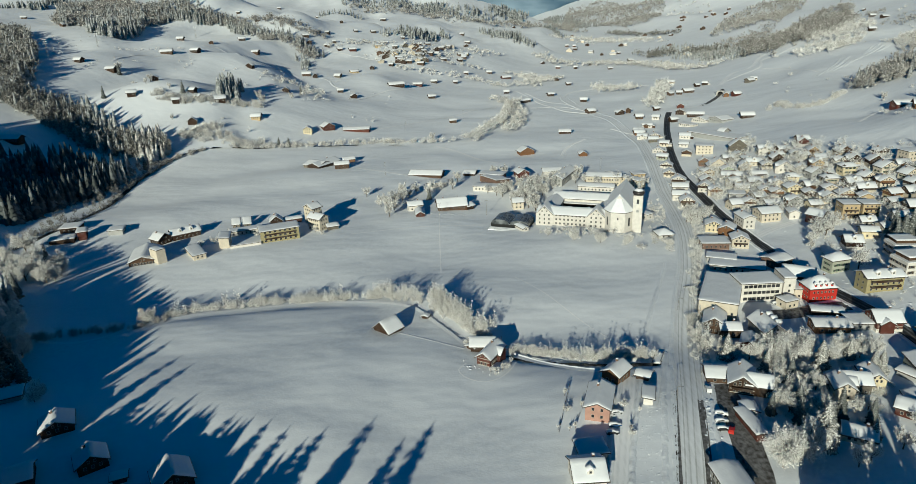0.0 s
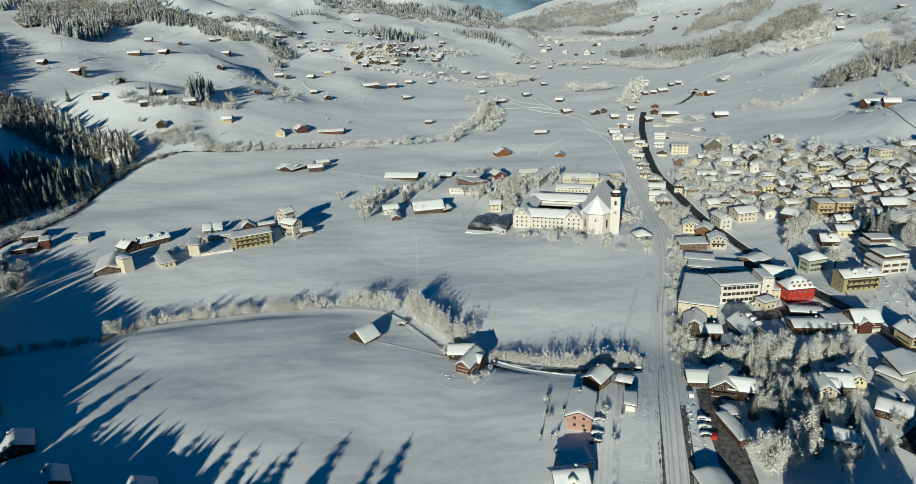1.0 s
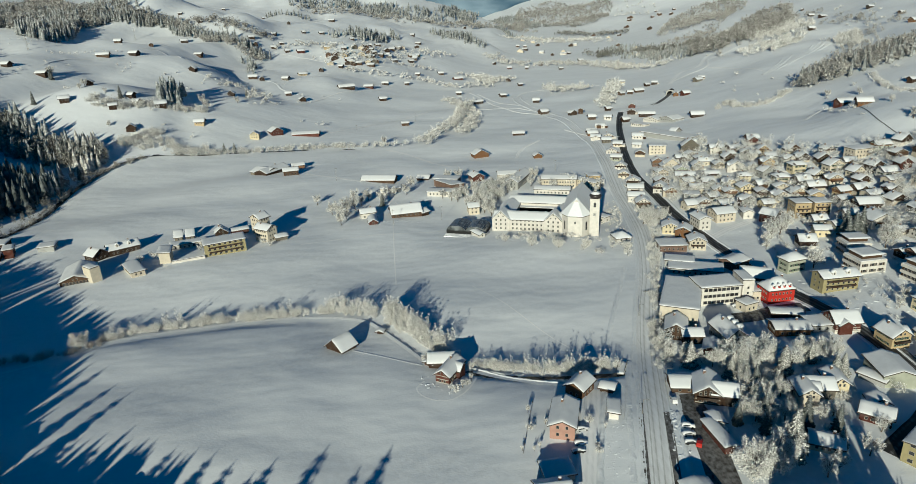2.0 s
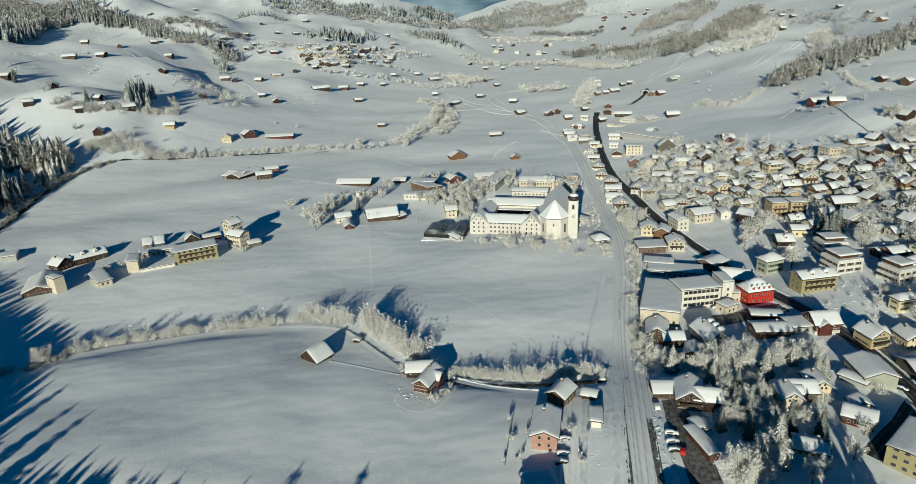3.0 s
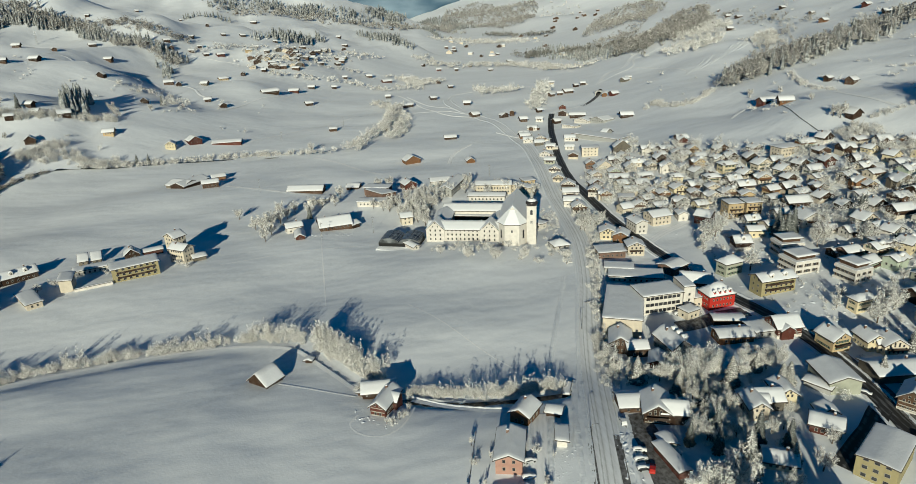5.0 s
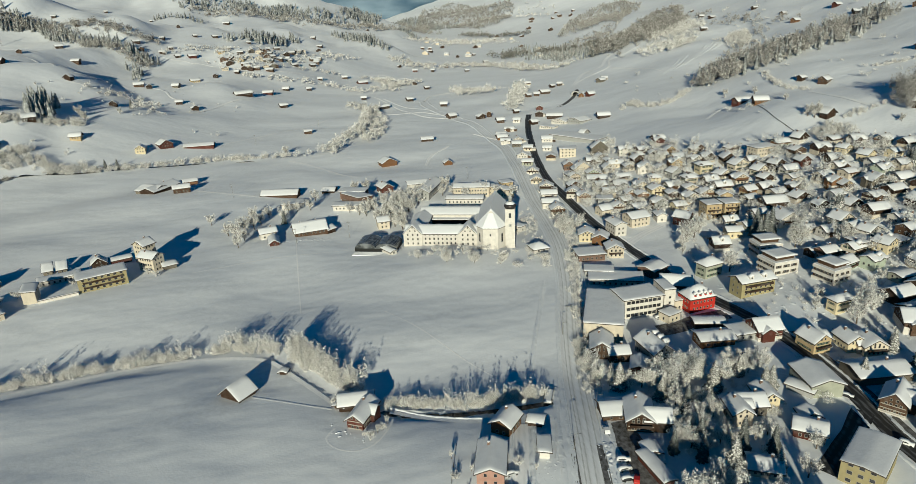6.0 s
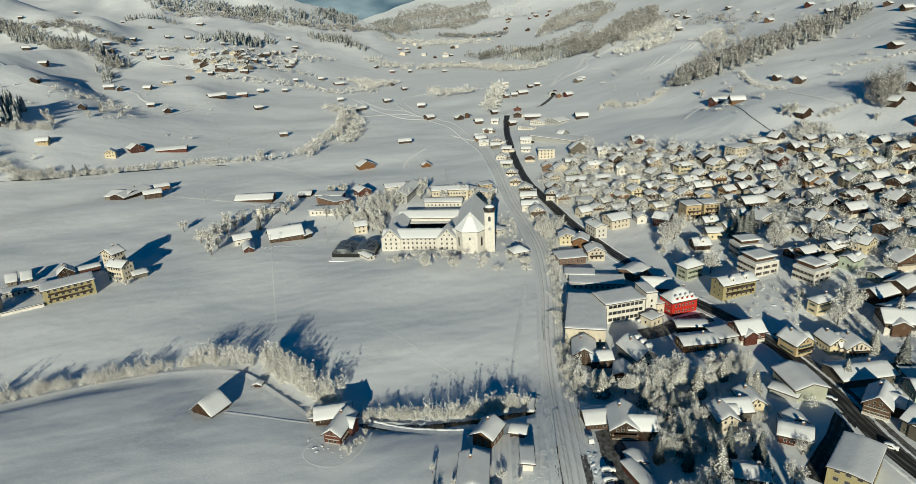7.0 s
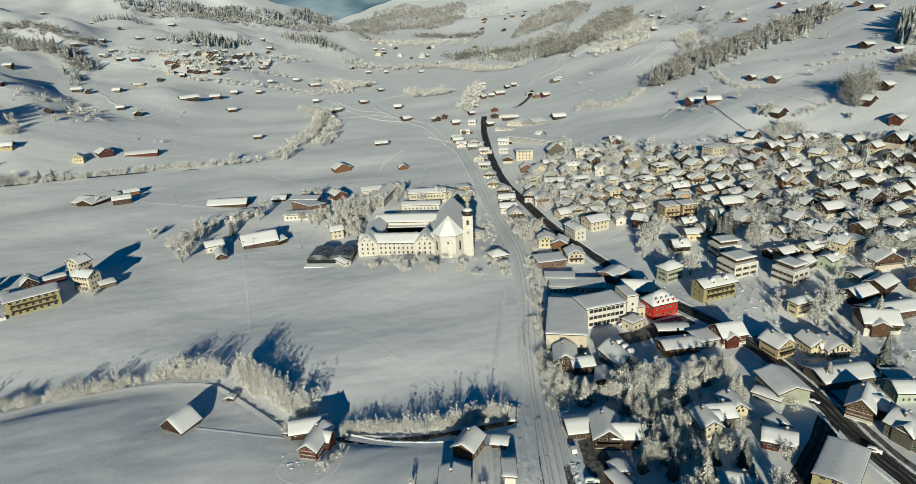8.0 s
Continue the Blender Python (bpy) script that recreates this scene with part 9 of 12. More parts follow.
house(554, 1722, 13, 13, 11, 6, wall='cream', ridge='x', pitch=32, rows=0, label='cream plastered house under snow far down the valley', fine=False, chim=0, group='far village houses')
house(468, 2380, -14, 11, 11, 5, wall='wood', ridge='y', pitch=35, rows=0, label='brown timber house under snow far down the valley', fine=False, chim=0, group='far village houses')
house(565.6, 2049.4, -22, 11, 11, 6, wall='white', ridge='x', pitch=30, rows=0, label='white plastered house under snow far down the valley', fine=False, chim=0, group='far village houses')
house(413, 1834, -26, 12, 11, 5, wall='white', ridge='x', pitch=26, rows=0, label='white plastered house under snow far down the valley', fine=False, chim=0, group='far village houses')
house(433, 2207, 6, 11, 8, 5, wall='beige', ridge='x', pitch=33, rows=0, label='beige house under snow far down the valley', fine=False, chim=0, group='far village houses')
house(666, 1812, 7, 11, 8, 4.5, wall='beige', ridge='y', pitch=31, rows=0, label='beige house under snow far down the valley', fine=False, chim=0, group='far village houses')
house(539, 1714, 8, 15, 8, 5, wall='white', ridge='x', pitch=30, rows=0, label='white plastered house under snow far down the valley', fine=False, chim=0, group='far village houses')
house(942.5, 2637.1, 27, 15, 9, 5, wall='wood', ridge='y', pitch=27, rows=0, label='brown timber house under snow far down the valley', fine=False, chim=0, group='far village houses')
house(1067.5, 2532.7, 25, 13, 8, 6, wall='wood', ridge='y', pitch=32, rows=0, label='brown timber house under snow far down the valley', fine=False, chim=0, group='far village houses')
house(930, 2600, 26, 13, 10, 5, wall='wood', ridge='y', pitch=33, rows=0, label='brown timber house under snow far down the valley', fine=False, chim=0, group='far village houses')
house(1008.3, 2566.3, 8, 10, 11, 4.5, wall='wood', ridge='x', pitch=27, rows=0, label='brown timber house under snow far down the valley', fine=False, chim=0, group='far village houses')
house(1143.2, 2686.8, -7, 12, 9, 6, wall='wood', ridge='x', pitch=34, rows=0, label='brown timber house under snow far down the valley', fine=False, chim=0, group='far village houses')
house(1039.0, 2569.4, -10, 13, 10, 4.5, wall='wood', ridge='y', pitch=29, rows=0, label='brown timber house under snow far down the valley', fine=False, chim=0, group='far village houses')
house(1103.3, 2770.3, -22, 13, 10, 4.5, wall='wood', ridge='x', pitch=30, rows=0, label='brown timber house under snow far down the valley', fine=False, chim=0, group='far village houses')
house(910.3, 2338.7, -6, 15, 11, 6, wall='dark', ridge='y', pitch=35, rows=0, label='dark timber house under snow far down the valley', fine=False, chim=0, group='far village houses')
house(879, 2483, 13, 15, 10, 6, wall='wood', ridge='y', pitch=30, rows=0, label='brown timber house under snow far down the valley', fine=False, chim=0, group='far village houses')
house(1043.2, 2588.4, -29, 16, 10, 4.5, wall='wood', ridge='x', pitch=26, rows=0, label='brown timber house under snow far down the valley', fine=False, chim=0, group='far village houses')
house(949.3, 2635.7, -26, 15, 9, 4.5, wall='wood', ridge='y', pitch=30, rows=0, label='brown timber house under snow far down the valley', fine=False, chim=0, group='far village houses')

# trees one by one
tree('great', 124.0, 220.9, 12, group='frosted garden trees')
tree('great', 129.7, 220.9, 13, group='frosted garden trees')
tree('great', 136.8, 223.6, 11, group='frosted garden trees')
tree('great', 124.5, 228.8, 9, group='frosted garden trees')
tree('great', 154.4, 223.4, 9, group='frosted garden trees')
tree('great', 158.4, 219.5, 9, group='frosted garden trees')
tree('great', 165.6, 222.9, 8, group='frosted garden trees')
tree('fir', 139.5, 213.7, 13)
tree('fir', 108.7, 226.2, 12)
tree('spruce', 128.4, 181.8, 13)
tree('fir', 155.5, 207.0, 11)
tree('fir', 159.6, 208.4, 10)
tree('spruce', 222.1, 205.1, 15)
tree('fir', 154.2, 219.3, 9)
tree('broad', 105.7, 243.9, 9, group='frosted garden trees')
tree('broad', 105.1, 236.6, 8, group='frosted garden trees')
tree('broad', 112.5, 224.7, 7, group='frosted garden trees')
tree('broad', 117.3, 224.8, 8, group='frosted garden trees')
tree('broad', 122.0, 197.6, 8, group='frosted garden trees')
tree('broad', 121.6, 191.6, 8, group='frosted garden trees')
tree('broad', 129.9, 199.4, 7, group='frosted garden trees')
tree('broad', 123.8, 186.4, 8, group='frosted garden trees')
tree('broad', 114.0, 187.3, 8, group='frosted garden trees')
tree('broad', 125.4, 182.9, 7, group='frosted garden trees')
tree('broad', 115.8, 182.5, 8, group='frosted garden trees')
tree('broad', 122.0, 209.5, 8, group='frosted garden trees')
tree('broad', 140.5, 185.7, 6, group='frosted garden trees')
tree('broad', 135.4, 184.7, 6, group='frosted garden trees')
tree('broad', 150.8, 176.0, 6, group='frosted garden trees')
tree('broad', 139.7, 225.7, 10, group='frosted garden trees')
tree('broad', 143.9, 215.8, 10, group='frosted garden trees')
tree('great', 99.0, 161.1, 12, group='frosted garden trees')
tree('great', 105.5, 163.2, 13, group='frosted garden trees')
tree('great', 112.6, 167.7, 11, group='frosted garden trees')
tree('fir', 116.0, 169.5, 17)
tree('spruce', 121.4, 175.1, 12)
tree('broad', 126.5, 161.6, 7)
tree('broad', 121.4, 159.3, 8)
tree('broad', 139.6, 166.1, 8)
tree('broad', 110.6, 226.8, 8)
tree('broad', 110.0, 232.7, 7)
tree('broad', 120.1, 197.0, 8)
tree('broad', 121.8, 204.5, 7)
tree('spruce', 246.0, 333.5, 18)
tree('spruce', 247.8, 328.0, 17)
tree('spruce', 255.4, 333.2, 16)
tree('spruce', 242.8, 326.3, 15)
tree('broad', 211.5, 347.4, 13)
tree('broad', 218.6, 350.6, 12)
tree('broad', 226.7, 357.3, 11)
tree('broad', 205.7, 341.2, 9)
tree('broad', 209.2, 303.4, 12)
tree('broad', 252.9, 310.3, 13)
tree('broad', 258.0, 312.0, 12)
tree('broad', 270.8, 296.9, 12)
tree('broad', 271.8, 302.1, 11)
tree('broad', 233.5, 244.1, 13)
tree('broad', 240.0, 245.9, 12)
tree('broad', 226.1, 239.7, 11)
tree('broad', 241.7, 250.8, 10)
tree('broad', 225.0, 260.2, 7)
tree('broad', 218.4, 254.6, 6)
tree('broad', 260.7, 263.5, 6)
tree('broad', 253.6, 261.3, 6)
tree('broad', 285.5, 268.0, 10)
tree('broad', 292.8, 273.3, 9)
tree('spruce', 367.4, 352.9, 15)
tree('spruce', 368.3, 356.9, 13)
tree('spruce', 294.5, 329.9, 12)
tree('spruce', 297.4, 330.2, 12)
tree('broad', 313.7, 406.0, 8)
tree('broad', 323.2, 376.7, 8)
tree('broad', 375.7, 381.8, 9)
tree('broad', 312.3, 416.3, 7)
tree('broad', 268.8, 369.9, 7)
tree('broad', 201.4, 334.4, 6)
tree('broad', 151.6, 382.8, 10, group='street trees')
tree('broad', 159.2, 383.2, 10, group='street trees')
tree('broad', 160.5, 394.7, 9, group='street trees')
tree('broad', 158.0, 399.9, 9, group='street trees')
tree('broad', 151.1, 387.8, 9, group='street trees')
tree('broad', 168.0, 394.1, 8, group='street trees')
tree('broad', 202.7, 432.5, 8, group='street trees')
tree('broad', 208.7, 435.7, 8, group='street trees')
tree('broad', 210.0, 425.4, 7, group='street trees')
tree('broad', 214.2, 422.8, 7, group='street trees')
tree('broad', 202.3, 447.1, 7, group='street trees')
tree('broad', 207.3, 451.0, 7, group='street trees')
tree('broad', 210.1, 417.4, 8, group='street trees')
tree('broad', 214.4, 409.7, 8, group='street trees')
tree('broad', 203.9, 306.5, 5, group='street trees')
tree('slim', 113.0, 264.6, 6, group='roadside bushes')
tree('slim', 109.6, 258.4, 6, group='roadside bushes')
tree('slim', 107.2, 249.6, 6, group='roadside bushes')
tree('slim', 106.1, 243.7, 6, group='roadside bushes')
tree('slim', 103.4, 235.6, 6, group='roadside bushes')
tree('slim', 119.1, 283.6, 5, group='roadside bushes')
tree('slim', 123.0, 293.4, 5, group='roadside bushes')
tree('slim', 127.0, 304.1, 5, group='roadside bushes')
tree('slim', 131.1, 315.7, 5, group='roadside bushes')
tree('slim', 135.8, 328.3, 4, group='roadside bushes')
tree('slim', 141.8, 346.4, 5, group='roadside bushes')
tree('slim', 145.5, 357.9, 5, group='roadside bushes')
tree('broad', -60.7, 485.8, 8, group='frosted garden trees')
tree('broad', -47.9, 459.9, 10, group='frosted garden trees')
tree('broad', -41.9, 452.6, 11, group='frosted garden trees')
tree('broad', -37.7, 460.8, 12, group='frosted garden trees')
tree('broad', -32.0, 466.8, 11, group='frosted garden trees')
tree('broad', -28.1, 476.8, 10, group='frosted garden trees')
tree('broad', -23.1, 489.4, 9, group='frosted garden trees')
tree('broad', -39.4, 429.0, 9, group='frosted garden trees')
tree('broad', -36.6, 442.4, 9, group='frosted garden trees')
tree('broad', -34.1, 491.2, 9, group='frosted garden trees')
tree('broad', -12.6, 478.1, 9, group='frosted garden trees')
tree('broad', -9.6, 494.2, 8, group='frosted garden trees')
tree('broad', -3.6, 492.3, 7, group='frosted garden trees')
tree('broad', 5.4, 489.3, 9, group='frosted garden trees')
tree('broad', 9.7, 512.5, 9, group='frosted garden trees')
tree('broad', 37.6, 468.0, 8, group='frosted garden trees')
tree('broad', 43.1, 471.6, 9, group='frosted garden trees')
tree('broad', 31.4, 472.9, 7, group='frosted garden trees')
tree('broad', 46.9, 474.1, 8, group='frosted garden trees')
tree('broad', 51.1, 452.8, 11, group='frosted garden trees')
tree('broad', 55.2, 458.8, 12, group='frosted garden trees')
tree('broad', 59.0, 465.3, 11, group='frosted garden trees')
tree('broad', 58.0, 442.2, 9, group='frosted garden trees')
tree('broad', 65.2, 472.0, 11, group='frosted garden trees')
tree('broad', 71.2, 482.9, 10, group='frosted garden trees')
tree('broad', 77.6, 486.2, 10, group='frosted garden trees')
tree('broad', 83.4, 494.7, 9, group='frosted garden trees')
tree('broad', 55.7, 480.9, 10, group='frosted garden trees')
tree('broad', 40.2, 526.5, 9, group='frosted garden trees')
tree('broad', 48.7, 528.6, 9, group='frosted garden trees')
tree('broad', 106.2, 504.5, 11, group='frosted garden trees')
tree('broad', 128.6, 478.7, 11, group='frosted garden trees')
tree('broad', 136.8, 471.3, 10, group='frosted garden trees')
tree('broad', 100.2, 486.2, 9, group='frosted garden trees')
tree('broad', 125.7, 488.8, 8, group='frosted garden trees')
tree('broad', 90.8, 502.1, 8, group='frosted garden trees')
tree('spruce', -12.5, 469.4, 10)
tree('spruce', -114.4, 424.5, 8)
tree('bush', 75.5, 363.0, 5, group='garden bushes')
tree('bush', 90.6, 360.6, 5, group='garden bushes')
tree('bush', 100.6, 372.2, 4, group='garden bushes')
tree('bush', 101.8, 350.6, 4, group='garden bushes')
tree('bush', 109.7, 342.8, 4, group='garden bushes')
tree('bush', 123.5, 339.2, 5, group='garden bushes')
tree('bush', 87.2, 376.5, 4, group='garden bushes')
tree('bush', 71.9, 381.4, 3.5, group='garden bushes')
tree('bush', 89.2, 369.6, 4, group='garden bushes')
tree('bush', 98.2, 377.3, 3, group='garden bushes')
tree('bush', 108.2, 346.7, 2.5, group='garden bushes')
tree('bush', 67.6, 377.7, 3, group='garden bushes')
tree('bush', 75.0, 378.6, 3.5, group='garden bushes')
tree('bush', 82.2, 370.3, 4, group='garden bushes')
tree('bush', -86.1, 404.4, 4, group='garden bushes')
tree('bush', -80.6, 399.0, 3.5, group='garden bushes')
tree('bush', -153.5, 385.5, 5, group='garden bushes')
tree('bush', -141.2, 399.0, 4, group='garden bushes')
tree('bush', -147.1, 391.6, 5, group='garden bushes')
tree('bush', -123.3, 401.8, 4, group='garden bushes')
tree('bush', 119.0, 351.2, 3, group='garden bushes')
tree('bush', 124.5, 352.4, 3, group='garden bushes')
tree('great', -146.1, 286.3, 8.5)
tree('slim', 39.7, 203.8, 3.5, group='small garden trees')
tree('slim', 39.8, 185.1, 3, group='small garden trees')
tree('slim', 37.7, 184.0, 2.5, group='small garden trees')
tree('slim', 44.2, 196.4, 3, group='small garden trees')
tree('slim', 14.1, 224.7, 3, group='small garden trees')
tree('slim', 18.9, 225.9, 4, group='small garden trees')
tree('slim', 22.9, 230.5, 4, group='small garden trees')
tree('slim', 58.0, 182.1, 3.5, group='small garden trees')
tree('slim', 63.4, 190.9, 3, group='small garden trees')
tree('slim', 33.9, 184.8, 2.5, group='small garden trees')
tree('bush', 38.7, 194.6, 3, group='garden bushes')
tree('bush', 16.3, 223.7, 3.5, group='garden bushes')
tree('bush', 20.9, 227.5, 3, group='garden bushes')
tree('bush', 58.9, 194.3, 3, group='garden bushes')
tree('bush', 57.9, 179.7, 3, group='garden bushes')
tree('bush', 5.9, 249.6, 3, group='garden bushes')
tree('great', -251.4, 351.7, 14, group='shaded frosted trees')
tree('great', -262.8, 388.8, 12, group='shaded frosted trees')
tree('great', -237.3, 344.1, 14, group='shaded frosted trees')
tree('great', -237.4, 352.8, 13, group='shaded frosted trees')
tree('great', -223.8, 339.9, 12, group='shaded frosted trees')
tree('great', -221.2, 344.0, 11, group='shaded frosted trees')
tree('great', -222.6, 352.7, 10, group='shaded frosted trees')
tree('great', -237.3, 335.9, 12, group='shaded frosted trees')
tree('great', -247.6, 370.9, 12, group='shaded frosted trees')
tree('great', -212.3, 284.7, 12, group='shaded frosted trees')
tree('great', -203.5, 278.9, 11, group='shaded frosted trees')
tree('great', -200.1, 265.2, 12, group='shaded frosted trees')
tree('great', -193.9, 260.2, 13, group='shaded frosted trees')
tree('great', -188.1, 256.7, 11, group='shaded frosted trees')
tree('great', -185.2, 242.7, 9, group='shaded frosted trees')
tree('great', -159.1, 215.8, 5, group='shaded frosted trees')
tree('great', -159.7, 220.5, 5, group='shaded frosted trees')
tree('spruce', -358.1, 718.2, 14)
tree('spruce', -283.5, 743.7, 15)
tree('spruce', -387.8, 828.2, 15)
tree('broad', -389.9, 834.0, 13)
tree('broad', -321.2, 754.8, 9)
tree('broad', -324.2, 749.0, 7)
tree('broad', -215.0, 795.9, 12)
tree('broad', -204.9, 773.5, 10)
tree('broad', -276.8, 727.1, 8)
tree('broad', -298.8, 746.9, 6)
tree('broad', -281.5, 695.2, 6)
tree('broad', -11.5, 685.8, 9)
tree('broad', 88.2, 836.1, 16)
tree('broad', 79.5, 801.9, 14)
tree('broad', 70.1, 749.7, 12)
tree('broad', 100.8, 881.2, 12)
tree('broad', 83.0, 756.9, 10)
tree('broad', -180.8, 812.8, 8)
tree('spruce', -176.2, 847.0, 12)
tree('spruce', -159.1, 673.6, 10)
tree('spruce', -268.2, 583.5, 12)
tree('spruce', -169.2, 674.0, 9)
tree('broad', 381.0, 452.7, 12)
tree('broad', 379.4, 458.2, 9)
tree('broad', 386.2, 455.1, 9)
tree('broad', 377.5, 425.5, 8)
tree('broad', 375.3, 431.8, 8)
tree('broad', 410.5, 405.4, 6)
tree('broad', 401.0, 509.6, 6)
tree('broad', 416.6, 613.5, 8)
tree('broad', 419.9, 573.6, 7)

tree('broad', -262.4, 387.9, 12)
tree('spruce', -241.6, 373.0, 13)
tree('great', -230.5, 363.7, 11)
tree('great', -261.5, 365.7, 13)
tree('spruce', -226.5, 317.8, 16)
tree('spruce', -184.8, 243.4, 22)
tree('spruce', -184.1, 235.4, 20)
tree('spruce', -176.9, 237.7, 13)
tree('bush', -166.4, 228.5, 5)
tree('bush', -159.7, 220.5, 4)
tree('great', 74.4, 362.2, 7, group='round trees before the convent')
tree('great', 88.6, 355.5, 7, group='round trees before the convent')
tree('great', 104.8, 354.1, 6, group='round trees before the convent')
tree('great', 125.7, 345.5, 6, group='round trees before the convent')
tree('great', 60.7, 373.3, 5, group='round trees before the convent')
tree('great', 50.6, 449.6, 11, group='frosted trees behind the convent')
tree('great', 57.9, 460.3, 12, group='frosted trees behind the convent')
tree('great', 62.2, 449.2, 11, group='frosted trees behind the convent')
tree('great', 71.1, 464.1, 12, group='frosted trees behind the convent')
tree('great', 64.7, 477.9, 11, group='frosted trees behind the convent')
tree('broad', 80.5, 475.7, 10, group='frosted trees behind the convent')
tree('broad', 48.1, 472.3, 10, group='frosted trees behind the convent')
tree('broad', 41.8, 465.1, 9, group='frosted trees behind the convent')
tree('broad', 88.4, 484.3, 10, group='frosted trees behind the convent')
tree('broad', 107.5, 484.6, 9, group='frosted trees behind the convent')
tree('broad', 114.1, 474.2, 9, group='frosted trees behind the convent')
tree('broad', 147.9, 468.5, 10, group='frosted trees behind the convent')
tree('broad', 62.0, 435.1, 10, group='frosted trees behind the convent')

# woods and hedgerows
wood('hedgerow', 'brush', along([(25.6, 244.4), (37.3, 239.3), (53.2, 233.8), (67.2, 231.9), (81.2, 232.3)], 4.5, 1.6, 21), 3.8, FROST, 'dense frosted shrubs along the dark stream', seed=21, vary=0.45)
wood('hedgerow', 'brush', along([(-8.5, 284.5), (-0.5, 273.5), (7.0, 262.5), (14.6, 256.1)], 3.6, 1.5, 22), 4.0, FROST, 'thick frosted shrubs beside the stream path', seed=22, vary=0.4)
wood('hedgerow', 'slim', along([(-8.5, 287.5), (-0.5, 276.0), (7.5, 265.0), (16.1, 258.2)], 4.6, 1.35, 28), 8.6, FROST, 'slender frosted stream-side trees', seed=28, vary=0.35)
wood('hedgerow', 'slim', along([(-40.0, 306.5), (-28.0, 301.0), (-15.5, 292.5)], 4.5, 1.7, 18), 6.6, FROST, 'slender frosted trees where the stream turns', seed=18, vary=0.35)
wood('hedgerow', 'brush', along([(-41.0, 305.0), (-28.0, 299.0), (-15.5, 290.0)], 3.4, 1.7, 19), 3.2, FROST, 'frosted shrubs where the stream turns', seed=19, vary=0.4)
wood('hedgerow', 'brush', along([(-138.7, 293.5), (-123.7, 299.8), (-95.3, 303.1), (-63.0, 304.0), (-36.3, 303.9)], 4.5, 1.4, 23), 3.4, FROST, 'frosted hedge along the stream', seed=23, vary=0.5)
wood('hedgerow', 'slim', along([(-136.7, 295.8), (-110.0, 303.0), (-80.9, 304.6), (-63.1, 304.7), (-48.2, 304.4)], 4, 3.6, 29), 6.0, FROST, 'slender frosted stream-side trees', seed=29, vary=0.4)
wood('hedgerow', 'slim', along([(27.9, 243.0), (44.2, 237.0), (62.6, 232.5), (79.3, 232.5)], 3, 4.0, 30), 6.0, FROST, 'slender frosted stream-side trees', seed=30, vary=0.4)
wood('thicket', 'brush', along([(-195.3, 269.1), (-176.3, 278.0), (-153.7, 281.9), (-139.6, 288.4)], 5, 2, 24), 3.2, FROST_DIM, 'shaded thicket along the stream', seed=24, vary=0.4)
# these twigs carry the hill's shade in their colour
wood('thicket', 'slim', along([(-277.0, 400.0), (-270.0, 440.0), (-267.5, 492.0), (-268.5, 561.0), (-259.0, 606.0)], 12, 5.6, 230), 7.5, FROST_SHADE, 'trees along the brook under the hill, shade painted in', seed=230, vary=0.5)
wood('hedgerow', 'brush', along([(-180.6, 664.5), (-145.1, 678.5), (-97.5, 684.9), (-48.1, 680.6), (-8.4, 679.0)], 7, 2.6, 25), 4.5, FROST, 'frosted hedge along the brook', seed=25, vary=0.5)
wood('hedgerow', 'mid', along([(-2.4, 665.0), (18.7, 664.2), (37.6, 679.8), (31.2, 652.6)], 8, 4.4, 26), 7, FROST, 'frosted trees where the brook bends', seed=26, vary=0.5)
wood('hedgerow', 'mid', along([(39.4, 709.8), (62.2, 752.3), (75.6, 784.2), (84.5, 836.5), (103.2, 901.5)], 11, 4.6, 27), 8, FROST, 'frosted trees along the brook', seed=27, vary=0.5)
wood('hedgerow', 'brush', along([(-243.4, 655.6), (-225.5, 673.1), (-211.5, 661.6), (-184.7, 669.8)], 16, 3.0, 31), 5, FROST, 'frosted thicket at the foot of the hill', seed=31, vary=0.5)
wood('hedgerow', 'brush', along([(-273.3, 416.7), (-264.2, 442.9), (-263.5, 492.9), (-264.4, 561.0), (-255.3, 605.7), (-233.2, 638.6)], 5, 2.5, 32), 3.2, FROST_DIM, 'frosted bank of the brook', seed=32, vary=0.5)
wood('woodland', 'copse', within([(-458.6, 711.2), (-443.9, 726.1), (-393.2, 702.3), (-330.1, 660.9), (-286.8, 634.7), (-255.6, 623.1), (-278.9, 598.4), (-316.5, 603.7), (-371.5, 633.7), (-416.1, 661.0), (-438.7, 673.9)], 4.6, 33), 13, FROST_SHADE, 'belt of frosted trees down the hillside', seed=33)
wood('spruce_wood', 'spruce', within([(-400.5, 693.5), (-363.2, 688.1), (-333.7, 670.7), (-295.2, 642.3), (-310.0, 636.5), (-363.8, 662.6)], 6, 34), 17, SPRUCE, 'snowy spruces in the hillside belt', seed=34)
# wood darkened by needle colour to look shaded
wood('spruce_wood', 'spruce', within([(-377.4, 557.1), (-340.1, 550.1), (-318.5, 564.4), (-292.3, 558.3), (-273.9, 548.5), (-270.5, 518.2), (-289.5, 492.0), (-294.0, 467.9), (-298.6, 422.1)], 5.0, 35), 19, SPRUCE_SHADE, 'dark spruce wood above the brook, shade painted in', seed=35)
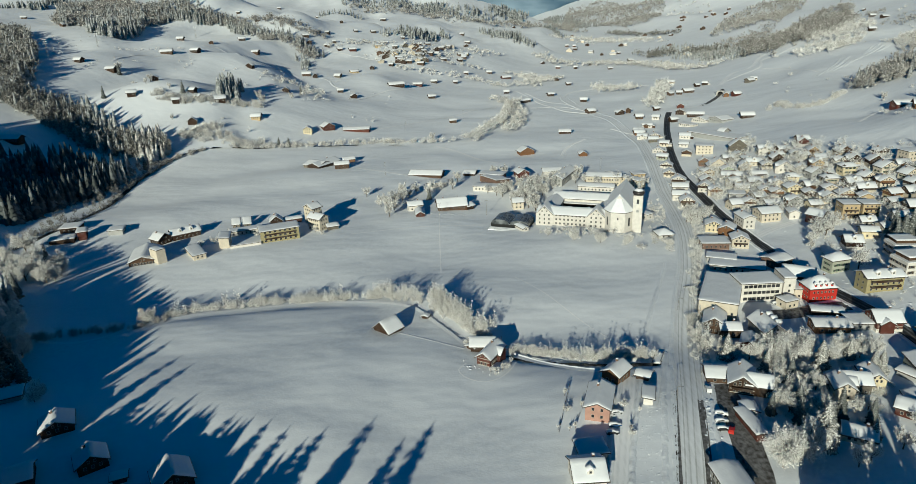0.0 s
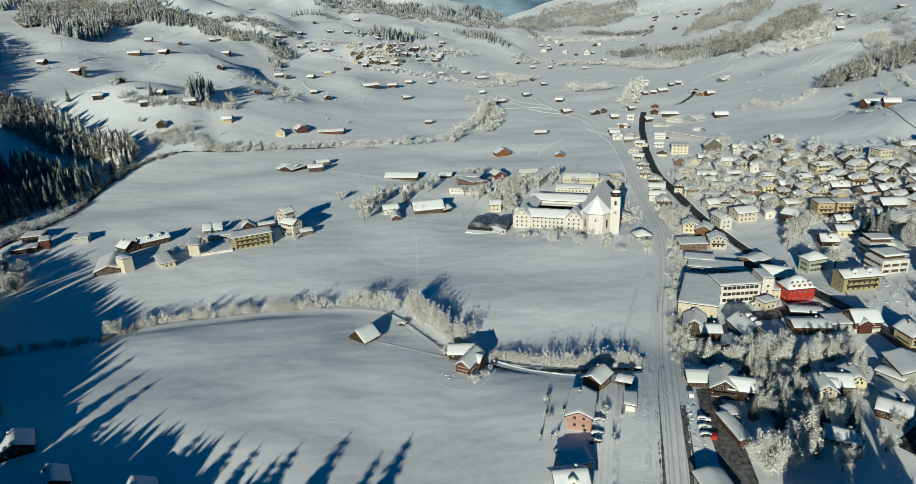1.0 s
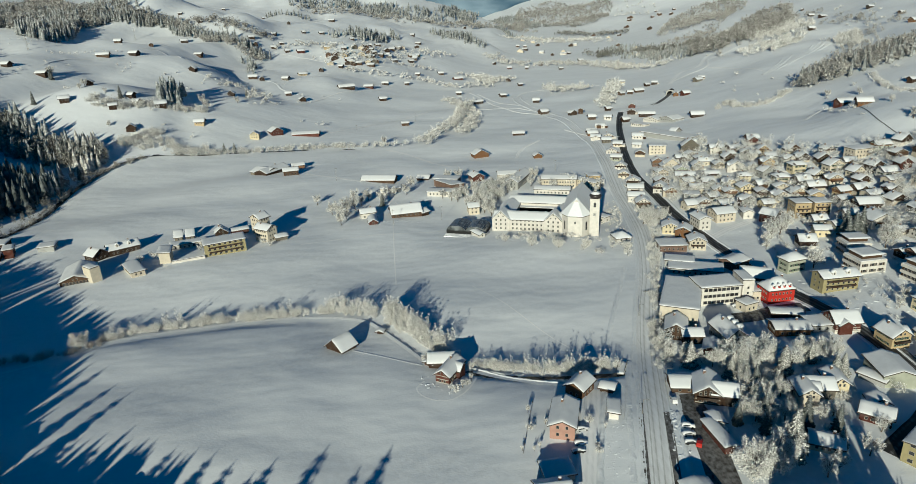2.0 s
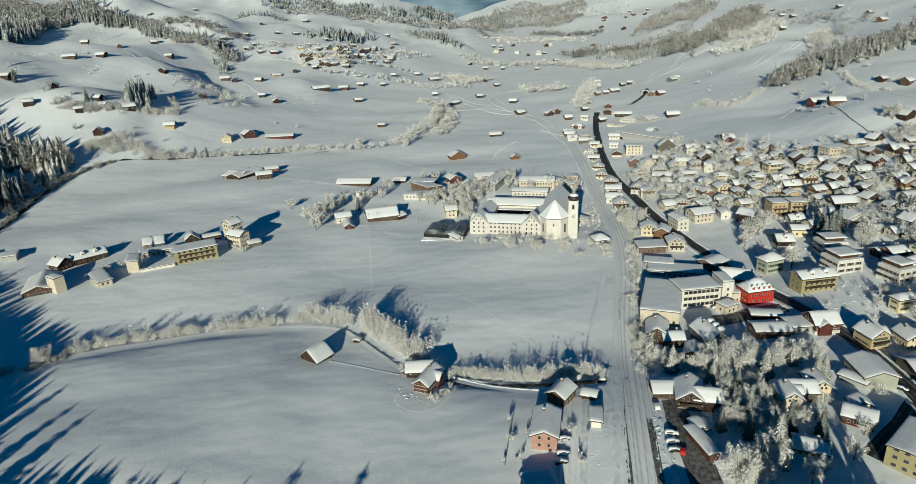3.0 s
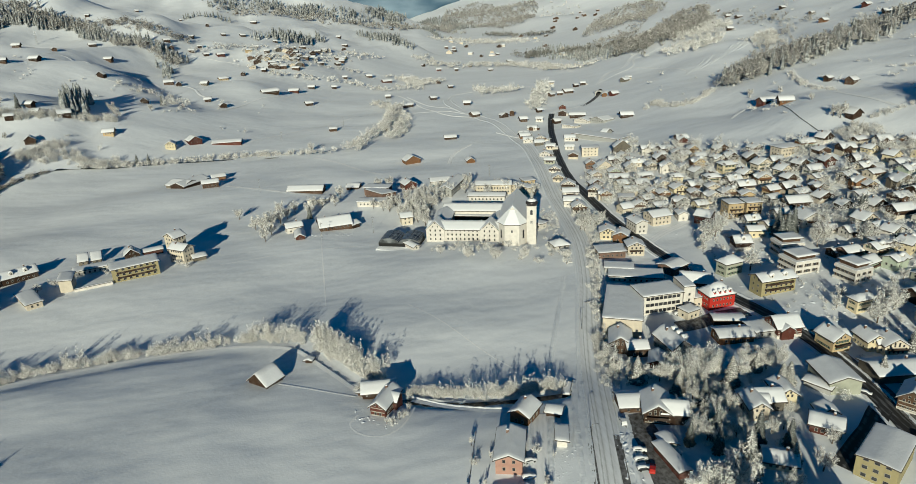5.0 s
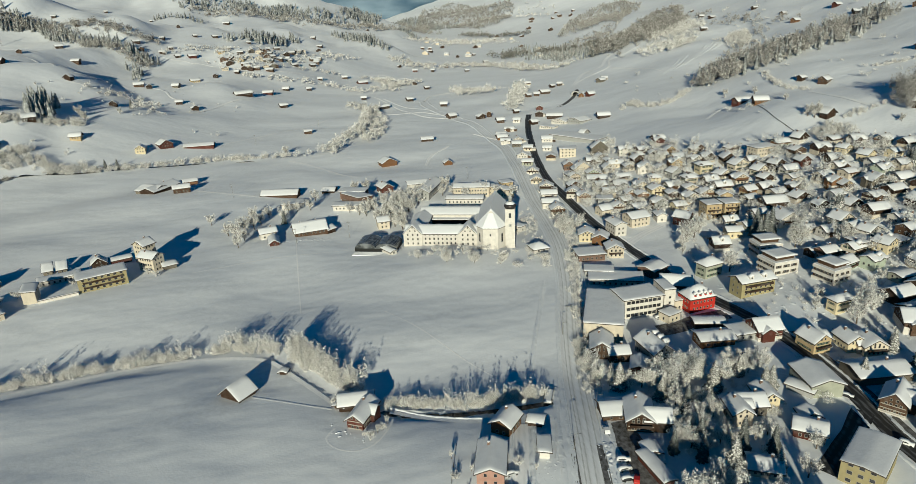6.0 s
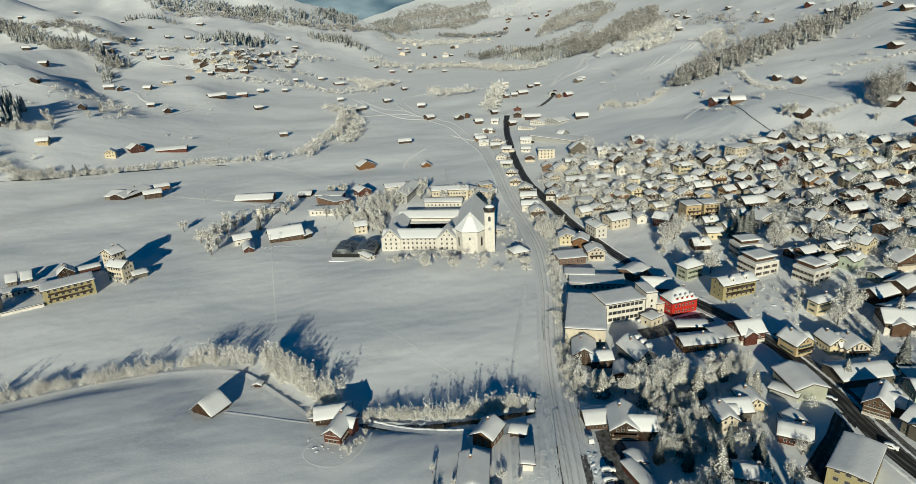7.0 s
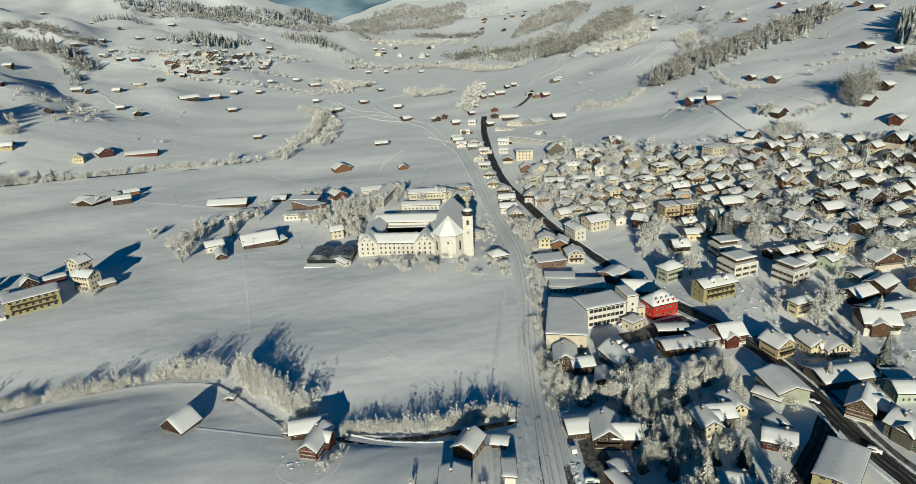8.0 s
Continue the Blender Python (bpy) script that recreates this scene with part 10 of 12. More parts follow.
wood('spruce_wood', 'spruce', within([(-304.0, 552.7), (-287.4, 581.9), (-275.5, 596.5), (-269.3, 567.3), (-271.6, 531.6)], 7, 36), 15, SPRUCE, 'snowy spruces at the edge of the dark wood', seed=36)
wood('woodland', 'broad', within([(-730.2, 1171.9), (-701.9, 1186.6), (-526.4, 910.0), (-441.1, 744.6), (-447.9, 722.6), (-466.9, 726.6)], 8.0, 37), 15, FROST_SHADE, 'frosted wood on the upper slope', seed=37)
wood('spruce_wood', 'spruce', within([(-797.4, 1491.2), (-771.2, 1537.6), (-656.0, 1312.0), (-687.1, 1283.5)], 6, 38), 17, SPRUCE, 'clump of snowy spruces on the hill', seed=38)
wood('spruce_wood', 'spruce', within([(-702.2, 1428.7), (-578.2, 1398.4), (-525.6, 1243.8), (-527.6, 1126.3), (-581.9, 1163.2)], 6.5, 39), 18, SPRUCE, 'wood of snowy spruces on the hill', seed=39)
wood('spruce_wood', 'spruce', along([(-928.8, 1512.5), (-874.3, 1545.8), (-845.8, 1663.2), (-671.9, 1482.3), (-557.1, 1402.9), (-482.9, 1385.7), (-421.2, 1402.8), (-353.9, 1314.9), (-308.6, 1306.4), (-248.4, 1268.7), (-220.2, 1247.4)], 30, 7, 40), 14, SPRUCE, 'line of snowy spruces along the ridge', seed=40)
wood('spruce_wood', 'spruce', within([(-262.9, 795.9), (-260.0, 849.5), (-245.1, 836.4), (-228.4, 766.8), (-243.9, 745.3)], 5.5, 41), 17, SPRUCE, 'clump of snowy spruces by the farm', seed=41)
wood('woodland', 'brush', along([(-309.6, 731.8), (-288.4, 730.4), (-266.6, 739.0), (-222.7, 759.9), (-203.4, 759.9)], 12, 3.4, 42), 6, FROST, 'frosted bushes round the hillside farms', seed=42, vary=0.5)
wood('woodland', 'brush', along([(-258.9, 659.8), (-243.9, 677.0), (-236.8, 694.1)], 14, 3, 43), 6, FROST, 'frosted bushes on the slope', seed=43, vary=0.5)
wood('woodland', 'laden', within([(-298.4, 643.0), (-281.7, 651.0), (-260.7, 622.1), (-260.8, 591.6), (-280.3, 595.4)], 5, 44), 13, FROST_DIM, 'snow-laden trees by the brook', seed=44)
wood('woodland', 'broad', within([(-258.6, 1234.4), (-230.6, 1248.8), (-217.6, 1229.3), (-242.0, 1222.9)], 6.9, 45), 12, FROST_DIM, 'frosted trees in a gully', seed=45)
wood('spruce_wood', 'spruce', within([(-458.6, 711.2), (-443.9, 726.1), (-393.2, 702.3), (-330.1, 660.9), (-286.8, 634.7), (-255.6, 623.1), (-278.9, 598.4), (-316.5, 603.7), (-371.5, 633.7), (-416.1, 661.0), (-438.7, 673.9)], 8.5, 121, 0.3), 15, SPRUCE, 'dark spruces among the hillside belt', seed=121)
wood('spruce_wood', 'spruce', within([(-738.6, 1186.8), (-706.1, 1194.6), (-525.2, 911.8), (-440.1, 745.1), (-447.9, 722.6), (-466.9, 726.6)], 9, 122, 0.2), 16, SPRUCE, 'dark spruces on the upper slope', seed=122)
wood('woodland', 'laden', within([(-289.5, 615.9), (-297.3, 655.4), (-281.9, 660.3), (-262.4, 630.7), (-260.8, 591.6), (-275.5, 589.4)], 7, 123), 16, FROST_DIM, 'tall snow-laden trees by the brook', seed=123)
wood('spruce_wood', 'spruce', along([(-122.3, 1452.0), (-62.0, 1474.8), (-12.9, 1552.6)], 30, 8, 47), 15, SPRUCE, 'dark row of far spruces', seed=47)
wood('spruce_wood', 'spruce', along([(148.1, 1730.2), (196.4, 1639.3), (229.4, 1623.8)], 40, 9, 48), 15, SPRUCE, 'dark row of far spruces', seed=48)
wood('woodland', 'broad', along([(-121.6, 1281.7), (-74.9, 1221.5), (-12.4, 1335.4), (58.7, 1397.2), (128.8, 1512.9)], 60, 14, 49), 7, FROST, 'frosted trees among the hamlet', seed=49)
wood('woodland', 'broad', along([(-72.2, 1156.2), (-12.9, 1158.6), (47.4, 1165.7), (84.6, 1122.7), (111.1, 1094.2)], 20, 7, 50), 7, FROST, 'frosted hedges down the slope', seed=50)
wood('woodland', 'broad', along([(-212.8, 1312.8), (-149.5, 1349.9), (-88.9, 1299.2)], 30, 9, 51), 7, FROST, 'frosted trees on the terrace', seed=51)
wood('woodland', 'broad', along([(166.7, 1301.3), (168.7, 1159.0), (207.3, 1205.6), (121.3, 1099.1)], 30, 8, 52), 7, FROST, 'frosted trees along the valley', seed=52)
wood('woodland', 'broad', along([(228.9, 1572.2), (269.3, 1492.3), (327.8, 1462.5), (396.4, 1479.5), (456.7, 1385.8), (462.6, 1236.6)], 50, 10, 53), 9, FROST, 'frosted woodland on the valley floor', seed=53)
wood('woodland', 'broad', along([(241.5, 1032.3), (249.0, 954.8), (299.6, 1011.9)], 25, 7, 54), 8, FROST, 'frosted thicket beside the road', seed=54)
wood('woodland', 'broad', within([(278.1, 884.0), (326.3, 983.8), (321.0, 929.5), (267.9, 802.7), (246.3, 790.7)], 6.9, 55), 11, FROST, 'frosted grove above the village road', seed=55)
wood('woodland', 'copse', within([(434.7, 704.0), (527.1, 795.9), (587.5, 807.6), (601.4, 759.2), (678.3, 777.9), (746.2, 782.6), (704.4, 696.6), (669.5, 702.7), (598.7, 670.0), (545.1, 645.0), (484.0, 647.0), (435.3, 664.0)], 6.9, 57), 12, FROST_DIM, 'belt of frosted trees across the slope', seed=57)
wood('spruce_wood', 'spruce', within([(434.7, 704.0), (527.1, 795.9), (587.5, 807.6), (601.4, 759.2), (678.3, 777.9), (746.2, 782.6), (704.4, 696.6), (669.5, 702.7), (598.7, 670.0), (545.1, 645.0), (484.0, 647.0), (435.3, 664.0)], 12, 58), 14, SPRUCE, 'snowy spruces among the frosted belt', seed=58)
wood('woodland', 'mid', within([(640.5, 942.3), (709.4, 987.3), (638.0, 876.0), (612.1, 886.7)], 6, 59), 9, FROST, 'frosted trees in a hollow', seed=59)
wood('spruce_wood', 'spruce', within([(582.1, 524.6), (660.2, 588.7), (703.4, 607.9), (686.4, 572.5), (586.6, 489.8)], 6, 60), 16, SPRUCE, 'snowy spruce wood on the upper slope', seed=60)
wood('woodland', 'garden', within([(434.4, 442.1), (450.6, 448.7), (453.3, 430.8), (431.3, 406.9), (419.9, 407.8), (423.0, 423.7)], 5, 61), 15, FROST_DIM, 'clump of tall frosted trees on the slope', seed=61, wide=0.75)
wood('woodland', 'garden', within([(496.5, 449.6), (543.1, 474.1), (543.6, 453.8), (491.4, 415.7)], 6, 62), 11, FROST_DIM, 'frosted wood on the slope', seed=62)
wood('hedgerow', 'brush', along([(466.8, 623.3), (441.1, 568.6), (439.3, 550.4), (444.3, 530.4)], 5, 2.6, 63), 3.5, FROST, 'frosted hedge across the hillside', seed=63)
wood('hedgerow', 'brush', along([(395.1, 437.2), (410.6, 437.2), (423.1, 434.1)], 6, 2.6, 64), 3.5, FROST, 'frosted hedge across the hillside', seed=64)
wood('hedgerow', 'brush', along([(515.2, 539.6), (532.8, 528.3), (553.6, 517.5), (568.1, 518.8)], 6, 3, 65), 3.5, FROST, 'frosted hedge across the hillside', seed=65)
wood('hedgerow', 'brush', along([(350.0, 701.9), (366.6, 713.2), (366.8, 687.1), (379.6, 660.8), (421.7, 683.6)], 9, 3.0, 66), 4.5, FROST, 'frosted hedge at the foot of the slope', seed=66)
wood('woodland', 'brush', along([(363.8, 439.0), (374.7, 428.1), (388.0, 426.2)], 12, 3, 67), 5, FROST, 'frosted bushes above the village', seed=67)
wood('woodland', 'tiny', within([(615.9, 1127.6), (826.1, 1386.2), (801.3, 1236.9), (608.5, 971.7), (571.5, 978.2)], 8.0, 78), 9, FROST, 'frosted scrub on the upper slope', seed=78)
wood('spruce_wood', 'spruce', along([(-313.7, 2261.8), (-164.3, 2331.0), (37.3, 2390.3), (225.6, 2455.9), (594.8, 3821.8), (689.9, 3089.1)], 110, 15, 140), 17, SPRUCE, 'dark snowy forest along the far valley side', seed=140)
wood('woodland', 'broad', along([(-380.5, 1420.0), (-316.1, 1369.3), (-261.2, 1343.0), (-222.4, 1357.6)], 26, 8, 141), 11, FROST_DIM, 'frosted trees along the terrace', seed=141)
wood('woodland', 'broad', along([(-245.7, 944.8), (-217.9, 943.3), (-176.9, 942.4), (-162.3, 836.0)], 24, 8, 142), 6, FROST, 'frosted bushes round the hillside farms', seed=142)
wood('woodland', 'broad', along([(-97.8, 1259.6), (-25.9, 1245.4), (59.6, 1296.5), (148.7, 1278.3), (162.3, 1094.0)], 18, 8, 143), 6, FROST, 'frosted hedge along the valley track', seed=143)
wood('woodland', 'broad', along([(76.6, 944.0), (96.1, 883.8), (93.5, 782.7), (69.3, 710.7)], 16, 5, 144), 7, FROST, 'frosted trees round the far farm', seed=144)
wood('spruce_wood', 'spruce', along([(-260.4, 1216.2), (-235.0, 1195.9), (-215.5, 1074.8)], 14, 8, 145), 11, SPRUCE, 'few dark spruces on the hillside', seed=145)
wood('woodland', 'broad', within([(-695.3, 1638.3), (-560.9, 1472.1), (-461.6, 1447.0), (-373.0, 1409.6), (-421.0, 1392.3), (-510.9, 1374.3), (-550.6, 1283.3)], 10.3, 146, 0.4), 13, FROST_DIM, 'grey frosted wood on the upper hill', seed=146)
wood('spruce_wood', 'spruce', within([(-695.3, 1638.3), (-560.9, 1472.1), (-461.6, 1447.0), (-373.0, 1409.6), (-421.0, 1392.3), (-510.9, 1374.3), (-550.6, 1283.3)], 10, 147, 0.5), 15, SPRUCE, 'dark spruces in the upper wood', seed=147)
wood('woodland', 'broad', along([(-272.3, 2219.8), (-123.4, 2184.0), (-15.2, 2278.2), (136.3, 2247.7), (255.1, 2288.0), (416.4, 2559.9), (570.1, 2772.8)], 90, 17, 111), 13, FROST_DIM, 'far belt of frosted trees', seed=111)
wood('woodland', 'tiny', within([(659.1, 1406.9), (834.1, 1633.7), (902.3, 1609.6), (1055.3, 1754.7), (945.9, 1525.7), (746.8, 1251.7), (603.2, 1102.4), (533.8, 1075.5)], 10.3, 112, 0.5), 11, FROST_DIM, 'ragged frosted wood up the valley side', seed=112)
wood('woodland', 'tiny', within([(562.0, 1076.0), (614.6, 1087.9), (659.5, 1086.7), (608.5, 978.8), (567.6, 971.0), (538.4, 995.2)], 9.2, 113, 0.8), 9, FROST, 'frosted scrub on the valley side', seed=113)
wood('woodland', 'tiny', within([(620.5, 1627.5), (811.3, 1916.9), (945.5, 2035.0), (1166.0, 2346.5), (1229.4, 2283.0), (955.3, 1912.4), (753.9, 1641.6), (533.7, 1306.9)], 12.6, 114, 0.8), 10, FROST_DIM, 'thin frosted wood along the slope', seed=114)
wood('spruce_wood', 'spruce', within([(600.3, 1829.8), (712.7, 1919.2), (725.4, 1674.7), (557.3, 1187.6), (534.1, 1227.7), (565.0, 1514.8), (534.7, 1626.5)], 14, 115, 0.6), 13, SPRUCE, 'dark spruces along the river', seed=115)
wood('woodland', 'shrub', within([(498.6, 1085.7), (1077.8, 1718.9), (827.9, 947.7), (728.6, 630.4), (415.3, 359.3), (363.8, 439.0), (359.8, 700.2)], 44, 116, 1.0), 4.4, FROST, 'scattered frosted scrub on the slopes', seed=116, vary=0.6)
wood('woodland', 'copse', within([(1026.1, 1664.3), (689.1, 1036.7), (551.4, 818.7), (581.8, 824.2), (660.7, 868.6), (798.5, 950.3), (768.0, 1053.5)], 13.8, 117, 1.3), 8, FROST_DIM, 'loose frosted trees on the steep slope', seed=117)
wood('woodland', 'broad', within([(-721.8, 1187.5), (-509.1, 1206.9), (-275.2, 969.9), (-184.6, 1114.5), (-47.7, 1012.7), (-80.1, 769.1), (-206.4, 688.6), (-280.4, 701.5), (-446.5, 833.2)], 23.0, 118, 1.4), 3.5, FROST, 'scattered frosted bushes on the hillside', seed=118, vary=0.6)
wood('woodland', 'broad', within([(-731.3, 1337.0), (-832.1, 1570.1), (-822.8, 1671.4), (-827.5, 1870.6), (-648.0, 1554.2), (-525.6, 1243.8), (-546.9, 1188.0), (-645.6, 1292.7), (-683.4, 1286.6)], 10.3, 119, 0.4), 15, FROST_DIM, 'grey-white frosted trees on the hill', seed=119)
wood('woodland', 'mid', along([(-526.2, 1414.6), (-467.8, 1412.2), (-408.4, 1397.2), (-343.2, 1316.4), (-287.5, 1258.7), (-227.1, 1260.8)], 26, 9, 120), 13, FROST_DIM, 'frosted trees along the ridge', seed=120)
bank('snow_slide', [(472.4, 828.5), (499.6, 853.9), (534.0, 880.7)], 0, 4.6, 0.75, 'streak of slid snow down the steep slope', 5.0)
bank('snow_slide', [(478.1, 836.9), (505.4, 862.1), (539.7, 898.5)], 0, 4.6, 0.75, 'streak of slid snow down the steep slope', 5.0)
bank('snow_slide', [(488.6, 840.2), (514.0, 861.8), (546.7, 896.7)], 0, 4.6, 0.75, 'streak of slid snow down the steep slope', 5.0)
bank('snow_slide', [(498.1, 842.9), (522.6, 862.6), (556.5, 895.5)], 0, 4.6, 0.75, 'streak of slid snow down the steep slope', 5.0)
bank('snow_slide', [(501.4, 853.9), (526.0, 873.7), (561.9, 912.9)], 0, 4.6, 0.75, 'streak of slid snow down the steep slope', 5.0)
bank('snow_slide', [(510.8, 854.1), (534.5, 872.1), (572.1, 907.2)], 0, 4.6, 0.75, 'streak of slid snow down the steep slope', 5.0)
bank('snow_slide', [(517.0, 857.7), (541.3, 876.3), (582.6, 913.7)], 0, 4.6, 0.75, 'streak of slid snow down the steep slope', 5.0)
bank('snow_slide', [(524.6, 860.3), (549.0, 878.7), (593.2, 915.3)], 0, 4.6, 0.75, 'streak of slid snow down the steep slope', 5.0)
bank('snow_slide', [(530.8, 866.0), (555.9, 885.1), (596.6, 927.6)], 0, 4.6, 0.75, 'streak of slid snow down the steep slope', 5.0)
bank('snow_slide', [(536.0, 871.2), (563.2, 893.7), (601.8, 932.8)], 0, 4.6, 0.75, 'streak of slid snow down the steep slope', 5.0)
bank('snow_slide', [(540.7, 880.2), (569.7, 905.4), (607.5, 938.7)], 0, 4.6, 0.75, 'streak of slid snow down the steep slope', 5.0)
bank('snow_slide', [(551.4, 878.3), (582.2, 905.5), (616.4, 937.0)], 0, 4.6, 0.75, 'streak of slid snow down the steep slope', 5.0)
bank('snow_slide', [(556.4, 887.2), (588.3, 916.1), (623.6, 946.4)], 0, 4.6, 0.75, 'streak of slid snow down the steep slope', 5.0)
bank('snow_slide', [(566.6, 889.1), (598.2, 916.8), (636.7, 948.5)], 0, 4.6, 0.75, 'streak of slid snow down the steep slope', 5.0)
bank('snow_slide', [(575.1, 897.1), (605.0, 922.1), (645.9, 953.2)], 0, 4.6, 0.75, 'streak of slid snow down the steep slope', 5.0)
bank('snow_slide', [(583.4, 907.1), (610.8, 928.0), (670.8, 985.7)], 0, 4.6, 0.75, 'streak of slid snow down the steep slope', 5.0)
bank('snow_slide', [(594.5, 908.4), (621.6, 928.2), (692.5, 1011.1)], 0, 4.6, 0.75, 'streak of slid snow down the steep slope', 5.0)
bank('snow_slide', [(602.3, 913.0), (630.0, 933.4), (701.9, 1007.1)], 0, 4.6, 0.75, 'streak of slid snow down the steep slope', 5.0)
bank('snow_slide', [(604.9, 924.6), (633.3, 945.9), (707.1, 1026.9)], 0, 4.6, 0.75, 'streak of slid snow down the steep slope', 5.0)
bank('snow_slide', [(615.5, 924.9), (644.0, 946.0), (715.3, 1015.1)], 0, 4.6, 0.75, 'streak of slid snow down the steep slope', 5.0)
bank('snow_slide', [(621.1, 930.9), (653.2, 956.8), (720.3, 1025.2)], 0, 4.6, 0.75, 'streak of slid snow down the steep slope', 5.0)
bank('snow_slide', [(633.0, 932.6), (679.9, 978.9), (725.6, 1012.9)], 0, 4.6, 0.75, 'streak of slid snow down the steep slope', 5.0)
wood('garden_shrubs', 'shrub', within([(177.1, 481.1), (270.4, 575.4), (303.3, 496.6), (340.6, 453.8), (383.0, 404.3), (413.9, 349.1), (291.3, 241.1), (271.9, 259.8), (266.6, 309.4), (244.6, 342.8), (217.5, 385.9), (185.9, 402.6)], 8.0, 70), 3.0, FROST, 'frosted garden shrubs between the village houses', seed=70, vary=0.5)
wood('garden_shrubs', 'garden', within([(177.1, 481.1), (270.4, 575.4), (303.3, 496.6), (340.6, 453.8), (383.0, 404.3), (413.9, 349.1), (291.3, 241.1), (271.9, 259.8), (266.6, 309.4), (244.6, 342.8), (217.5, 385.9), (185.9, 402.6)], 9.0, 71), 7.8, FROST, 'small frosted garden trees between the village houses', seed=71, vary=0.5)
wood('garden_shrubs', 'brush', within([(106.2, 250.1), (126.0, 231.5), (167.0, 218.0), (156.1, 196.1), (131.8, 175.0), (109.4, 183.5), (118.3, 210.9), (100.9, 229.2)], 4.0, 72), 2.4, FROST, 'frosted shrubs in the gardens below the school', seed=72, vary=0.6)
wood('garden_shrubs', 'brush', along([(109.6, 265.9), (102.7, 242.8), (98.4, 226.2)], 5, 1.6, 73), 2.6, FROST, 'frosted roadside shrubs', seed=73, vary=0.6)
wood('garden_shrubs', 'brush', along([(168.5, 454.3), (160.0, 413.0), (152.8, 376.0), (138.3, 339.0), (124.8, 301.1), (114.1, 270.2)], 6, 2.2, 74), 2.6, FROST, 'frosted roadside shrubs', seed=74, vary=0.6)
wood('garden_shrubs', 'brush', within([(147.3, 457.8), (155.7, 441.6), (140.3, 373.2), (131.0, 351.5), (117.1, 356.3)], 4.5, 75), 2.6, FROST, 'frosted shrubs in the convent garden', seed=75, vary=0.6)
wood('garden_shrubs', 'brush', within([(58.7, 390.7), (98.8, 379.7), (116.5, 365.6), (114.7, 359.6), (55.3, 380.1)], 4.0, 76), 2.0, FROST, 'frosted shrubs before the convent', seed=76, vary=0.6)
wood('garden_shrubs', 'brush', within([(200.3, 247.9), (262.7, 267.2), (296.7, 255.0), (228.9, 197.2), (183.7, 196.7), (189.8, 222.8)], 5.5, 130), 2.2, FROST, 'frosted shrubs in the gardens beyond the through road', seed=130, vary=0.6)
wood('garden_shrubs', 'brush', within([(213.9, 366.6), (244.6, 342.8), (259.2, 300.8), (266.3, 257.6), (224.3, 237.8), (195.1, 260.0), (192.6, 304.9)], 6.5, 131, 0.5), 2.0, FROST, 'frosted shrubs between the apartment houses', seed=131, vary=0.6)
mounds('snow_heaps', within([(209.4, 359.1), (244.6, 342.8), (271.9, 259.8), (289.3, 242.3), (232.6, 195.2), (186.4, 199.4), (195.9, 229.6), (187.1, 265.3)], 4.5, 132), 0.5, 'snow-covered clutter round the apartment houses', seed=132)
wood('garden_shrubs', 'brush', within([(187.4, 232.8), (198.1, 211.2), (244.9, 210.6), (179.3, 156.2), (176.8, 167.2), (181.1, 194.1), (176.1, 210.5)], 5.0, 150), 2.0, FROST, 'frosted shrubs in the lower gardens', seed=150, vary=0.6)
wood('garden_shrubs', 'garden', within([(176.9, 237.0), (198.1, 211.2), (255.0, 219.2), (179.3, 156.2), (176.8, 167.2), (176.1, 189.0), (161.1, 204.8)], 13, 151, 0.3), 5, FROST, 'small frosted trees in the lower gardens', seed=151, vary=0.5)
tree('great', 120.0, 196.2, 7, group='frosted garden trees')
tree('great', 129.9, 201.1, 6, group='frosted garden trees')
tree('great', 111.6, 190.5, 7, group='frosted garden trees')
tree('great', 113.4, 200.1, 7, group='frosted garden trees')
tree('great', 131.1, 208.8, 6, group='frosted garden trees')
tree('fir', 245.1, 228.6, 14)
tree('fir', 222.8, 218.3, 10)
tree('spruce', 122.8, 203.9, 12)
tree('spruce', 107.4, 186.6, 9)
tree('spruce', 114.1, 181.0, 10)
tree('spruce', 137.0, 178.0, 11)
tree('fir', 133.0, 170.5, 9)
tree('fir', 119.2, 214.5, 10)
tree('fir', 196.5, 205.5, 10)
tree('spruce', 116.5, 186.4, 12)

wood('woodland', 'speck', within([(445, 2619), (751, 3960), (925.7, 3947.6), (1049.1, 3229.3), (1019.4, 3075.2), (846.8, 2718.2), (750, 2825), (738, 3391)], 15, 200, 0.0), 15, FROST_DIM, 'frosted woods over the far mountainside', seed=200)
wood('woodland', 'speck', within([(1029.6, 3105.8), (1080, 3074), (1156.0, 2906.5), (1101.6, 2789.2), (956.6, 2624.5), (919, 2720)], 34, 201, 0.0), 11, FROST, 'scattered frosted trees on the far white slope', seed=201)
# both valley belts get their shade from the darker twig colour
wood('woodland', 'speck', along([(646, 2592), (692, 2459), (781, 2406), (852.3, 2381.3)], 60, 13, 202), 14, FROST_SHADE, 'dark wood by the far river, shade painted in', seed=202)
wood('woodland', 'tiny', along([(493, 1660), (570, 1689), (636, 1668), (688, 1669), (750, 1655), (795.2, 1677.1)], 70, 11, 203), 14, FROST_SHADE, 'dark wood along the valley bottom, shade painted in', seed=203)
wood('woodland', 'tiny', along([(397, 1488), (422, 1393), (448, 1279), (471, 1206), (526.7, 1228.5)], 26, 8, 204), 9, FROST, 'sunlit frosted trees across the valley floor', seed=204)
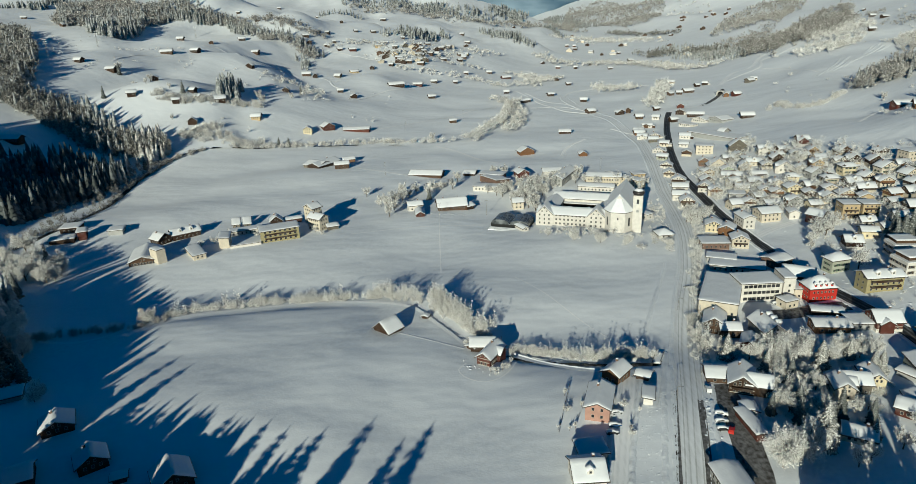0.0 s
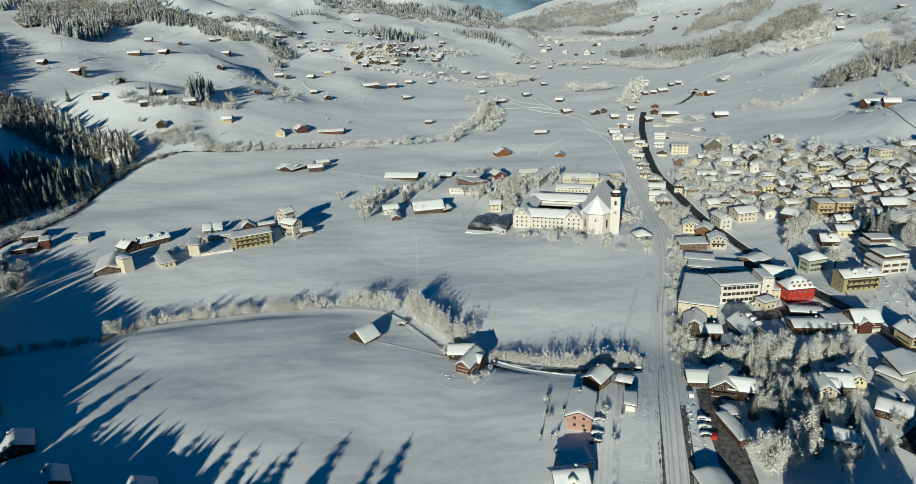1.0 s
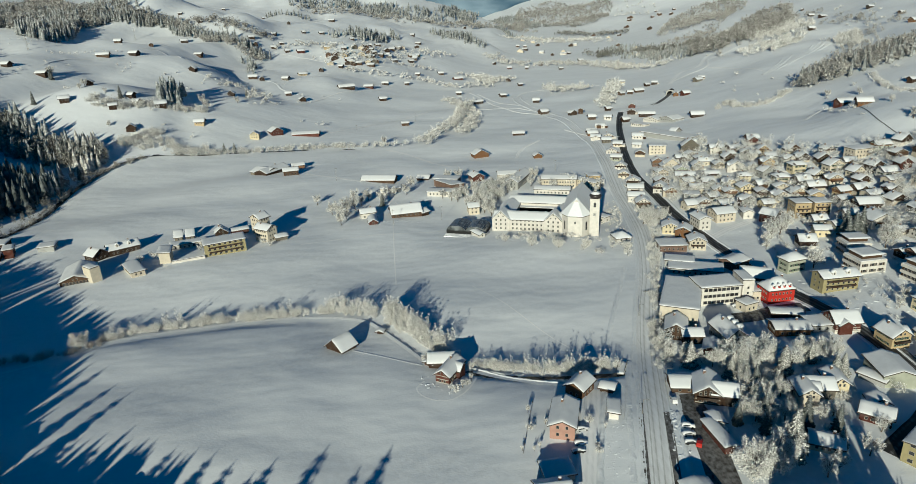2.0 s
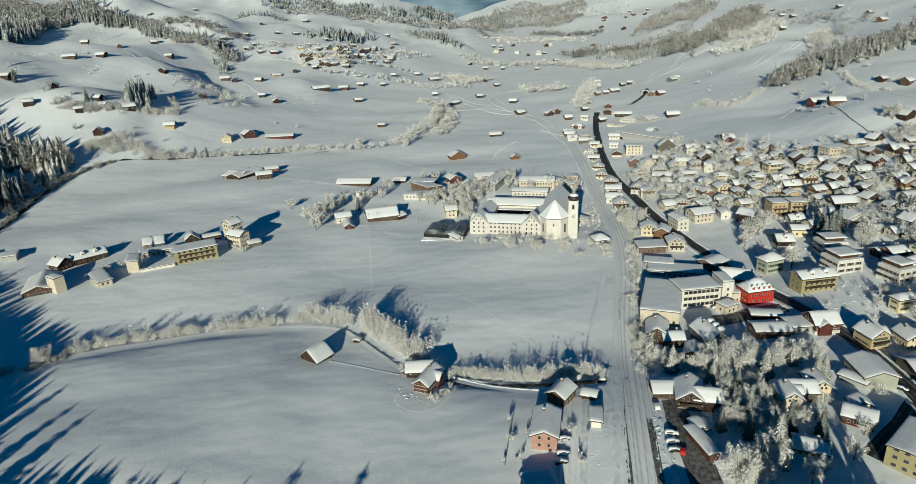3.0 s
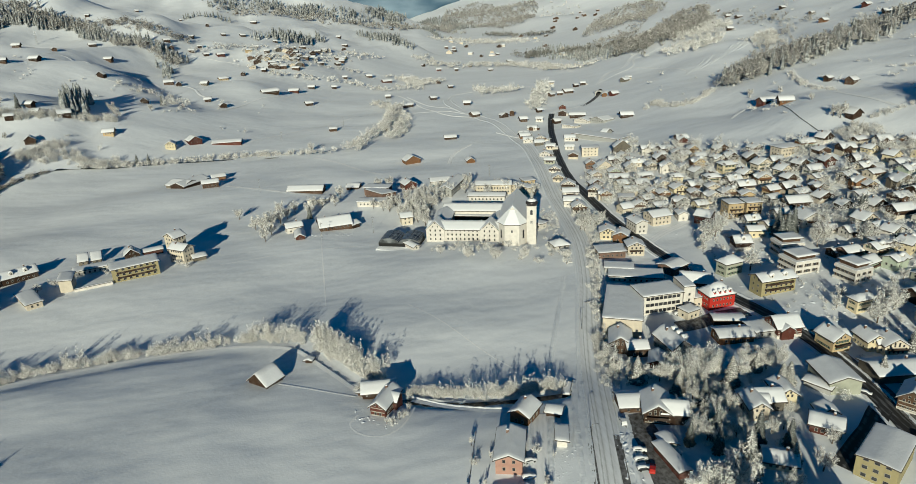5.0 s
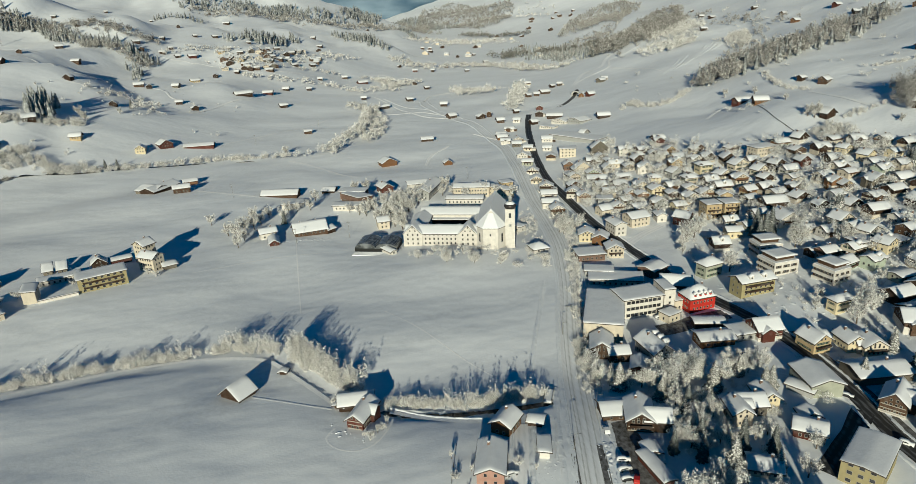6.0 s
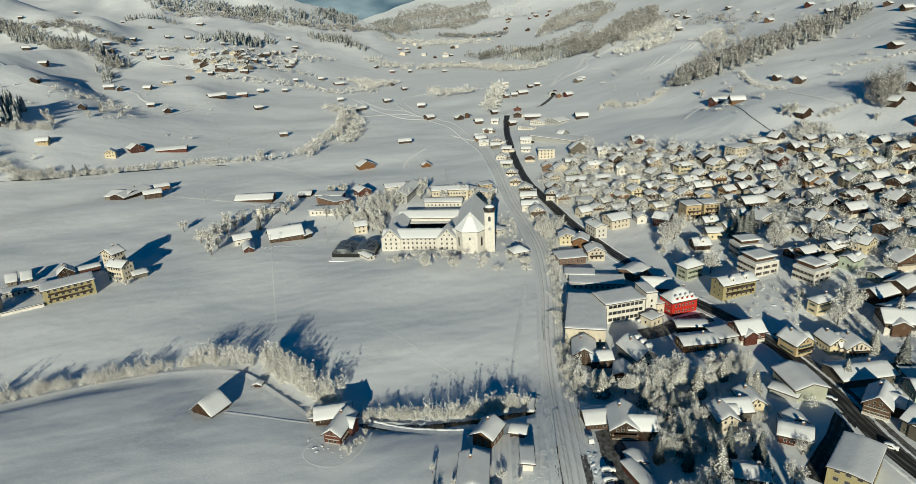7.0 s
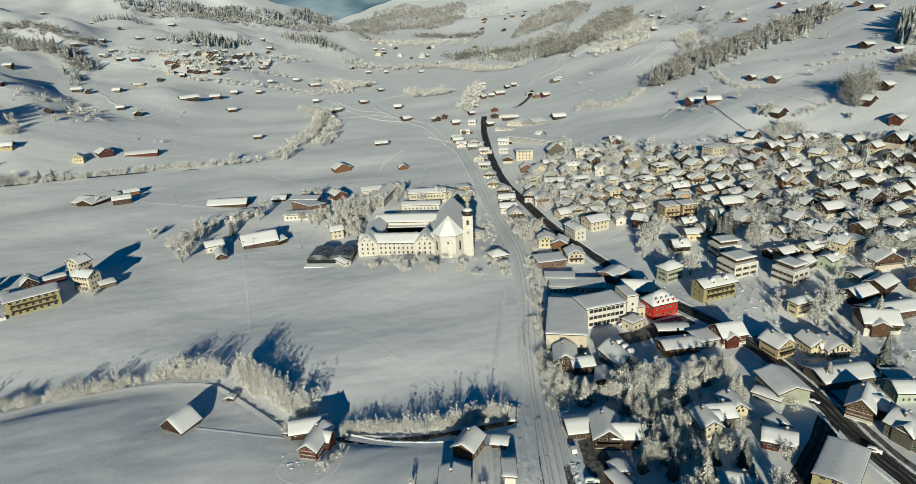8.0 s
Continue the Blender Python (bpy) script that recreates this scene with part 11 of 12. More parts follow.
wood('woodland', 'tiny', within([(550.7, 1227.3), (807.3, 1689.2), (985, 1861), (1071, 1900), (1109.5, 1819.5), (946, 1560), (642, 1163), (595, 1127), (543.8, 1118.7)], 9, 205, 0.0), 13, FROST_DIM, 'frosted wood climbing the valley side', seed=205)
# second planting in the darker colour, as painted shade along the lower edge
wood('woodland', 'tiny', within([(546.7, 1218.1), (719.2, 1507.0), (853, 1610), (998.9, 1769.4), (1040, 1713), (931.7, 1535.5), (636.1, 1152.5), (591, 1120), (542.0, 1113.9)], 11, 206, 0.0), 12, FROST_SHADE, 'lower edge of the climbing wood, shade painted in', seed=206)
wood('woodland', 'speck', within([(824, 2066), (995, 2377), (1176.8, 2524.0), (1302, 2602), (1227, 2308), (1021.1, 2038.1), (932.7, 2044.1), (876, 2056)], 13, 207, 0.0), 14, FROST_DIM, 'frosted wood on the far valley side', seed=207)
wood('woodland', 'speck', along([(417, 2148), (504, 2326), (547, 2172), (626, 2277), (639, 2099)], 160, 15, 208), 8, FROST, 'frosted trees among the far village', seed=208)
wood('spruce_wood', 'spruce', along([(-78, 1471), (19, 1600)], 24, 7, 220), 15, SPRUCE, 'dark strip of spruces on the far left slope', seed=220)
wood('spruce_wood', 'spruce', along([(126, 1904), (201, 1661)], 24, 8, 221), 15, SPRUCE, 'dark strip of spruces on the far left slope', seed=221)
wood('spruce_wood', 'spruce', along([(-34, 2352), (135, 2255)], 40, 10, 222), 15, SPRUCE, 'dark strip of spruces on the far left slope', seed=222)
wood('spruce_wood', 'spruce', along([(-362, 2065), (-211, 2070)], 24, 11, 223), 15, SPRUCE, 'dark strip of spruces on the far left slope', seed=223)
wood('spruce_wood', 'spruce', along([(307, 2494), (435, 2317)], 40, 10, 224), 15, SPRUCE, 'dark strip of spruces on the far left slope', seed=224)
wood('spruce_wood', 'spruce', along([(-164, 2341), (39, 2416)], 60, 12, 225), 15, SPRUCE, 'dark strip of spruces on the far left slope', seed=225)

# woods on the near slope, mostly unseen, added to throw shadows on the field
tree('spruce', -167.7, 145.1, 29.5, 1.4, group='tall spruces at the field edge')
tree('spruce', -152.7, 143.8, 29.5, 1.4, group='tall spruces at the field edge')
tree('spruce', -143.2, 139.4, 30.5, 1.4, group='tall spruces at the field edge')
tree('spruce', -83.0, 85.7, 30.5, 1.4, group='tall spruces at the field edge')
tree('spruce', -72.9, 76.4, 33.5, 1.4, group='tall spruces at the field edge')
tree('spruce', -54.2, 87.8, 27.5, 1.4, group='tall spruces at the field edge')
tree('spruce', -52.6, 72.7, 33.5, 1.4, group='tall spruces at the field edge')
tree('spruce', -105.2, 84.7, 29.5, 1.4, group='tall spruces at the field edge')
tree('spruce', -96.3, 84.8, 29.5, 1.4, group='tall spruces at the field edge')
tree('spruce', -87.0, 85.6, 28.5, 1.4, group='tall spruces at the field edge')
tree('spruce', -116.7, 94.6, 28.5, 1.4, group='tall spruces at the field edge')
tree('spruce', -124.0, 104.7, 27.5, 1.4, group='tall spruces at the field edge')
tree('spruce', -137.2, 113.8, 27.5, 1.4, group='tall spruces at the field edge')
tree('spruce', -145.1, 120.6, 27.5, 1.4, group='tall spruces at the field edge')
tree('spruce', -156.5, 127.7, 27.5, 1.4, group='tall spruces at the field edge')
wood('spruce_wood', 'spruce', along([(-224, 154), (-167, 104), (-136, 70), (-112, 52), (-80, 32)], 30, 5.0, 80, -14), 23, SPRUCE, 'unseen tall spruce wood added to shade the field', seed=80, vary=0.2, wide=1.5)
wood('spruce_wood', 'spruce', along([(-226, 305), (-214, 275), (-203, 248), (-196, 228)], 14, 4.2, 86), 17, SPRUCE, 'dark spruces on the bank above the stream', seed=86)
wood('spruce_wood', 'spruce', along([(-252, 182), (-224, 154), (-176, 112)], 30, 4.0, 85, -14), 23, SPRUCE, 'unseen tall spruce wood added to shade the stream side', seed=85, vary=0.2, wide=1.25)
wood('spruce_wood', 'spruce', within([(-366, 270), (-372, 330), (-400, 420), (-430, 480), (-475, 440), (-430, 300)], 5.0, 81), 24, SPRUCE, 'unseen spruce wood added to shade the slope', seed=81)
# two plantings out of view, added to cast shade over the lower gardens
wood('garden_trees', 'broad', within([(85, 60), (105, 60), (124, 115), (92, 112)], 4.8, 82), 17, FROST, 'unseen tall frosted trees added to shade the lower gardens', seed=82)
wood('garden_trees', 'spruce', within([(78, 85), (113, 85), (126, 120), (88, 120)], 6.2, 83), 23, SPRUCE, 'unseen tall spruces added to shade the lower gardens', seed=83)

# snow banks, heaps, fences, tracks
bank('snow_bank', MAIN_ROAD[:9], -5.4, 2.2, 0.30, 'lumpy snow bank ploughed up along the main road')
bank('snow_bank', MAIN_ROAD[:9], 8.4, 2.4, 0.40, 'lumpy snow bank ploughed up along the main road')
bank('snow_bank', MAIN_ROAD[:9], -4.7, 0.9, 0.35, 'crumbly white ridge left by the plough')
bank('snow_bank', MAIN_ROAD[:9], 4.8, 0.9, 0.35, 'crumbly white ridge left by the plough')
bank('snow_bank', MAIN_ROAD[:9], 0.1, 0.8, 0.12, 'loose snow between the wheel tracks')
bank('snow_bank', MAIN_ROAD[8:], -5.4, 2.6, 0.7, 'white bank beside the far road', 2.5)
bank('snow_bank', MAIN_ROAD[8:], 5.4, 2.6, 0.7, 'white bank beside the far road', 2.5)
bank('snow_bank', BYPASS[:12], -4.8, 1.8, 0.6, 'snow bank along the through road')
bank('snow_bank', BYPASS[:12], 4.8, 1.8, 0.6, 'snow bank along the through road')
ribbon('pavement', [(73.2, 151.1), (77.1, 163.2), (81.1, 176.9), (86.8, 196.1)], 2.3, YARD, 'cleared dark pavement strip beside the road', 'pavement', lift=0.22)
ribbon('ditch', [(64.3, 151.8), (71.3, 174.9), (76.6, 192.8), (80.1, 203.2)], 1.7, YARD, 'dark open ditch beside the road', 'ditch', lift=0.16)
bank('snow_bank', [(44.3, 158.5), (51.8, 182.7), (58.8, 202.1), (63.0, 214.5)], 0, 1.8, 0.5, 'heaps of snow shovelled beside the lane')
bank('snow_bank', [(51.6, 158.0), (57.3, 176.2), (64.8, 197.5), (72.1, 217.8)], 0, 2.6, 0.5, 'heaps of snow shovelled beside the lane')
bank('snow_bank', [(61.7, 157.4), (69.1, 181.1), (77.8, 209.0), (87.3, 234.8)], 0, 2.6, 0.4, 'trodden lumpy snow beside the main road')
bank('snow_bank', [(79.8, 241.9), (90.4, 266.9), (104.4, 297.0), (116.8, 324.1)], 0, 2.6, 0.28, 'lumpy line of old tracks across the meadow')
mounds('snow_heaps', along([(90.0, 195.8), (86.2, 182.3), (82.4, 168.1), (79.6, 155.8)], 7, 1.6, 94), 0.60, 'heaps of cleared snow round the yard', seed=94)
mounds('snow_heaps', within([(106.2, 250.1), (136.0, 231.5), (175.6, 219.0), (176.1, 199.4), (138.1, 172.6), (109.4, 183.5), (118.3, 210.9), (100.9, 229.2)], 4.5, 95), 0.55, 'snow-covered clutter in the gardens', seed=95)
mounds('snow_heaps', within([(194.0, 212.6), (241.6, 207.9), (179.3, 156.2), (179.1, 169.3)], 5, 96), 0.55, 'snow-covered clutter in the gardens', seed=96)
mounds('snow_heaps', within([(177.1, 481.1), (265.7, 565.8), (298.3, 488.5), (336.1, 447.9), (378.7, 399.8), (411.0, 346.5), (246.9, 204.6), (226.1, 216.6), (209.3, 244.4), (217.9, 306.6), (199.3, 355.0), (172.3, 375.0)], 6, 97), 0.60, 'snow-covered hedges and clutter between houses', seed=97)
mounds('snow_heaps', within([(58.5, 389.6), (98.5, 378.5), (132.5, 361.0), (129.4, 351.7), (55.0, 377.9)], 3, 98), 0.45, 'snow-covered beds before the convent', seed=98)
mounds('snow_heaps', along([(27.7, 241.8), (43.9, 235.1), (62.1, 230.7), (78.5, 229.7)], 3, 1.6, 99), 0.40, 'snow lumps on the stream bank', seed=99)
mounds('snow_heaps', along([(-24.0, 425.6), (-6.1, 428.3), (14.0, 429.3)], 4, 1.6, 100), 0.45, 'heaped snow round the farmhouse', seed=100)
bank('snow_bank', [(24.9, 242.0), (36.2, 232.3), (46.9, 226.1), (58.0, 221.6)], 0, 1.5, 0.6, 'white snow bank beside the path to the house')
bank('snow_bank', [(71.1, 193.7), (80.9, 216.9), (90.7, 240.4), (100.8, 265.6), (112.3, 295.9), (120.3, 315.9)], 0, 1.4, 0.3, 'ridge of snow ploughed off the road')
bank('snow_bank', [(90.6, 195.5), (85.8, 179.6), (81.3, 162.8), (78.6, 153.0)], 0, 2.4, 0.7, 'heaped snow between pavement and yard')
mounds('snow_heaps', within([(69.9, 218.1), (81.4, 216.8), (61.7, 154.4), (49.8, 155.2)], 1.4, 101), 0.2, 'trodden lumpy snow beside the lane', seed=101)
mounds('snow_heaps', along([(5.3, 234.9), (8.4, 226.5), (14.1, 224.7), (19.6, 228.6)], 5, 1.8, 102), 0.4, 'heaped snow round the banded farmhouse', seed=102)
mounds('snow_heaps', within([(89.0, 196.0), (94.3, 195.9), (85.5, 162.4), (75.1, 153.3)], 1.7, 103), 0.5, 'heaps of cleared snow by the parked cars', seed=103)
fence([(34.0, 183.5), (37.8, 195.2), (42.6, 209.6)], 'thin wire fence round the snowy garden', 4.0, 1.0, (0.9,))
ribbon('ski_track', [(-5.3, 423.1), (-5.2, 372.1), (-4.8, 329.7)], 0.7, FOOT, 'narrow ski track down the meadow', 'track', lift=0.05)
ribbon('foot_track', [(33.8, 316.4), (45.8, 296.0), (58.9, 267.4), (69.4, 247.7)], 0.6, FOOT, 'faint line of footprints over the meadow', 'track', lift=0.05)
ribbon('foot_track', [(-62.2, 395.7), (-54.9, 396.9), (-25.1, 401.5), (24.5, 406.6)], 0.9, FOOT, 'trodden line beside the pasture fence', 'track', lift=0.06)
ribbon('hill_road', [(359.1, 445.6), (362.3, 459.2), (366.8, 478.5), (380.1, 509.7), (397.2, 547.1)], 0.6, YARD, 'narrow dark farm road up the slope', 'road', lift=0.7)
ribbon('hill_track', [(-269.2, 995.8), (-251.4, 1020.4), (-239.4, 1057.3), (-212.0, 1029.8)], 3.5, TRACK, 'white track across the hillside', 'path', lift=0.8)
ribbon('hill_track', [(567.6, 1125.6), (532.1, 1110.3), (488.3, 1041.8), (455.7, 1038.0), (400.5, 946.3)], 6, TRACK, 'white road climbing the valley side', 'path', lift=0.9)
ribbon('hill_track', [(-344.3, 1322.5), (-314.7, 1340.5), (-279.5, 1334.2), (-269.2, 1315.5), (-270.2, 1279.2)], 3.4, TRACK, 'white ploughed track over the snow', 'path', lift=0.5, rim=0.35)
ribbon('hill_track', [(-264.2, 955.9), (-236.7, 955.2), (-214.5, 980.3), (-209.0, 1038.8)], 3.4, TRACK, 'white ploughed track over the snow', 'path', lift=0.5, rim=0.35)
ribbon('hill_track', [(-187.3, 1041.8), (-170.9, 1031.9), (-153.9, 974.6), (-126.9, 943.4)], 3.4, TRACK, 'white ploughed track over the snow', 'path', lift=0.5, rim=0.35)
ribbon('hill_track', [(-210.7, 1296.6), (-141.8, 1259.9), (-74.4, 1207.1), (8.2, 1215.4), (108.5, 1284.4)], 3.4, TRACK, 'white ploughed track over the snow', 'path', lift=0.5, rim=0.35)
ribbon('hill_track', [(-366.6, 1070.3), (-341.2, 1085.8), (-289.8, 1001.9)], 3.4, TRACK, 'white ploughed track over the snow', 'path', lift=0.5, rim=0.35)
ribbon('hill_track', [(-311.9, 746.0), (-290.8, 739.7), (-273.0, 740.4)], 3.4, TRACK, 'white ploughed track over the snow', 'path', lift=0.5, rim=0.35)
ribbon('hill_track', [(-119.0, 875.9), (-86.7, 949.6), (-55.3, 987.4)], 3.4, TRACK, 'white ploughed track over the snow', 'path', lift=0.5, rim=0.35)
ribbon('hill_track', [(176.9, 949.2), (192.0, 988.6), (218.4, 1009.8), (275.3, 1022.0), (323.6, 1031.7)], 3.4, TRACK, 'white ploughed track over the snow', 'path', lift=0.5, rim=0.35)
ribbon('hill_track', [(126.7, 990.5), (142.4, 921.8), (172.7, 848.6)], 3.4, TRACK, 'white ploughed track over the snow', 'path', lift=0.5, rim=0.35)
ribbon('hill_track', [(402.4, 956.5), (450.7, 1000.2), (489.1, 1018.1), (520.1, 1077.3), (549.7, 1089.0), (592.1, 1114.6)], 3.4, TRACK, 'white ploughed track over the snow', 'path', lift=0.5, rim=0.35)
ribbon('hill_track', [(487.3, 1006.6), (499.8, 951.2), (485.6, 850.9)], 3.4, TRACK, 'white ploughed track over the snow', 'path', lift=0.5, rim=0.35)
ribbon('hill_track', [(107.8, 1277.3), (172.5, 1346.6), (209.7, 1286.1), (228.0, 1326.8)], 3.4, TRACK, 'white ploughed track over the snow', 'path', lift=0.5, rim=0.35)
ribbon('hill_track', [(82.8, 897.5), (109.1, 853.9), (153.7, 848.2), (184.8, 817.5)], 3.4, TRACK, 'white ploughed track over the snow', 'path', lift=0.5, rim=0.35)
ribbon('hill_track', [(141.9, 648.9), (118.8, 619.3), (108.7, 591.2)], 3.4, TRACK, 'white ploughed track over the snow', 'path', lift=0.5, rim=0.35)
ribbon('hill_track', [(116.7, 1017.6), (133.5, 911.6), (148.8, 830.3), (178.6, 804.6)], 3.4, TRACK, 'white ploughed track over the snow', 'path', lift=0.5, rim=0.35)
ribbon('hill_track', [(180.9, 696.2), (204.2, 661.0), (220.8, 639.0)], 3.4, TRACK, 'white ploughed track over the snow', 'path', lift=0.5, rim=0.35)
ribbon('hill_track', [(434.6, 522.8), (425.2, 482.8), (419.1, 443.6)], 3.4, TRACK, 'white ploughed track over the snow', 'path', lift=0.5, rim=0.35)
ribbon('hill_track', [(402.3, 574.8), (388.8, 582.0), (360.3, 558.1)], 3.4, TRACK, 'white ploughed track over the snow', 'path', lift=0.5, rim=0.35)
ribbon('hill_track', [(-398.3, 617.3), (-385.7, 615.9), (-369.3, 606.7), (-366.6, 591.1)], 3.4, TRACK, 'white ploughed track over the snow', 'path', lift=0.5, rim=0.35)
ribbon('hill_track', [(-414.3, 869.8), (-415.5, 941.6), (-384.9, 983.7)], 3.4, TRACK, 'white ploughed track over the snow', 'path', lift=0.5, rim=0.35)
tunnel(359.6, 846.6, -28)

# vehicles, lamps and masts
car(92.1, 202.6, 80, 'white', False)
car(90.6, 187.4, -14, 'white', True)
car(89.0, 183.4, 3, 'silver', True)
car(88.1, 179.4, -4, 'black', True)
car(55.5, 191.1, 8, 'silver', True)
car(53.2, 184.8, 6, 'blue', True)
car(51.5, 181.2, 4, 'black', True)
car(90.5, 178.6, 60, 'red', False)
car(101.7, 184.2, 80, 'silver', True)
car(182.2, 197.3, -50, 'black', True)
car(180.5, 171.2, -55, 'white', True)
car(185.4, 209.3, -50, 'silver', True)
car(186.2, 250.3, -40, 'white', True)
car(151.8, 272.4, 10, 'silver', True)
car(165.1, 232.4, 5, 'blue', True)
car(153.3, 204.3, 0, 'silver', True)
pole(78.2, 196.2, 6.0, rot=-20)
pole(104.9, 271.2, 6.0, rot=-20)
pole(94.5, 215.5, 6.0, rot=-20)
pole(-4.9, 423.1, 10, 'utility_pole', 'thin wooden utility pole in the snow', 0)
pole(129.7, 528.6, 10, 'utility_pole', 'thin wooden utility pole in the snow', 0)
pole(27.3, 429.2, 11, 'utility_pole', 'thin wooden utility pole in the snow', 0)
pole(-41.3, 736.5, 11, 'utility_pole', 'thin wooden utility pole in the snow', 0)
pole(-50.4, 543.5, 11, 'utility_pole', 'thin wooden utility pole in the snow', 0)
pole(25.5, 794.7, 11, 'utility_pole', 'thin wooden utility pole in the snow', 0)
pole(46.4, 718.0, 11, 'utility_pole', 'thin wooden utility pole in the snow', 0)
pylon(-490.8, 869.9)
pylon(-505.3, 1030.9)
pylon(-524.6, 1235.4)
pylon(-456.7, 1311.4)
pylon(-313.9, 1349.0)
pole(116.3, 293.2, 1.4, 'marker_post', 'short dark marker post on the road', 0)
pole(118.0, 293.7, 1.4, 'marker_post', 'short dark marker post on the road', 0)
footbridge(82.7, 230.2, 62)

# more houses between the streets
house(228.6, 407.2, -4, 9.5, 8.5, 4, wall='grey', ridge='y', pitch=28, label='small grey village house under fresh snow', group='village houses', fine=False, over=0.6)
house(305.7, 331.4, 2, 10, 7.5, 3.2, wall='dark', ridge='y', pitch=32, label='small dark timber village house under fresh snow', group='village houses', fine=False, over=0.6)
house(208.6, 454.8, 8, 8, 7.5, 4.4, wall='yellow', ridge='x', pitch=32, label='small pale yellow village house under fresh snow', group='village houses', fine=False, over=0.6)
house(303.9, 375.0, 2, 8, 8.5, 3.2, wall='wood', ridge='y', pitch=28, label='small brown timber village house under fresh snow', group='village houses', fine=False, over=0.6)
house(189.6, 407.7, 8, 8, 8, 4.4, wall='cream', ridge='x', pitch=32, label='small cream plastered village house under fresh snow', group='village houses', fine=False, over=0.6)
house(274.3, 484.7, 12, 9, 8, 3.2, wall='white', ridge='x', pitch=32, label='small white plastered village house under fresh snow', group='village houses', fine=False, over=0.6)
house(201.2, 411.8, -4, 8, 7.5, 4, wall='white', ridge='y', pitch=28, label='small white plastered village house under fresh snow', group='village houses', fine=False, over=0.6)
house(205.2, 494.4, 2, 9, 8, 4.4, wall='beige', ridge='y', pitch=24, label='small beige plastered village house under fresh snow', group='village houses', fine=False, over=0.6)
house(262.7, 446.4, 6, 9.5, 8, 4.4, wall='grey', ridge='y', pitch=32, label='small grey village house under fresh snow', group='village houses', fine=False, over=0.6)
house(246.5, 484.0, -10, 8, 8, 4, wall='cream', ridge='y', pitch=28, label='small cream plastered village house under fresh snow', group='village houses', fine=False, over=0.6)
house(360.3, 410.3, 8, 9, 7.5, 3.2, wall='dark', ridge='x', pitch=24, label='small dark timber village house under fresh snow', group='village houses', fine=False, over=0.6)
house(196.4, 472.1, -4, 9.5, 7.5, 3.2, wall='wood', ridge='y', pitch=32, label='small brown timber village house under fresh snow', group='village houses', fine=False, over=0.6)
house(207.9, 439.2, -10, 9, 7.5, 4.4, wall='cream', ridge='x', pitch=32, label='small cream plastered village house under fresh snow', group='village houses', fine=False, over=0.6)
house(310.4, 384.5, 8, 9.5, 7.5, 3.6, wall='beige', ridge='x', pitch=24, label='small beige village house under fresh snow', group='village houses', fine=False, over=0.6)
house(249.9, 344.8, 2, 9, 8, 3.2, wall='cream', ridge='x', pitch=24, label='small cream plastered village house under fresh snow', group='village houses', fine=False, over=0.6)
house(274.5, 515.9, 2, 9.5, 8.5, 3.6, wall='wood', ridge='x', pitch=24, label='small brown timber village house under fresh snow', group='village houses', fine=False, over=0.6)
house(373.1, 372.3, 8, 8, 7.5, 3.6, wall='yellow', ridge='x', pitch=24, label='small pale yellow village house under fresh snow', group='village houses', fine=False, over=0.6)
house(297.6, 473.9, 8, 10, 7.5, 4, wall='wood', ridge='y', pitch=32, label='small brown timber village house under fresh snow', group='village houses', fine=False, over=0.6)
house(264.6, 506.0, 2, 9.5, 8, 3.2, wall='yellow', ridge='x', pitch=24, label='small pale yellow village house under fresh snow', group='village houses', fine=False, over=0.6)
house(320.7, 371.5, 12, 10, 7.5, 4.4, wall='beige', ridge='x', pitch=28, label='small beige village house under fresh snow', group='village houses', fine=False, over=0.6)
house(320.2, 330.9, 2, 9.5, 8.5, 4.4, wall='cream', ridge='x', pitch=24, label='small cream plastered village house under fresh snow', group='village houses', fine=False, over=0.6)
house(235.6, 395.4, 2, 8, 7.5, 3.6, wall='yellow', ridge='x', pitch=28, label='small pale yellow village house under fresh snow', group='village houses', fine=False, over=0.6)
house(291.7, 375.7, 8, 10, 8.5, 4, wall='beige', ridge='x', pitch=24, label='small beige plastered village house under fresh snow', group='village houses', fine=False, over=0.6)
house(363.3, 356.1, 2, 10, 8, 4, wall='beige', ridge='x', pitch=32, label='small beige village house under fresh snow', group='village houses', fine=False, over=0.6)
house(316.6, 459.1, 12, 9, 7.5, 3.2, wall='white', ridge='y', pitch=24, label='small white plastered village house under fresh snow', group='village houses', fine=False, over=0.6)
house(262.3, 353.8, 2, 9, 7.5, 4.4, wall='cream', ridge='x', pitch=32, label='small cream plastered village house under fresh snow', group='village houses', fine=False, over=0.6)
house(246.2, 516.5, -4, 8, 8, 3.2, wall='beige', ridge='y', pitch=24, label='small beige village house under fresh snow', group='village houses', fine=False, over=0.6)
house(331.0, 281.8, 2, 10, 8.5, 3.2, wall='yellow', ridge='x', pitch=28, label='small pale yellow village house under fresh snow', group='village houses', fine=False, over=0.6)
house(333.4, 411.6, 2, 9.5, 7.5, 4.4, wall='wood', ridge='y', pitch=24, label='small brown timber village house under fresh snow', group='village houses', fine=False, over=0.6)
house(354.7, 393.6, 12, 8, 7.5, 3.6, wall='yellow', ridge='y', pitch=28, label='small pale yellow village house under fresh snow', group='village houses', fine=False, over=0.6)
house(213.1, 406.9, 8, 9.5, 7.5, 3.6, wall='grey', ridge='x', pitch=28, label='small grey village house under fresh snow', group='village houses', fine=False, over=0.6)
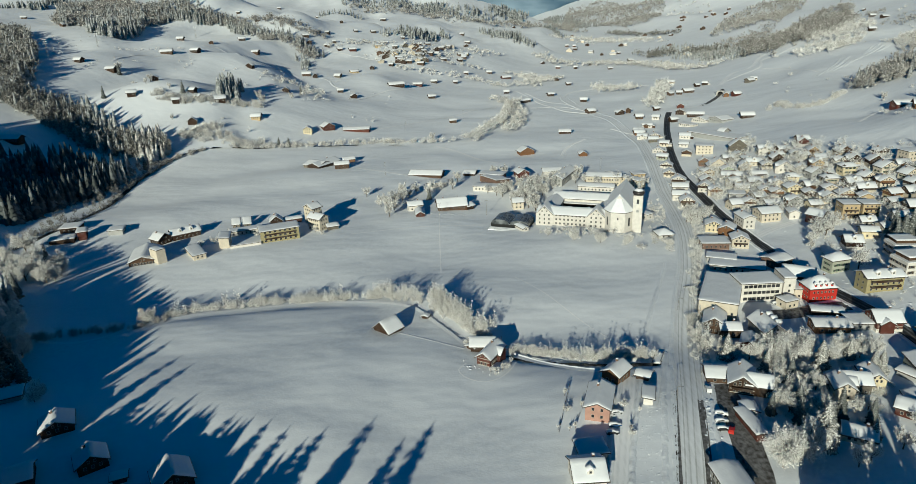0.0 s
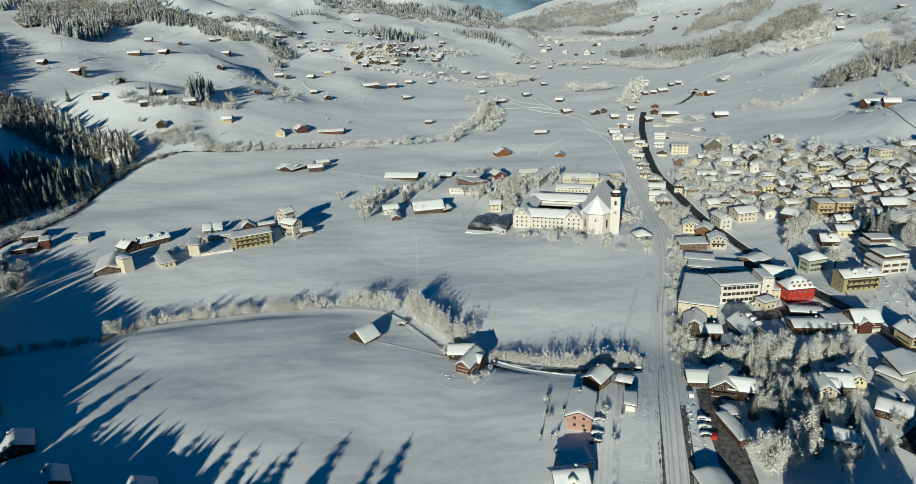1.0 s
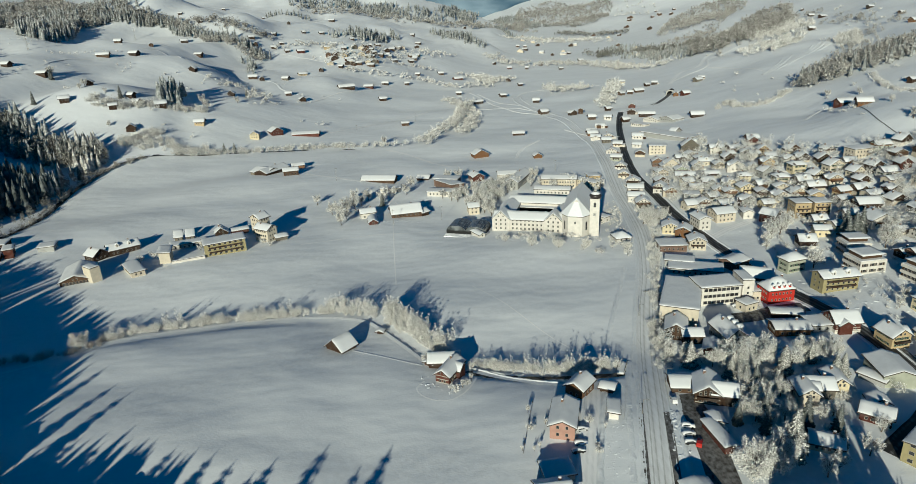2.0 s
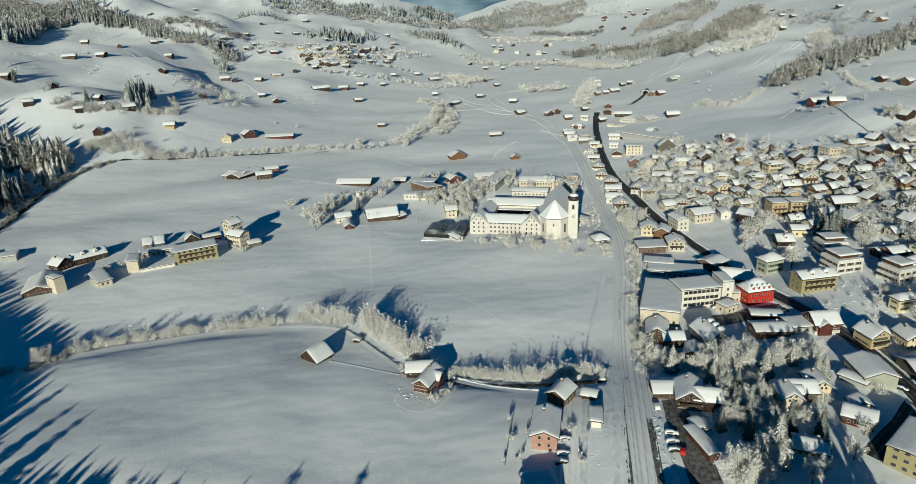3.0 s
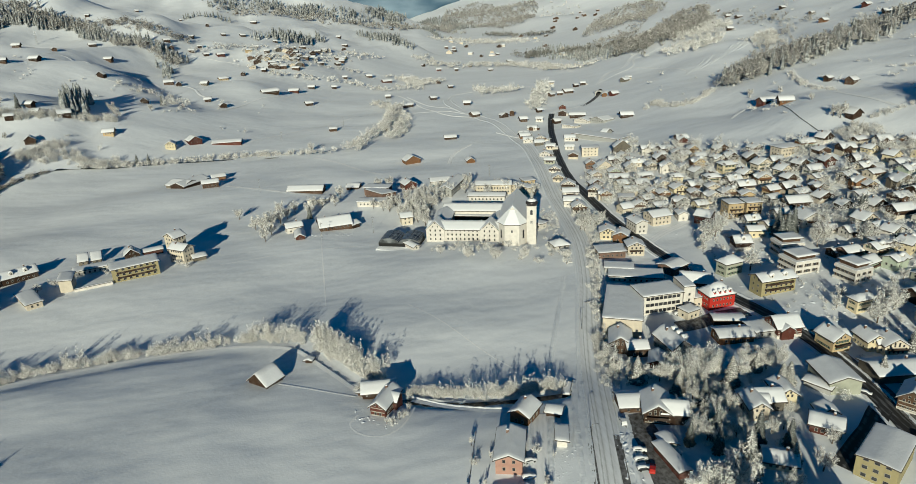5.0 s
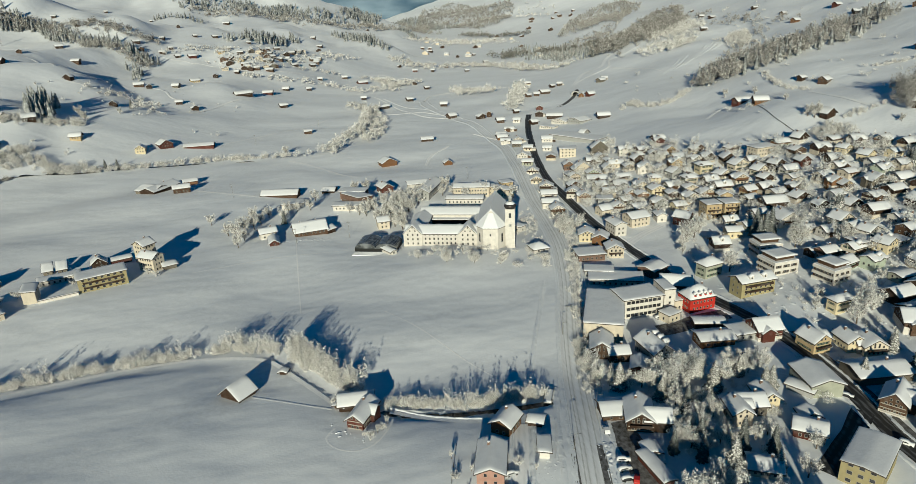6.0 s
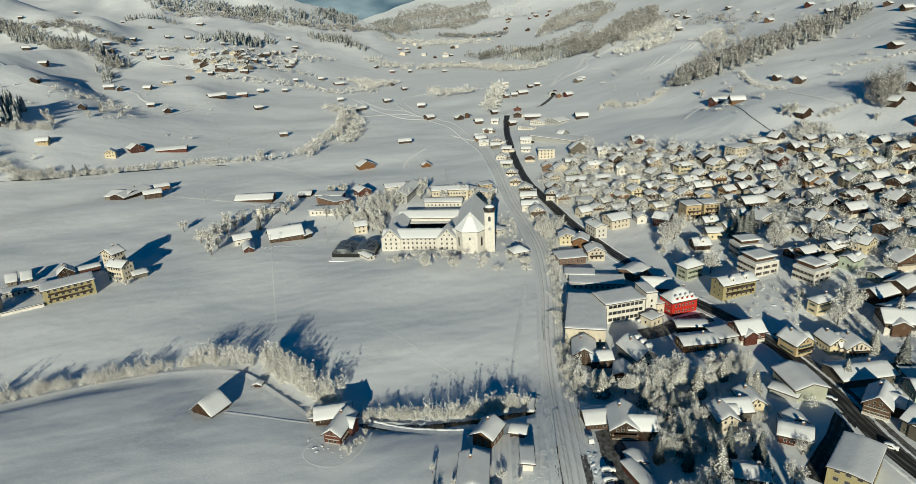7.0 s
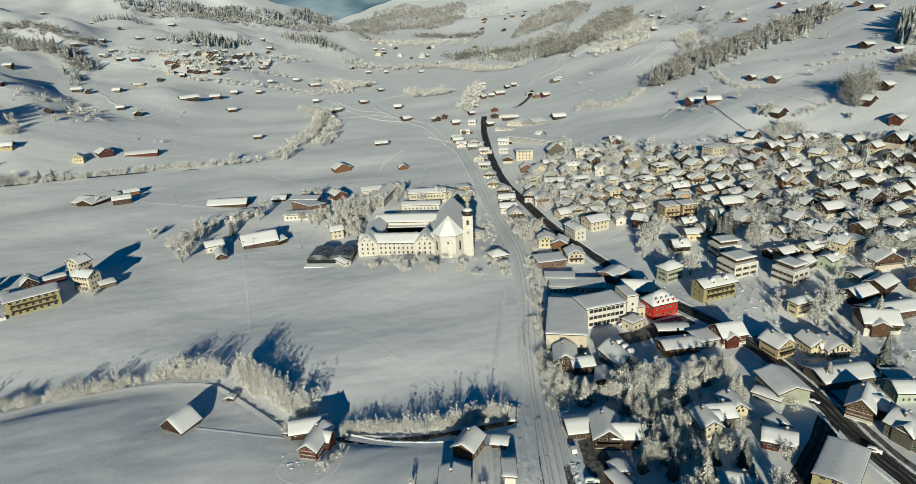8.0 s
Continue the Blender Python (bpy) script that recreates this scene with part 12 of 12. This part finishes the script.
house(211.2, 420.3, 8, 8, 8, 4.4, wall='white', ridge='x', pitch=24, label='small white plastered village house under fresh snow', group='village houses', fine=False, over=0.6)
house(234.6, 442.8, -10, 9, 8.5, 3.6, wall='cream', ridge='y', pitch=28, label='small cream plastered village house under fresh snow', group='village houses', fine=False, over=0.6)
house(275.4, 379.6, 12, 9, 7.5, 4, wall='white', ridge='x', pitch=24, label='small white plastered village house under fresh snow', group='village houses', fine=False, over=0.6)
house(307.8, 346.7, 8, 8, 8.5, 4.4, wall='white', ridge='x', pitch=24, label='small white plastered village house under fresh snow', group='village houses', fine=False, over=0.6)
house(285.9, 423.6, 8, 9.5, 8, 3.2, wall='cream', ridge='y', pitch=32, label='small cream plastered village house under fresh snow', group='village houses', fine=False, over=0.6)
house(318.1, 285.0, 12, 10, 7.5, 3.2, wall='white', ridge='y', pitch=28, label='small white plastered village house under fresh snow', group='village houses', fine=False, over=0.6)
house(278.9, 470.9, 12, 9.5, 8.5, 3.6, wall='cream', ridge='x', pitch=28, label='small cream plastered village house under fresh snow', group='village houses', fine=False, over=0.6)
house(220.1, 492.1, -10, 9.5, 8, 3.6, wall='mint', ridge='y', pitch=28, label='small pale green village house under fresh snow', group='village houses', fine=False, over=0.6)
house(299.9, 288.9, 12, 8, 8, 4, wall='wood', ridge='x', pitch=28, label='small brown timber village house under fresh snow', group='village houses', fine=False, over=0.6)
house(246.9, 534.0, -4, 8, 8.5, 3.2, wall='white', ridge='y', pitch=28, label='small white plastered village house under fresh snow', group='village houses', fine=False, over=0.6)
house(333.6, 365.5, 8, 9.5, 8, 3.2, wall='beige', ridge='x', pitch=24, label='small beige village house under fresh snow', group='village houses', fine=False, over=0.6)
house(299.5, 397.4, 6, 8, 7.5, 4, wall='dark', ridge='y', pitch=32, label='small dark timber village house under fresh snow', group='village houses', fine=False, over=0.6)
house(256.4, 415.5, -10, 9.5, 7.5, 4.4, wall='beige', ridge='y', pitch=24, label='small beige plastered village house under fresh snow', group='village houses', fine=False, over=0.6)
# hedges and shrubs at the edges of the village plots
r_ = np.random.RandomState(5)
spots = []
for x, y, size in PLOTS:
    if 120 < x < 420 and 150 < y < 560 and size < 9:
        a = r_.uniform(-0.3, 0.3) + (1.5708 if r_.rand() < 0.5 else 0)
        off, n = size + r_.uniform(1.0, 2.5), r_.randint(2, 4)
        side = r_.choice([-1, 1])
        for k in range(n):
            u = (k - n / 2) * 1.3
            spots.append((x + math.cos(a) * u - math.sin(a) * off * side, y + math.sin(a) * u + math.cos(a) * off * side))
wood("garden_hedges", "brush", open_ground(np.array(spots), 0.8), 1.9, FROST, "clipped garden hedges dusted with snow between the houses", "hedge", seed=160, vary=0.35, wide=0.8)
ribbon("forecourt", [(146.0, 262.5), (156.0, 262.0), (167.0, 264.5), (180.0, 263.0)], 9.0, YARD, "cleared dark forecourt before the red house", "yard", lift=0.14)
# ---- the far end of the valley: mountains, blue haze and cloud painted into their colour ----
m_, t_, b_ = shade("painted_blue_haze", 1.0, 0, 0.0)
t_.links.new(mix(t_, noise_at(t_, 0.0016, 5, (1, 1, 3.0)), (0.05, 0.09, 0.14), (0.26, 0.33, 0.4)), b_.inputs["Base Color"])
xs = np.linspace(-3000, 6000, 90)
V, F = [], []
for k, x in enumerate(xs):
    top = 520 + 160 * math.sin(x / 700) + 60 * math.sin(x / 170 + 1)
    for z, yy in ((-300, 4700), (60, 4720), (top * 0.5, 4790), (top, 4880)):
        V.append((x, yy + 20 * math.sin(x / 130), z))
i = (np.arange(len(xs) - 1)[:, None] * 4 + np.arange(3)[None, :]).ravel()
tagged(new("backdrop", big_mesh("backdrop", np.array(V), np.stack([i, i + 4, i + 5, i + 1], 1), [m_])), "mountain backdrop with blue haze painted into its colour", "mountains", kind="structure")
